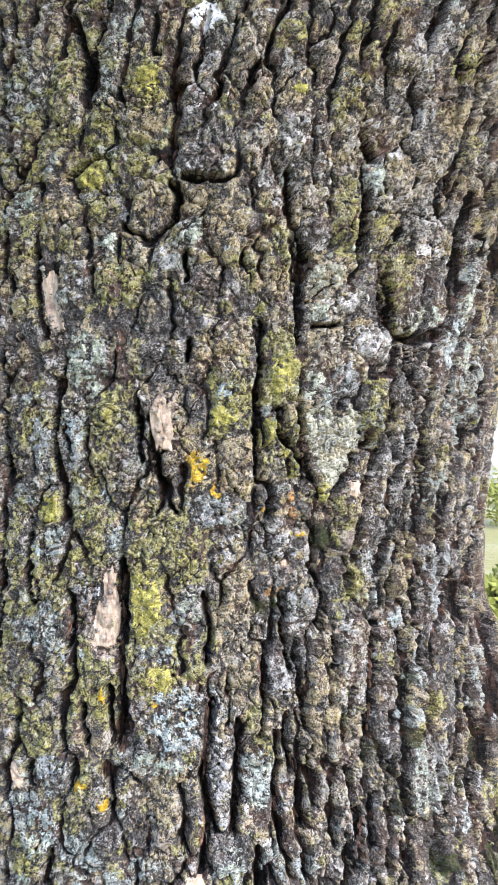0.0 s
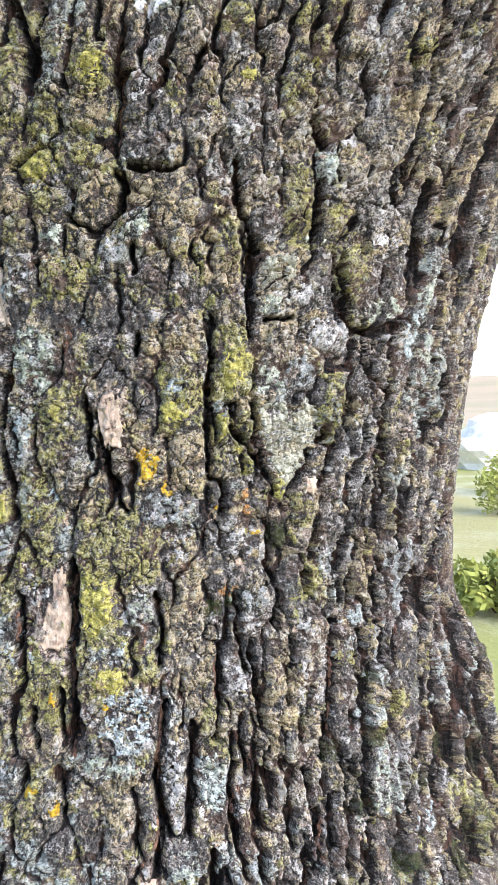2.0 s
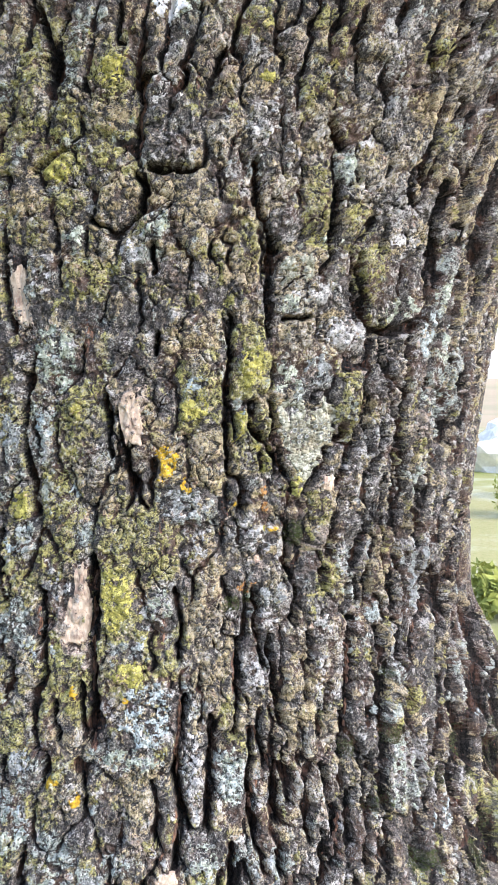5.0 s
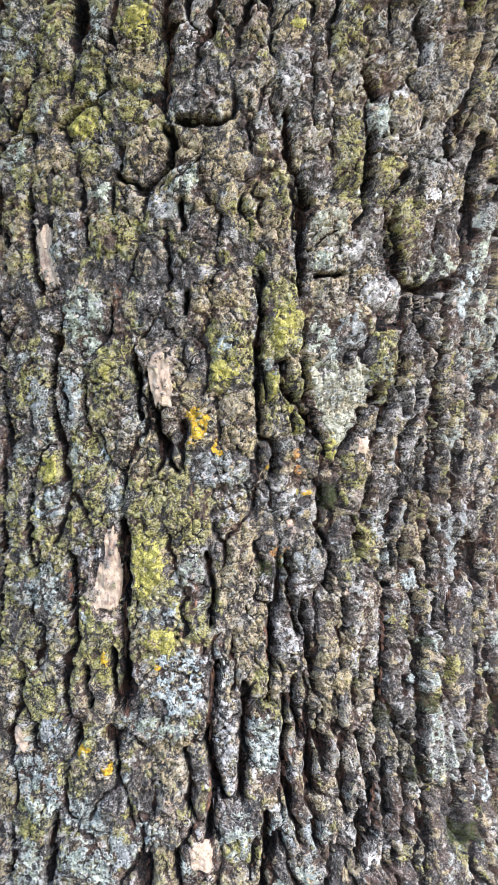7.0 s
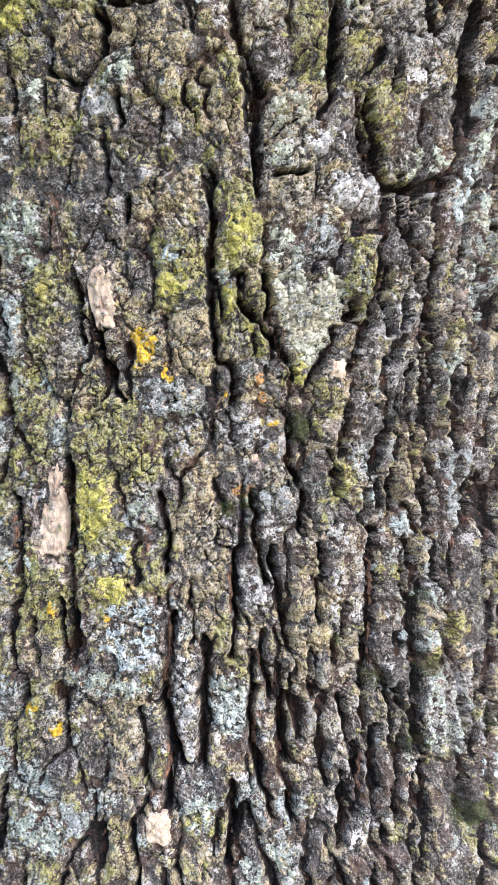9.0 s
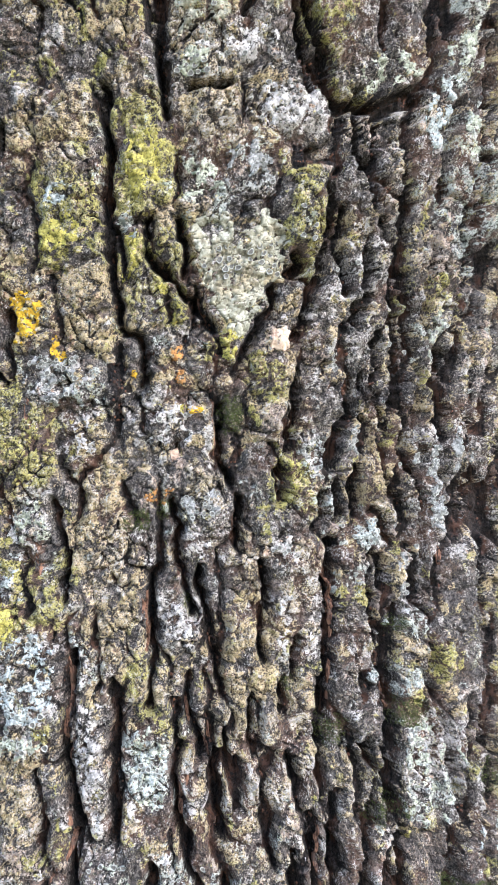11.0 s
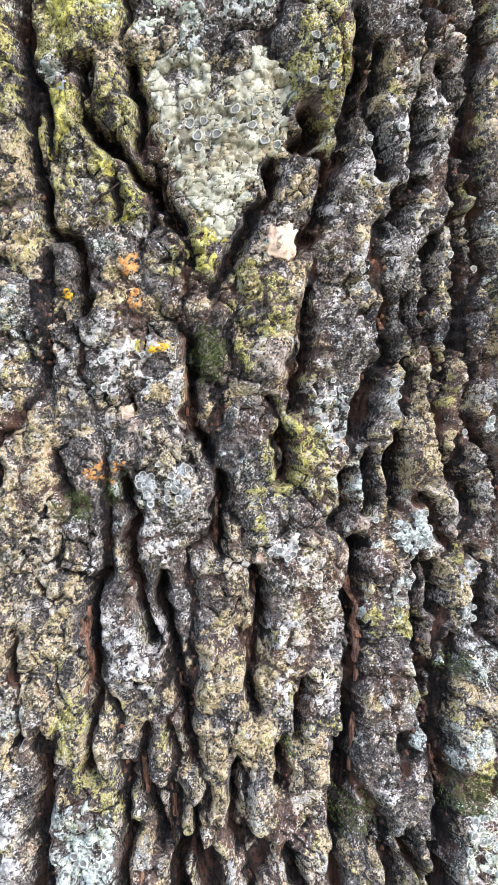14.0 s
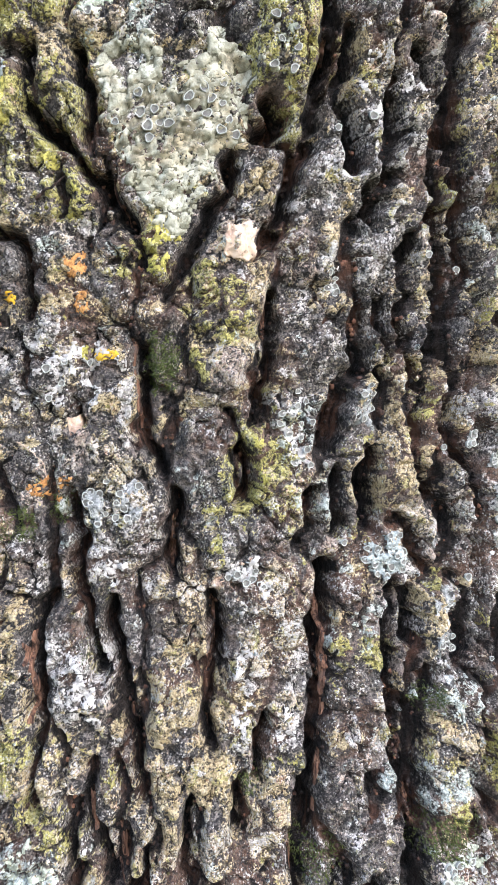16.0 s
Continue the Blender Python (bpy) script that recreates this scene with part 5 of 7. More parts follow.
spot(124.1, 1428.7, 17.2, 20.7, "p")


S0, S1, Z0, Z1, STEP = -0.150, 0.345, 0.915, 1.515, 0.00061
rng = np.random.RandomState(5)
placed = np.array([(p[0], p[1], p[2], p[3]) for p in PLATES]) if PLATES else np.zeros((0, 4))
col = 0
s = S0 - 0.01
while s < S1 + 0.02:
    width = rng.uniform(0.0125, 0.0175)
    z = Z0 - 0.02 + rng.uniform(0, 0.02)
    while z < Z1 + 0.02:
        height = rng.uniform(0.018, 0.048) * (1.5 if s > 0.17 else 1.0)
        ss = s + rng.uniform(-0.002, 0.002) + 0.006 * math.sin(z * 9 + col)
        near = len(placed) and np.min(((ss - placed[:, 0]) / (placed[:, 2] + 0.0058)) ** 2 + ((z - placed[:, 1]) / (placed[:, 3] + 0.007)) ** 2) < 1.0
        if not near:
            plate(ss * 1000, z * 1000, width * 860, height * 1000, rng.uniform(-5, 7), rng.uniform(-2.5, 1.5), rng.choice(list("bbbgpodmgobpd")), 0.95 if s > 0.17 else 0.75)
        z += height
    s += width
    col += 1

ns, nz = int(round((S1 - S0) / STEP)) + 1, int(round((Z1 - Z0) / STEP)) + 1
gs, gz = np.linspace(S0, S1, ns), np.linspace(Z0, Z1, nz)
seeds = np.array([p[:7] for p in PLATES])
near = np.exp(-((seeds[:, None, 0] - seeds[None, :, 0]) / 0.016) ** 2 - ((seeds[:, None, 1] - seeds[None, :, 1]) / 0.030) ** 2)
seeds[:, 5] = 0.75 * (near @ seeds[:, 5]) / near.sum(1) + 0.25 * np.clip(seeds[:, 5], -0.003, 0.003)
HEIGHT, OWNER, EDGE = np.zeros((nz, ns)), np.full((nz, ns), -1), np.zeros((nz, ns))
GROW = np.zeros((nz, ns, 6), np.float32)
cover = np.array([COVER[p[7]] for p in PLATES], np.float32)
plate_tilt = rng.uniform(-1, 1, (len(PLATES), 2)) * 0.07
BLOCK = 24
for r0 in range(0, nz, BLOCK):
    for c0 in range(0, ns, 64):
        zz, sg = np.meshgrid(gz[r0:r0 + BLOCK], gs[c0:c0 + 64], indexing="ij")
        ws = sg + 0.0036 * rough_noise(sg, zz, 0.016, 4, 1, 0.62)
        wz = zz + 0.0042 * rough_noise(sg, zz, 0.014, 4, 20, 0.62)
        use = np.where((np.abs(seeds[:, 0] - ws.mean()) < 0.024 + 0.045) & (np.abs(seeds[:, 1] - wz.mean()) < 0.010 + 0.060))[0]
        q = seeds[use]
        ds, dz = ws[..., None] - q[:, 0], wz[..., None] - q[:, 1]
        ca, sa = np.cos(q[:, 4]), np.sin(q[:, 4])
        a, b = np.abs((ds * ca + dz * sa) / q[:, 2]) ** 4, np.abs((dz * ca - ds * sa) / q[:, 3]) ** 4
        dist = (a + b) ** 0.25
        order = np.argpartition(dist, 1, axis=-1)[..., :2]
        two = np.take_along_axis(dist, order, -1)
        flip = two[..., 0] > two[..., 1]
        first = np.where(flip, order[..., 1], order[..., 0])
        second = np.where(flip, order[..., 0], order[..., 1])
        d1, d2 = two.min(-1), two.max(-1)
        hw, hh = q[first, 2], q[first, 3]
        side1 = np.take_along_axis(a, first[..., None], -1)[..., 0] / np.maximum(d1, 1e-6) ** 4
        gap_s = np.abs(q[first, 0] - q[second, 0]) / (hw + q[second, 2])
        gap_z = np.abs(q[first, 1] - q[second, 1]) / (hh + q[second, 3])
        side = ease(gap_s / (gap_s + gap_z + 1e-6), 0.25, 0.6) * (0.25 + 0.75 * ease(side1, 0.15, 0.6))
        gap = np.maximum(q[first, 6], q[second, 6])
        m = np.minimum((d2 - d1) * 0.5, np.where(side1 > 0.5, 1.75 - 0.4 * gap, 1.8) - d1)
        edge = m * (side1 * hw + (1 - side1) * hh)
        open_by = 0.5 + 0.5 * np.clip(2.6 * ripple(sg, zz, 0.024, 40) - 0.1 + 0.4 * (gap > 0.5) + 0.35 * (gap > 0.8), -1, 1)
        edge = edge - 0.0001 - 0.0026 * side * open_by * gap ** 2
        run = 0.0011 + 0.0022 * side
        t = np.clip(edge / run, 0, 1)
        depth = 0.0017 * open_by ** 1.5 + 0.0115 * side * gap * (0.1 + 0.9 * open_by)
        dome = -0.0004 * np.clip(d1, 0, 1.4) ** 4
        tilt = (ds * plate_tilt[use, 0] + dz * plate_tilt[use, 1])
        tilt = np.take_along_axis(tilt, first[..., None], -1)[..., 0]
        h = q[first, 5] + dome + tilt - depth * (1 - t) ** 1.7
        edge = edge + 0.0015 * (1 - ease(depth, 0.0006, 0.0036))
        HEIGHT[r0:r0 + BLOCK, c0:c0 + 64] = h
        EDGE[r0:r0 + BLOCK, c0:c0 + 64] = edge
        OWNER[r0:r0 + BLOCK, c0:c0 + 64] = use[first]
        GROW[r0:r0 + BLOCK, c0:c0 + 64] = cover[use[first]]
zz, sg = np.meshgrid(gz, gs, indexing="ij")
dug = np.zeros((nz, ns))
for width, line in FURROWS:
    i0, i1 = np.searchsorted(gz, (line[:, 1].min() - 0.012, line[:, 1].max() + 0.012))
    j0, j1 = np.searchsorted(gs, (line[:, 0].min() - 0.012, line[:, 0].max() + 0.012))
    if i1 - i0 < 3 or j1 - j0 < 3:
        continue
    a, b = sg[i0:i1, j0:j1], zz[i0:i1, j0:j1]
    a2, b2 = a + 0.0026 * rough_noise(a, b, 0.011, 5, 300, 0.68), b + 0.0026 * rough_noise(a, b, 0.011, 5, 320, 0.68)
    away = np.full(a.shape, 9.0)
    for (xa, za), (xb, zb) in zip(line[:-1], line[1:]):
        t = np.clip(((a2 - xa) * (xb - xa) + (b2 - za) * (zb - za)) / ((xb - xa) ** 2 + (zb - za) ** 2), 0, 1)
        away = np.minimum(away, np.hypot(a2 - xa - t * (xb - xa), b2 - za - t * (zb - za)))
    wide = 0.52 * width * (0.62 + 0.8 * ripple(a, b, 0.014, 340))
    dug[i0:i1, j0:j1] = np.maximum(dug[i0:i1, j0:j1], (1 - ease(away, 0.25 * wide, wide + 0.0019)) * np.clip(0.85 + 0.7 * ripple(a, b, 0.016, 350), 0.3, 1.2))
    EDGE[i0:i1, j0:j1] = np.minimum(EDGE[i0:i1, j0:j1], away - 0.85 * wide)
# towards the side the bark runs in upright ridges with deep furrows between
lane = np.abs(ripple(sg + 0.003 * rough_noise(sg, zz, 0.012, 4, 660, 0.65), zz * 0.17, 0.0205, 670)) + 0.10 * ease(ripple(sg, zz, 0.03, 680), 0.05, 0.4)
round_side = ease(sg, 0.165, 0.225)
lane = lane - 0.05 * ease(sg, 0.205, 0.25)
dug = np.maximum(dug, round_side * (1 - ease(lane, 0.03, 0.16)))
EDGE = np.minimum(EDGE, 0.030 * (lane - 0.075) + 0.006 * (1 - round_side))
HEIGHT -= 0.0135 * dug
top = ease(EDGE, -0.0005, 0.003)
# fine splits within the plates, crusts and granules
flake = rough_noise(sg, zz, 0.010, 5, 60, 0.6)
HEIGHT += (0.0010 * flake + 0.0009 * rough_noise(sg, zz, 0.0036, 3, 80, 0.85)) * (0.35 + 0.65 * top)
HEIGHT += (1 - top) * (0.0010 * rough_noise(sg, zz, 0.004, 2, 85, 0.5) + 0.0016 * rough_noise(sg + 0.002 * flake, zz * 0.14, 0.0034, 3, 88, 0.6))
chunk, split = islands(sg + 0.0012 * flake, zz + 0.0012 * rough_noise(sg, zz, 0.006, 3, 70), 0.0075, 3)
HEIGHT += 0.0009 * (chunk - 0.5) * top
parted = 0.12 + 0.88 * ease(ripple(sg, zz, 0.018, 92), -0.12, 0.15)
HEIGHT -= 0.0030 * (1 - ease(split, 0.01, 0.11)) * top * parted
bits, seam = islands(sg + 0.0006 * flake, zz, 0.0031, 9)
HEIGHT += 0.0005 * (bits - 0.5) * top
# lichens spread across the cracks from plate to plate
slide_s = (0.0075 * rough_noise(sg, zz, 0.013, 4, 400, 0.7) / STEP).astype(int)
slide_z = (0.0085 * rough_noise(sg, zz, 0.013, 4, 430, 0.7) / STEP).astype(int)
row_at, col_at = np.meshgrid(np.arange(nz), np.arange(ns), indexing="ij")
GROW = GROW[np.clip(row_at + slide_z, 0, nz - 1), np.clip(col_at + slide_s, 0, ns - 1)]
blotch = rough_noise(sg, zz, 0.014, 4, 100, 0.6)
blotch2 = rough_noise(sg, zz, 0.011, 4, 130, 0.6)
GROW[..., 0] += 0.50 * blotch * (0.3 + top)
GROW[..., 1] += 0.80 * blotch2 * (0.3 + top)
GROW[..., 2] += 0.95 * rough_noise(sg, zz, 0.015, 4, 150)
# yellow and ochre lichens are thicker towards one side
GROW[..., 0] += 0.20 * (1 - ease(sg, 0.0, 0.10))
GROW[..., 2] += 0.14 * (1 - ease(sg, 0.0, 0.09))
GROW[..., 3] += 0.5 * rough_noise(sg, zz, 0.012, 4, 210)
GROW[..., 4] += 0.6 * rough_noise(sg, zz, 0.010, 4, 170)
GROW[..., 5] += 0.6 * rough_noise(sg, zz, 0.012, 4, 190) + 0.75 * np.maximum(ripple(sg, zz * 0.6, 0.030, 195), 0)
# bare dark bark shows between the lichens, in upright streaks and along the cracks
bare = rough_noise(sg, zz * 0.55, 0.0125, 4, 500, 0.62) + 22 * np.clip(EDGE, 0, 0.004) - 0.04 + 0.25 * np.clip(GROW[..., 0], 0, 1)
COVERED = ease(bare, -0.20, 0.06)
GROW *= (0.12 + 0.88 * COVERED)[..., None]
GROW[..., 5] += 0.30 * (1 - COVERED)
HEIGHT -= 0.0010 * (1 - COVERED) * top
FORCED = np.zeros((nz, ns))
KEY = {"y": (0.9, 0, 0.1, 0, 0, 0), "p": (0, 0.75, 0.25, 0.15, 0, 0), "o": (0.1, 0.05, 0.85, 0.05, 0, 0), "t": (0, 0.05, 0.2, 0.85, 0, 0), "m": (0.1, 0.15, 0.1, 0, 0.75, 0),
       "d": (0, 0.05, 0.02, 0, 0, 0.85), "g": (0.70, 0, 0.60, 0, 0.1, 0), "c": (0.1, 0.5, 0.7, 0.15, 0.1, 0), "s": (0, 0.38, 0.12, 0.1, 0.08, 0.45), "r": (0.15, 0, 0.52, 0.2, 0, 0.35), "k": (0, 0, 0, 0, 0, 0.3)}
for s, z, w, h, kind, much in SPOTS:
    i0, i1 = np.searchsorted(gz, (z - 1.6 * h, z + 1.6 * h))
    j0, j1 = np.searchsorted(gs, (s - 1.6 * w, s + 1.6 * w))
    if i1 <= i0 or j1 <= j0:
        continue
    a, b = sg[i0:i1, j0:j1], zz[i0:i1, j0:j1]
    reach = np.hypot((a - s) / w, (b - z) / h) + 0.5 * rough_noise(a, b, 0.007, 3, 200)
    on = (1 - ease(reach, 0.75, 1.1))[..., None]
    wish = np.array(KEY[kind]) * much
    if kind not in "dk":
        HEIGHT[i0:i1, j0:j1] += 0.0007 * on[..., 0] * top[i0:i1, j0:j1]
    GROW[i0:i1, j0:j1] = GROW[i0:i1, j0:j1] * (1 - on * min(1, much)) + wish * on
    if kind in "dk":
        COVERED[i0:i1, j0:j1] *= 1 - on[..., 0] * min(1, much)
    else:
        COVERED[i0:i1, j0:j1] = np.maximum(COVERED[i0:i1, j0:j1], on[..., 0] * min(1, much))
        FORCED[i0:i1, j0:j1] = np.maximum(FORCED[i0:i1, j0:j1], on[..., 0])
# the crusts break up into uneven islands with bare bark between them
ws = sg + 0.0042 * rough_noise(sg, zz, 0.009, 5, 600, 0.66)
wz = zz + 0.0042 * rough_noise(sg, zz, 0.009, 5, 620, 0.66)
mark1, gap1 = islands(ws, wz * 0.85, 0.0120, 21)
mark2, gap2 = islands(ws + 0.002 * blotch, wz, 0.0052, 27)
body = ease(gap1, 0.02, 0.15) * (0.45 + 0.55 * ease(gap2, 0.01, 0.14))
mixed = 0.6 * mark1 + 0.4 * mark2
body *= 0.12 + 0.88 * ease(mixed + 0.30 * rough_noise(sg, zz * 0.7, 0.028, 3, 640) + 0.45 * FORCED, -0.06, 0.08)
for k, much in enumerate((0.30, 0.34, 0.34, 0.22, 0.26, 0.10)):
    GROW[..., k] += much * (((7.13 + 3.7 * k) * (mark1 + 0.37 * mark2)) % 1 - 0.55) * (1 - 0.6 * FORCED)
kind_at = (13.7 * mark1 + 0.21 * mark2) % 1
for k, low, high in ((2, 0.0, 0.34), (1, 0.34, 0.48), (0, 0.48, 0.62), (3, 0.62, 0.80), (4, 0.80, 0.86), (5, 0.86, 1.0)):
    GROW[..., k] += 0.32 * ((kind_at >= low) & (kind_at < high)) * (1 - 0.9 * FORCED)
GROW *= (0.06 + 0.94 * body)[..., None]
COVERED *= body
HEIGHT += (0.0016 * body - 0.0008 + 0.0007 * (mark2 - 0.5) * body) * top
GROW *= (0.5 + 0.5 * ease(EDGE, -0.0005, 0.0016))[..., None]
GROW = np.clip(GROW, 0, 0.74)
# steep flanks are worn smooth
slope = np.hypot(*np.gradient(HEIGHT, STEP))
soft = HEIGHT.copy()
for _ in range(1):
    for axis in (0, 1):
        soft = 0.5 * soft + 0.25 * (np.roll(soft, 1, axis) + np.roll(soft, -1, axis))
steep = ease(slope, 0.9, 2.2)
HEIGHT = HEIGHT * (1 - steep) + soft * steep
# the burl low on the trunk's side
def burl(s, z):
    return 0.026 * np.exp(-((s - 0.335) / 0.06) ** 2) * (1 - ease(z, 1.040, 1.112)) * ease(z, 0.86, 0.97)


HEIGHT += burl(sg, zz)
POINTS = skin(sg, zz, HEIGHT)
SLOPE = np.hypot(*np.gradient(HEIGHT, STEP))
for axis in (0, 1):
    SLOPE = (np.roll(SLOPE, 2, axis) + np.roll(SLOPE, 1, axis) + SLOPE + np.roll(SLOPE, -1, axis) + np.roll(SLOPE, -2, axis)) / 5


def bark_at(s, z):
    """How far the bark stands out at a place of the plan."""
    i = np.clip((np.asarray(z) - Z0) / STEP, 0, nz - 1.001)
    j = np.clip((np.asarray(s) - S0) / STEP, 0, ns - 1.001)
    i0, j0 = i.astype(int), j.astype(int)
    fi, fj = i - i0, j - j0
    return (HEIGHT[i0, j0] * (1 - fi) * (1 - fj) + HEIGHT[i0 + 1, j0] * fi * (1 - fj)
            + HEIGHT[i0, j0 + 1] * (1 - fi) * fj + HEIGHT[i0 + 1, j0 + 1] * fi * fj)


tree = new("tree")
tree.location = (0, 0, 0)
tagged(tree, "old tree trunk with deeply furrowed lichen-covered bark standing in grass", "tree")

# the rest of the stem, all the way round and down to the ground
cs, cz = np.linspace(-math.pi * REF, math.pi * REF, 281)[:-1], np.concatenate([np.linspace(-0.05, 2.7, 420), [2.705]])
c_z, c_s = np.meshgrid(cz, cs, indexing="ij")
ridge = np.abs(ripple(c_s + 0.006 * ripple(c_s, c_z, 0.06, 7), c_z * 0.22, 0.019, 6)) + 0.3 * np.abs(ripple(c_s, c_z, 0.022, 9))
c_h = -0.011 + 0.011 * ease(ridge, 0.02, 0.25)
inside = ease(c_s, S0 - 0.002, S0 + 0.012) * (1 - ease(c_s, S1 - 0.012, S1 + 0.002)) * ease(c_z, Z0 - 0.002, Z0 + 0.012) * (1 - ease(c_z, Z1 - 0.012, Z1 + 0.002))
c_h = c_h * (1 - inside) - 0.036 * inside
c_h += burl(c_s, c_z)
c_p = skin(c_s, c_z, c_h)
c_p[-1, :, :2] = c_p[-1, :, :2].mean(0)
rows, cols = c_z.shape
idx = np.arange(rows * cols).reshape(rows, cols)
nxt = np.roll(idx, -1, 1)
quads = np.stack([idx[:-1], nxt[:-1], nxt[1:], idx[1:]], -1).reshape(-1, 4)
c_grow = np.ones((rows * cols, 4))
c_grow[:, 2] = 0.3
c_grow[:, 0] = 0.15 + 0.4 * blotch.mean() + 0.35 * rough_noise(c_s, c_z, 0.03, 3, 5).ravel()
c_grow[:, 1] = 0.2 + 0.4 * rough_noise(c_s, c_z, 0.025, 3, 15).ravel()
# fourth value falls between the ridges, where the material paints furrow shade
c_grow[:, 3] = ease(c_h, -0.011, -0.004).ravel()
c_wear = np.stack([0.15 + 0.4 * rough_noise(c_s, c_z, 0.02, 3, 25), 0.12 + 0.5 * rough_noise(c_s, c_z, 0.02, 3, 35), 0.35 + 0.6 * rough_noise(c_s, c_z, 0.03, 3, 45), 0.6 + 0 * c_s], -1).reshape(-1, 4)
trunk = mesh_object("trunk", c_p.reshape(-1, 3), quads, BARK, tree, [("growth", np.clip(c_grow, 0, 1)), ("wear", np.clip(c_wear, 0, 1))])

# plates and furrows
face_owner = OWNER[:-1, :-1].copy()
face_edge = np.minimum(np.minimum(EDGE[:-1, :-1], EDGE[1:, :-1]), np.minimum(EDGE[:-1, 1:], EDGE[1:, 1:]))
same = (OWNER[:-1, :-1] == OWNER[1:, :-1]) & (OWNER[:-1, :-1] == OWNER[:-1, 1:]) & (OWNER[:-1, :-1] == OWNER[1:, 1:])
face_owner[(face_edge < -0.0003) | ~same] = -1
dense = np.arange(nz * ns).reshape(nz, ns)
all_faces = np.stack([dense[:-1, :-1], dense[:-1, 1:], dense[1:, 1:], dense[1:, :-1]], -1).reshape(-1, 4)
flat_points = POINTS.reshape(-1, 3)
# fourth value falls at furrows and cracks, where the material paints their shade
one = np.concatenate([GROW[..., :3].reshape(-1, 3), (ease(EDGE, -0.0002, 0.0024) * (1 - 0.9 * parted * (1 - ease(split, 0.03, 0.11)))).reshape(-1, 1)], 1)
two = np.concatenate([GROW[..., 3:].reshape(-1, 3), COVERED.reshape(-1, 1)], 1)


def piece(name, faces, material, parent, label=""):
    keep, index = np.unique(faces, return_inverse=True)
    return mesh_object(name, flat_points[keep], index.reshape(-1, 4), material, parent, [("growth", one[keep]), ("wear", two[keep])], True, label)


owner_flat = face_owner.ravel()
order = np.argsort(owner_flat, kind="stable")
starts = np.searchsorted(owner_flat[order], np.arange(-1, len(PLATES) + 1))
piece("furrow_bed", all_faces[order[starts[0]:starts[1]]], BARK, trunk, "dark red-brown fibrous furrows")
single = sorted(range(len(PLATES)), key=lambda k: abs(PLATES[k][0] - 0.085) / 0.12 + abs(PLATES[k][1] - 1.19) / 0.2)[:290]
single_set, rest = set(single), []
for k in range(len(PLATES)):
    faces = all_faces[order[starts[k + 1]:starts[k + 2]]]
    if len(faces) < 12 or k not in single_set:
        rest.append(faces)
    else:
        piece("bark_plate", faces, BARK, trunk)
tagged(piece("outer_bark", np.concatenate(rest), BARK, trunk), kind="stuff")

# ---- lichens, granules, chips and moss that grow on the bark ----
def leafy(name, a, b, under, rough=0.9, heart=(0.2, 0.2, 0.15)):
    """A lobed lichen: pale rims and tips, greyer hollows, darker at the gaps; the field is 1 on the lobes."""
    n = Nodes(name, rough, 0.2)
    mid, fine = n.noise(260, 5, 0.66), n.noise(1100, 4, 0.7)
    high = n.node("ShaderNodeSeparateColor")
    n.tree.links.new(n.field("lobe").outputs["Color"], high.inputs[0])
    tone = n.mix(n.step(n.maths("ADD", mid, n.maths("MULTIPLY", n.maths("SUBTRACT", fine, 0.5), 0.9)), 0.36, 0.64), a, b)
    tone = n.mix(n.step(n.noise(95, 5, 0.7), 0.50, 0.60, 0.0, 0.6), tone, a)
    tone = n.mix(n.maths("MULTIPLY", high.outputs[1], 0.45), tone, a)
    aged = n.maths("MULTIPLY", high.outputs[2], n.step(n.maths("ADD", n.noise(150, 5, 0.7), n.maths("MULTIPLY", n.maths("SUBTRACT", fine, 0.5), 0.7)), 0.38, 0.58, 0.25, 0.95))
    tone = n.mix(aged, tone, n.mix(n.step(mid, 0.44, 0.58), tuple(0.35 * c for c in heart), heart))
    tone = n.mix(n.step(n.maths("ADD", high.outputs[0], n.maths("MULTIPLY", n.maths("SUBTRACT", fine, 0.5), 0.8)), 0.08, 0.42), under, tone)
    return n.done(tone, n.bump(fine, 0.7, 0.0004, n.bump(mid, 0.7, 0.0008)))


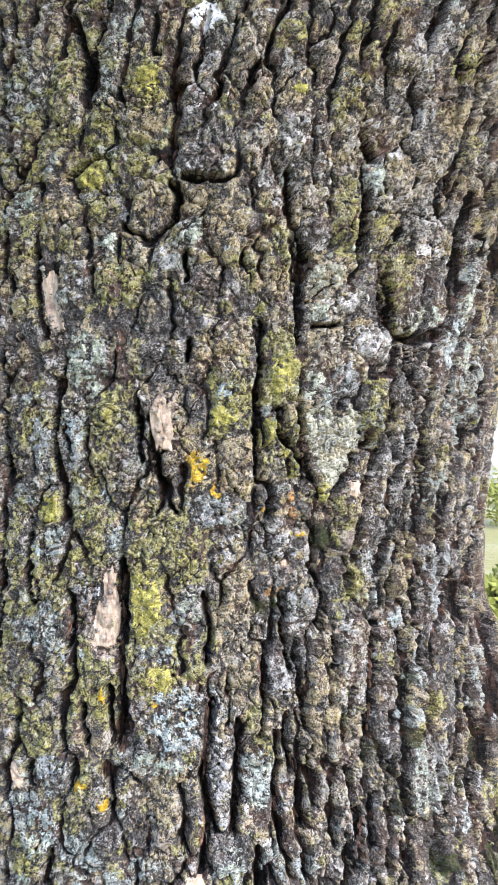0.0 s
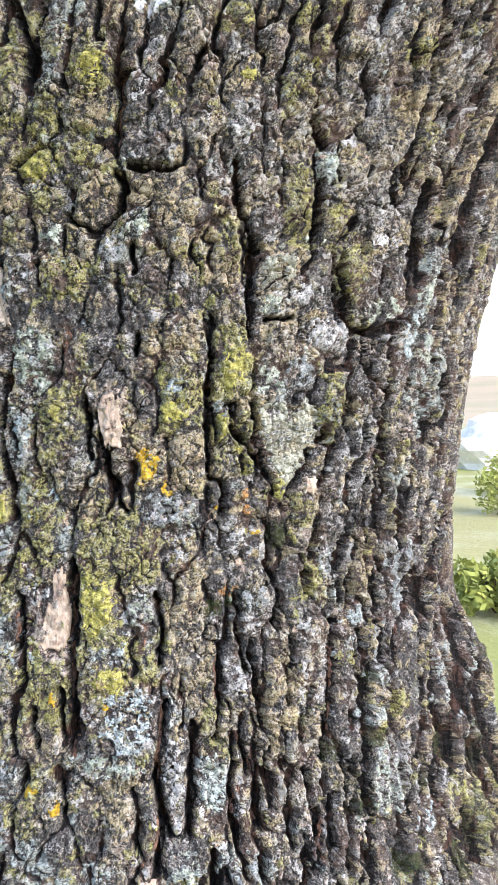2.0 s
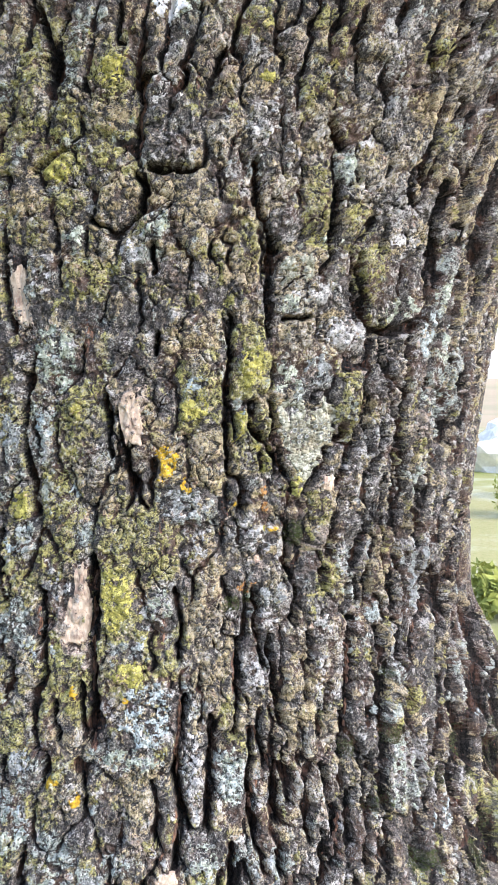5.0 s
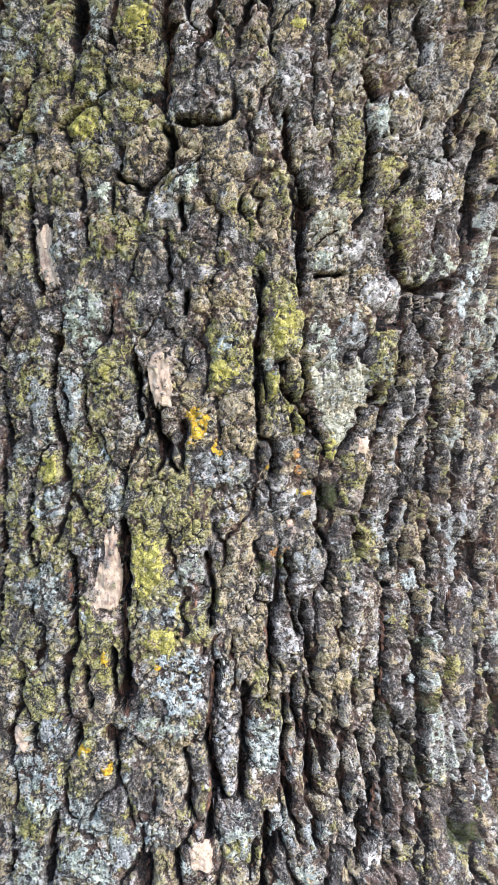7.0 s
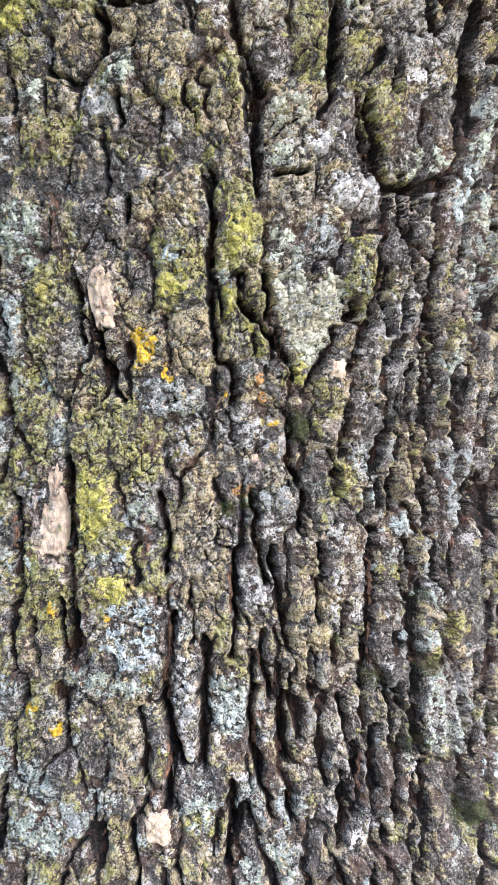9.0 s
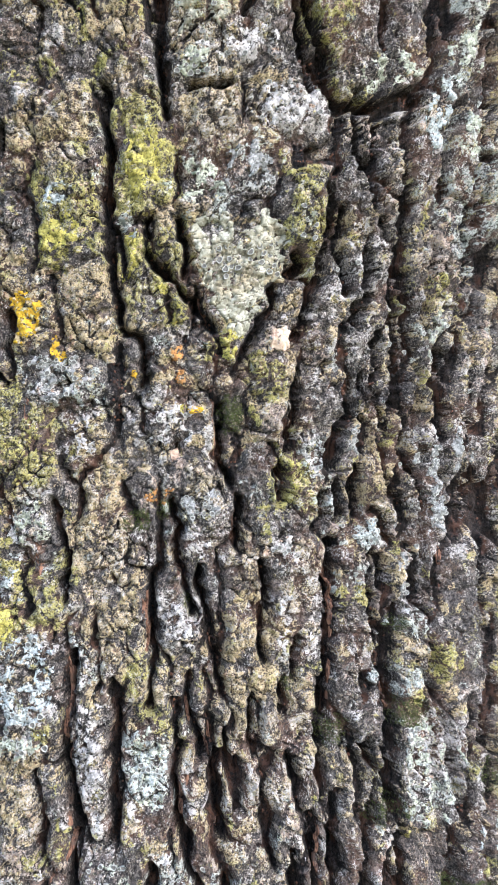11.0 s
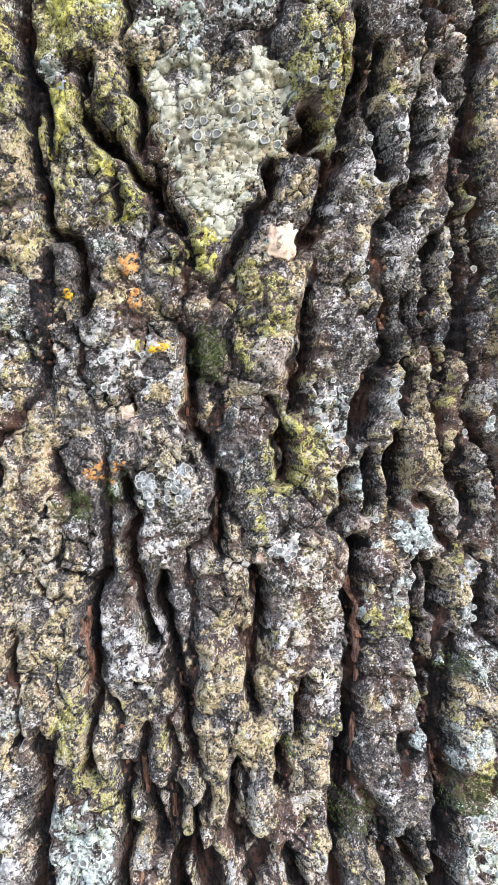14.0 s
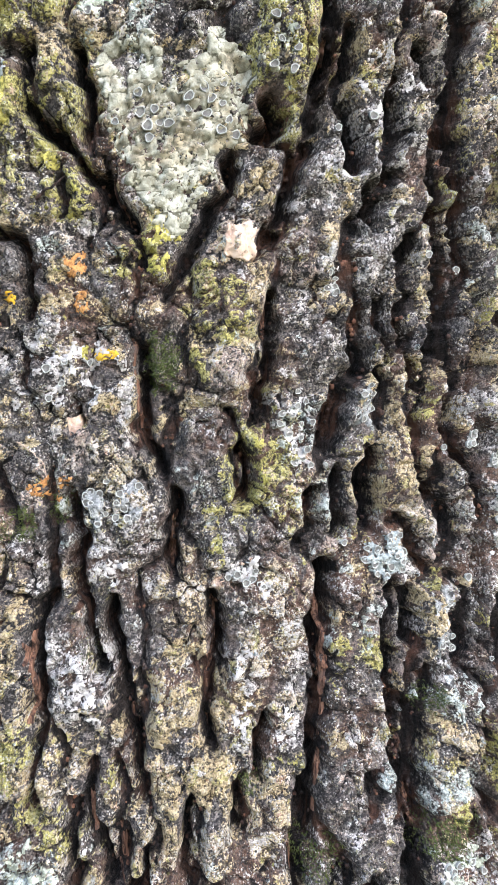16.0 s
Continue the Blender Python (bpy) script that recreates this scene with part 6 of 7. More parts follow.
LOOKS = {
    "mint": (leafy("mint_lichen", (0.19, 0.20, 0.145), (0.58, 0.585, 0.46), (0.05, 0.048, 0.038)), "pale mint-green leafy lichen with small cups on the bark"),
    "cream": (leafy("cream_lichen", (0.22, 0.208, 0.145), (0.50, 0.482, 0.385), (0.09, 0.082, 0.052), heart=(0.36, 0.300, 0.190)), "broad heart-shaped cream-green leafy lichen with ring cups"),
    "white": (leafy("white_lichen", (0.27, 0.248, 0.222), (0.63, 0.590, 0.545), (0.05, 0.042, 0.036)), "chalk-white crusty lichen on grey-brown bark"),
    "blue": (leafy("blue_grey_lichen", (0.20, 0.215, 0.200), (0.55, 0.580, 0.545), (0.05, 0.048, 0.043)), "pale blue-grey leafy lichen on the bark"),
    "grey": (leafy("grey_lichen", (0.13, 0.13, 0.12), (0.44, 0.43, 0.40), (0.05, 0.047, 0.042)), "grey lichen crowded with tiny ring-shaped cups"),
    "gold": (leafy("golden_lichen", (0.36, 0.21, 0.015), (0.74, 0.50, 0.035), (0.13, 0.09, 0.03)), "bright golden-orange crusty lichen on the bark"),
    "rust": (leafy("rust_lichen", (0.22, 0.10, 0.03), (0.52, 0.27, 0.09), (0.07, 0.045, 0.03)), "rust-orange lumpy growth beside a furrow"),
    "yellow": (leafy("yellow_green_lichen", (0.18, 0.160, 0.036), (0.54, 0.470, 0.12), (0.07, 0.060, 0.026)), "yellow-green crusty lichen cracked into small islands"),
    "chalk": (simple("bare_white_bark", (0.46, 0.43, 0.41), (0.68, 0.65, 0.63), 120), "smooth white bare patch on the bark"),
}
CUP = simple("cup_rim", (0.18, 0.18, 0.155), (0.42, 0.42, 0.37), 500)
DISC = simple("cup_disc", (0.05, 0.047, 0.042), (0.15, 0.14, 0.12), 500)
grow_rng = np.random.RandomState(21)


def rings(s, z, r, rise, steps):
    """Little round walls or dishes: steps are (share of the radius, share of the height)."""
    n, k = len(s), 14
    a = np.linspace(0, 2 * np.pi, k + 1)[:-1]
    ground = bark_at(s, z)[:, None]
    squash = 0.86 + 0.14 * np.sin(s * 70000)[:, None]
    twist = 3.1 * np.sin(z * 50000)[:, None]
    rows = []
    for share, high in steps:
        wob = 1 + 0.10 * np.sin(3 * a + s[:, None] * 30000) + 0.06 * np.sin(5 * a + z[:, None] * 40000)
        u0, v0 = r[:, None] * share * wob * np.cos(a), r[:, None] * share * wob * squash * np.sin(a)
        u, v = s[:, None] + u0 * np.cos(twist) - v0 * np.sin(twist), z[:, None] + u0 * np.sin(twist) + v0 * np.cos(twist)
        rows.append(skin(u, v, ground + rise[:, None] + high * r[:, None] + 0 * u))
    p = np.stack(rows, 1)
    m = len(steps)
    base = (np.arange(n) * m * k)[:, None]
    quads = []
    for row in range(m - 1):
        i, j = row * k + np.arange(k), row * k + (np.arange(k) + 1) % k
        quads.append(np.stack([i, j, j + k, i + k], -1))
    quads = np.concatenate(quads)
    return p.reshape(-1, 3), (base[..., None] + quads[None]).reshape(-1, 4)


def lichen(s, z, w, h, look_name, cups=0, taper=0.0):
    """One patch of lichen in millimetres; taper narrows it towards its foot."""
    s, z, w, h = s / 1000, z / 1000, w / 2000, h / 2000
    material, words = LOOKS[look_name]
    chalk, fine = look_name == "chalk", look_name in ("gold", "rust", "yellow")
    step = 0.00045
    v, u = np.meshgrid(np.arange(-1.25 * h, 1.25 * h, step), np.arange(-1.25 * w, 1.25 * w, step), indexing="ij")
    ps, pz = s + u, z + v
    u, v = u / w, v / h
    wide = 1 - taper * np.clip((0.35 - v) / 1.4, 0, 1)
    reach = np.maximum(np.abs(u) / wide, np.abs(v)) if taper else np.hypot(u, v)
    size = 0.0011 if fine else 0.0017
    sway = 0.0016 * rough_noise(ps, pz, 0.0032, 4, 61, 0.65)
    mark, gap = islands(ps + sway, pz + 0.0016 * rough_noise(ps, pz, 0.0032, 4, 67, 0.65), size, 5)
    if taper:
        mark_r, gap_r = islands(ps + sway, pz, 0.0042, 8)
        mark, gap = islands(ps + 1.3 * sway, pz, 0.0026, 5)
        outer = reach + 0.5 * rough_noise(ps, pz, 0.009, 3, 37) > 0.62
        mark, gap = np.where(outer, mark_r, mark), np.where(outer, gap_r, gap)
    # the rim follows whole lobes, so that it is scalloped
    inside = 0.98 - reach - 0.5 * rough_noise(ps, pz, 0.3 * min(w, h) + 0.002, 3, 33) - 0.16 * (mark - 0.5)
    if taper:
        inside = np.minimum(inside, 1.3 * (rough_noise(ps, pz, 0.010, 4, 57, 0.6) + 0.40))
    if not (taper or chalk):
        inside = np.minimum(inside, 1.4 * (rough_noise(ps, pz, 0.0065, 4, 55, 0.6) + (0.28 if fine else 0.12 if cups else 0.05)))
    if not chalk:
        i, j = np.clip(((pz - Z0) / STEP).astype(int), 0, nz - 1), np.clip(((ps - S0) / STEP).astype(int), 0, ns - 1)
        inside = np.minimum(inside, 300 * (EDGE[i, j] + (0.0016 if taper else -0.0002)))
        inside = np.minimum(inside, 0.8 * ((2.6 if taper or fine else 1.5) - SLOPE[i, j]))
    e = 0.0009
    ground = 0.25 * (bark_at(ps + e, pz) + bark_at(ps - e, pz) + bark_at(ps, pz + e) + bark_at(ps, pz - e))
    thick = 0.0011 if taper else 0.0004 if chalk else 0.0007 if fine or look_name == "white" else 0.0010
    on, dome = ease(inside, 0.0, 0.10), np.ones_like(u) if chalk else ease(gap, 0.0, 0.32)
    high = ground - 0.0008 * (1 - on) + on * thick * (0.25 + 0.75 * dome) + 0.6 * thick * (mark - 0.5) * on + 0.7 * thick * on * rough_noise(ps, pz, 0.007, 3, 73) + 0.0003 * rough_noise(ps, pz, 0.0016, 2, 71)
    stay = inside > -0.04
    cell = stay[:-1, :-1] & stay[:-1, 1:] & stay[1:, 1:] & stay[1:, :-1]
    if cell.sum() < 6:
        return
    at = np.arange(u.size).reshape(u.shape)
    quads = np.stack([at[:-1, :-1], at[:-1, 1:], at[1:, 1:], at[1:, :-1]], -1)[cell]
    used, index = np.unique(quads, return_inverse=True)
    aged = ease(inside, 0.16, 0.42) * ease(v, -0.55, -0.1) if taper else 0 * mark
    lobe = np.stack([on * dome, mark, aged, 1 + 0 * mark], -1).reshape(-1, 4)
    ob = new(look_name + "_lichen" if not chalk else "bare_white_patch")
    mesh_object("thallus" if not chalk else "bare_bark", skin(ps, pz, high).reshape(-1, 3)[used], index.reshape(-1, 4), material, ob, [("lobe", lobe[used])])
    tagged(ob, words, "lichen" if not chalk else "bark", "lichens on the bark" if not chalk else "")
    if cups:
        rows_in, columns_in = np.nonzero((inside > 0.3) & (v > 0.0) & (v < 0.6) if taper else inside > 0.08)
        if not len(rows_in):
            return
        cs_, cz_ = [], []
        for pick in grow_rng.randint(0, len(rows_in), cups * 4):
            x, y = ps[rows_in[pick], columns_in[pick]], pz[rows_in[pick], columns_in[pick]]
            if len(cs_) < cups and all(math.hypot(x - i, y - j) > 0.0023 for i, j in zip(cs_, cz_)):
                cs_.append(x), cz_.append(y)
        cs_, cz_ = np.array(cs_), np.array(cz_)
        r = grow_rng.uniform(0.0007, 0.0013, len(cs_)) * (1.2 if taper else 1.0)
        lift = np.full(len(cs_), 0.0012 if taper else 0.0008)
        for k in range(len(cs_)):
            at = slice(k, k + 1)
            p, f = rings(cs_[at], cz_[at], r[at], lift[at], ((0.9, -0.6), (1.0, 0.12), (0.94, 0.26), (0.82, 0.24), (0.72, 0.0)))
            cup = mesh_object("cup", p, f, CUP, ob)
            p, f = rings(cs_[at], cz_[at], r[at], lift[at], ((0.78, 0.06), (0.4, -0.02), (0.02, -0.03)))
            mesh_object("disc", p, f, DISC, cup, label="brown-grey disc inside the cup")


lichen(86.7, 1201.3, 6.3, 7.3, "rust", 0)
lichen(89.0, 1191.3, 4.3, 7.3, "rust", 0)
lichen(72.3, 1193.8, 6.1, 6.6, "gold", 0)
lichen(109.0, 1203.2, 12.4, 13.0, "yellow", 0)
lichen(82.9, 1228.0, 8.5, 8.1, "yellow", 0)
lichen(85.1, 1216.6, 10.0, 9.6, "yellow", 0)
lichen(132.2, 1148.6, 9.0, 22.2, "yellow", 0)
lichen(86.8, 1170.0, 16.1, 13.0, "white", 0)
lichen(174.2, 1193.3, 8.4, 5.9, "white", 0)
lichen(111.5, 1229.8, 43.0, 46.0, "cream", 22, 0.85)
lichen(146.6, 1156.7, 12.4, 20.1, "white", 18)
lichen(89.7, 1174.2, 21.8, 15.8, "white", 0)
lichen(68.8, 1169.3, 4.6, 8.8, "white", 0)
lichen(158.1, 1140.9, 12.8, 27.2, "grey", 34)
lichen(161.4, 1161.8, 14.6, 13.6, "grey", 14)
lichen(171.5, 1121.0, 18.8, 15.5, "blue", 22)
lichen(196.9, 1202.6, 15.7, 25.5, "mint", 40)
lichen(197.2, 1098.0, 12.5, 28.5, "white", 40)
lichen(95.3, 1140.6, 22.0, 11.7, "grey", 20)
lichen(97.0, 1122.5, 5.3, 8.3, "white", 0)
lichen(174.5, 1192.5, 10.1, 6.5, "white", 0)
lichen(81.2, 1144.7, 12.6, 7.6, "rust", 0)
lichen(95.7, 1178.2, 4.9, 4.3, "gold", 0)
lichen(76.2, 1248.2, 8.1, 5.1, "blue", 0)
lichen(83.6, 1043.8, 11.4, 14.8, "white", 0)
lichen(133.7, 1116.4, 9.3, 9.1, "white", 10)
lichen(200.0, 1153.2, 17.5, 17.4, "white", 12)
lichen(153.4, 1194.5, 6.1, 7.2, "white", 7)
lichen(135.3, 1249.8, 8.0, 15.2, "mint", 10)
lichen(166.8, 1230.7, 10.8, 16.5, "white", 0)
lichen(157.0, 1235.7, 13.3, 14.8, "white", 0)
lichen(156.9, 1222.2, 19.5, 5.5, "white", 0)
lichen(90.0, 1096.8, 16.1, 10.3, "white", 0)
lichen(27.7, 1218.1, 15.8, 20.6, "gold", 0)
lichen(41.4, 1206.3, 7.4, 13.2, "gold", 0)
lichen(38.5, 1194.2, 27.5, 19.0, "grey", 20)
lichen(-30.7, 1037.0, 11.0, 6.2, "gold", 0)
lichen(-16.2, 1027.9, 6.9, 9.9, "gold", 0)
lichen(-17.2, 1087.4, 5.8, 9.4, "gold", 0)
lichen(12.3, 1083.6, 5.5, 4.3, "gold", 0)
lichen(50.8, 1434.0, 11.6, 6.7, "yellow", 0)
lichen(24.4, 1073.3, 30.2, 40.2, "blue", 22)
lichen(13.3, 1050.6, 34.9, 13.5, "mint", 30)
lichen(188.7, 1017.9, 36.4, 46.1, "mint", 60)
lichen(67.3, 1250.8, 14.5, 8.8, "blue", 0)
lichen(41.7, 1263.7, 15.0, 9.3, "blue", 0)
lichen(69.9, 1031.7, 19.2, 18.7, "blue", 0)
lichen(-60.4, 1235.9, 23.0, 35.4, "grey", 40)
lichen(-25.5, 977.1, 27.8, 25.3, "mint", 40)
lichen(106.4, 1391.4, 14.6, 22.5, "mint", 0)
lichen(-52.1, 1321.7, 11.4, 18.1, "white", 0)
lichen(-89.6, 1374.0, 22.7, 12.6, "mint", 0)
lichen(-44.3, 1285.2, 20.5, 19.0, "mint", 0)
lichen(-46.1, 1239.0, 11.6, 22.3, "blue", 6)
lichen(-63.4, 1167.9, 14.7, 11.7, "blue", 0)
lichen(21.1, 1117.0, 9.3, 18.9, "blue", 0)
lichen(-53.9, 1006.1, 20.3, 27.9, "mint", 14)
lichen(90.2, 981.1, 19.9, 21.5, "grey", 22)
lichen(30.1, 1135.8, 17.5, 15.8, "mint", 6)
lichen(54.2, 989.1, 18.1, 21.1, "mint", 26)
lichen(-62.6, 971.0, 20.5, 24.5, "mint", 14)
lichen(49.9, 1013.7, 10.4, 18.4, "white", 0)
lichen(47.9, 1039.2, 6.1, 24.7, "white", 0)
lichen(54.4, 1404.2, 13.1, 14.3, "white", 0)
lichen(-28.2, 1144.6, 14.7, 12.8, "white", 0)
lichen(-36.6, 1111.1, 14.8, 12.7, "blue", 8)
lichen(8.4, 1349.6, 13.9, 15.2, "mint", 0)
lichen(-54.7, 1193.9, 18.0, 16.2, "yellow", 0)
lichen(71.6, 1274.4, 15.2, 26.3, "yellow", 0)
lichen(4.9, 1140.7, 20.8, 34.8, "yellow", 0)
lichen(-27.9, 1436.2, 17.2, 17.1, "yellow", 0)
lichen(-51.2, 1385.3, 18.3, 14.6, "yellow", 0)
lichen(64.6, 1239.8, 15.8, 17.7, "yellow", 0)
lichen(13.7, 1098.7, 18.4, 15.6, "yellow", 0)
lichen(41.7, 1249.2, 18.1, 13.7, "yellow", 0)
lichen(-24.9, 1246.7, 7.1, 15.8, "yellow", 0)
lichen(89.0, 1310.2, 18.2, 11.2, "mint", 14)
lichen(164.5, 1241.3, 21.5, 20.6, "white", 0)
lichen(196.2, 1205.7, 29.5, 25.2, "mint", 12)
lichen(130.5, 1294.0, 23.1, 12.9, "white", 0)
lichen(73.8, 998.7, 12.6, 9.2, "white", 0)
lichen(128.0, 988.6, 14.7, 18.7, "white", 0)
lichen(110.1, 1024.4, 7.1, 25.3, "white", 0)
lichen(138.5, 967.7, 29.8, 7.4, "white", 0)
lichen(223.5, 978.8, 32.2, 19.3, "blue", 0)
lichen(-5.9, 1470.3, 17.1, 18.1, "chalk", 0)
lichen(295.3, 1035.5, 56.3, 27.9, "blue", 0)
lichen(237.0, 994.8, 30.3, 16.7, "white", 0)
lichen(198.1, 1302.3, 34.2, 43.9, "blue", 0)
lichen(219.3, 1138.3, 35.6, 51.6, "grey", 10)
lichen(195.7, 1147.5, 19.4, 12.2, "white", 4)
lichen(124.4, 1297.4, 28.8, 19.7, "white", 0)
lichen(165.1, 1234.5, 25.1, 19.9, "white", 0)
lichen(205.4, 1203.3, 23.3, 17.2, "mint", 12)
lichen(61.9, 1029.5, 11.6, 23.3, "white", 0)
lichen(45.4, 1038.6, 9.9, 23.4, "white", 0)
lichen(49.3, 1045.0, 12.0, 55.7, "white", 0)
lichen(73.6, 1033.5, 22.4, 28.0, "blue", 8)
lichen(115.3, 1017.9, 14.8, 33.7, "white", 0)
lichen(50.8, 988.9, 21.4, 27.2, "mint", 24)
lichen(81.0, 986.7, 16.7, 22.0, "grey", 18)
lichen(82.7, 957.7, 26.9, 21.4, "mint", 26)
lichen(30.0, 997.9, 11.9, 16.4, "white", 0)
lichen(133.0, 963.8, 29.7, 13.5, "white", 0)
lichen(-39.6, 1274.9, 20.0, 28.4, "mint", 6)
lichen(-42.8, 1226.3, 13.6, 17.3, "white", 0)
lichen(42.3, 1194.7, 22.4, 14.1, "white", 6)
lichen(87.2, 1173.1, 26.5, 14.4, "white", 6)
lichen(103.7, 1317.2, 30.8, 13.3, "white", 6)
lichen(131.6, 1297.4, 24.9, 16.5, "white", 0)
lichen(6.8, 1351.7, 16.4, 16.0, "mint", 0)
lichen(-38.0, 1344.5, 16.0, 17.2, "mint", 0)
lichen(-1.9, 1339.3, 17.5, 19.2, "white", 3)
lichen(-54.0, 1327.8, 10.1, 16.5, "white", 0)
lichen(105.8, 1385.5, 14.9, 19.8, "blue", 3)
lichen(107.6, 1350.4, 14.0, 13.3, "mint", 0)
lichen(87.6, 1331.1, 26.6, 25.4, "cream", 4)
lichen(-43.1, 1287.8, 22.0, 19.2, "mint", 0)
lichen(-37.9, 1268.6, 19.9, 21.1, "mint", 2)
lichen(-45.0, 1234.9, 10.9, 19.3, "blue", 4)
lichen(63.8, 1249.7, 14.9, 8.4, "blue", 0)
lichen(-39.2, 1202.7, 16.8, 14.9, "cream", 0)
lichen(-60.3, 1229.8, 14.3, 19.5, "grey", 8)
lichen(-21.1, 1204.6, 8.1, 12.9, "blue", 0)
lichen(124.3, 1295.3, 34.1, 18.6, "white", 4)
lichen(91.7, 1267.2, 20.8, 16.4, "mint", 5)
lichen(25.5, 1135.8, 15.7, 16.0, "white", 0)
lichen(21.3, 1116.7, 9.4, 19.1, "white", 0)
lichen(185.0, 1102.9, 21.8, 43.0, "grey", 0)
lichen(71.5, 1036.1, 22.4, 34.4, "mint", 4)
lichen(-47.7, 1044.0, 20.1, 18.7, "grey", 8)
lichen(-50.0, 1011.1, 15.3, 21.5, "blue", 6)
lichen(170.0, 1310.1, 29.5, 20.7, "mint", 0)
lichen(-44.1, 1403.2, 8.0, 9.1, "white", 0)
lichen(3.7, 1424.1, 16.9, 17.7, "white", 0)
lichen(52.5, 1172.0, 14.2, 19.4, "white", 0)
lichen(111.2, 1403.7, 20.3, 15.2, "white", 0)
lichen(112.6, 1271.5, 22.3, 20.0, "grey", 8)
lichen(81.7, 1205.7, 8.3, 6.6, "white", 0)
lichen(158.1, 1234.4, 15.1, 12.3, "white", 2)
lichen(173.0, 1232.6, 7.7, 14.1, "white", 0)
lichen(93.8, 1178.5, 4.5, 3.8, "gold", 0)
lichen(90.1, 1179.4, 3.3, 4.5, "yellow", 0)
lichen(100.6, 1160.1, 5.4, 4.5, "blue", 0)
lichen(92.8, 1140.0, 13.6, 12.2, "grey", 10)
lichen(99.3, 1122.0, 5.1, 6.7, "white", 0)
lichen(131.3, 1119.9, 12.3, 9.3, "white", 5)
lichen(130.0, 1111.1, 13.0, 3.4, "white", 0)
lichen(197.8, 1149.4, 16.0, 9.9, "white", 3)
lichen(208.1, 1134.3, 17.1, 32.3, "grey", 12)
lichen(86.2, 1092.6, 12.9, 13.9, "white", 0)
lichen(90.5, 1085.5, 7.6, 5.5, "white", 0)
lichen(95.9, 1045.5, 11.1, 12.1, "mint", 0)
lichen(77.4, 1036.2, 18.2, 8.4, "blue", 8)
lichen(128.0, 1099.2, 7.0, 12.4, "white", 0)
lichen(130.3, 1081.1, 9.1, 9.3, "white", 0)
lichen(168.5, 1075.9, 7.5, 8.7, "white", 0)
lichen(175.7, 1032.7, 13.7, 12.5, "white", 2)
lichen(109.9, 1033.2, 8.8, 4.5, "white", 0)
lichen(175.9, 1193.0, 9.7, 4.6, "white", 0)
lichen(153.3, 1194.9, 4.8, 6.1, "grey", 4)
lichen(138.7, 1079.4, 8.7, 10.9, "white", 0)
lichen(71.0, 1169.9, 6.2, 9.1, "white", 0)
lichen(50.7, 1027.5, 11.7, 31.1, "white", 0)
lichen(204.6, 1325.5, 32.2, 26.3, "mint", 0)
lichen(214.6, 1290.4, 31.2, 22.3, "mint", 0)
lichen(214.7, 1142.5, 37.2, 39.3, "grey", 8)
lichen(189.5, 1098.0, 15.4, 20.3, "white", 4)
lichen(172.8, 1031.7, 16.8, 16.5, "white", 0)
lichen(90.9, 962.0, 12.4, 9.9, "blue", 6)
lichen(-8.4, 977.6, 30.2, 20.7, "grey", 10)
lichen(158.1, 1352.9, 27.0, 19.5, "white", 0)
lichen(49.2, 1069.6, 8.8, 23.8, "white", 0)
lichen(29.7, 1138.0, 15.0, 21.3, "mint", 0)



def chip_material():
    n = Nodes("bare_inner_bark", 0.8, 0.25)
    fibre, mid, fine = n.noise(600, 4, 0.6, (1.0, 1.0, 0.25)), n.noise(150, 5), n.noise(900, 4, 0.7)
    colour = n.mix(n.step(fibre, 0.3, 0.7), (0.40, 0.285, 0.190), (0.56, 0.430, 0.310))
    colour = n.mix(n.step(mid, 0.50, 0.66, 0, 0.75), colour, (0.24, 0.15, 0.11))
    colour = n.mix(n.step(fine, 0.60, 0.68, 0, 0.7), colour, (0.66, 0.60, 0.53))
    colour = n.mix(n.step(fine, 0.40, 0.34, 0, 0.8), colour, (0.12, 0.085, 0.07))
    return n.done(colour, n.bump(mid, 0.8, 0.002, n.bump(fine, 0.8, 0.0006)))


CHIP = chip_material()


def chip(s, z, w, h, lean):
    """A bare flake of wood where a plate has broken off, with a ragged bevelled edge."""
    s, z, w, h = s / 1000, z / 1000, w / 2000, h / 2000
    k, ca, sa = 72, math.cos(radians(lean)), math.sin(radians(lean))
    a = np.linspace(0, 2 * np.pi, k + 1)[:-1]
    edge = 1 + 0.22 * np.interp(a, np.linspace(0, 2 * np.pi, 15), np.append(grow_rng.uniform(-1, 0.6, 14), 0)) + 0.07 * grow_rng.uniform(-1, 1, k)
    rows = []
    level = np.percentile(bark_at(s + w * grow_rng.uniform(-1, 1, 200), z + h * grow_rng.uniform(-1, 1, 200)), 62)
    shares = (1.08, 1.02, 0.98, 0.92, 0.84, 0.74, 0.62, 0.5, 0.38, 0.26, 0.14, 0.01)
    for share in shares:
        x = share * edge * w * np.sign(np.cos(a)) * np.abs(np.cos(a)) ** 0.45
        y = share * edge * h * np.sign(np.sin(a)) * np.abs(np.sin(a)) ** 0.5
        u, v = s + x * ca - y * sa, z + x * sa + y * ca
        near_by = np.clip(bark_at(u, v), level - 0.002, level + 0.0012)
        rows.append(skin(u, v, 0.5 * level + 0.5 * near_by + 0.0005 - 0.003 * (share > 1.0) - 0.0012 * (share > 1.05) + 0.0007 * rough_noise(u, v * 0.5, 0.004, 3, 3)))
    p = np.stack(rows, 0)
    i, j = np.arange(k), (np.arange(k) + 1) % k
    f = np.concatenate([np.stack([r * k + i, r * k + j, (r + 1) * k + j, (r + 1) * k + i], -1) for r in range(len(rows) - 1)])
    mesh_object("bare_wood_chip", p.reshape(-1, 3), f, CHIP, trunk, label="bare pinkish-tan inner bark where a plate broke off")


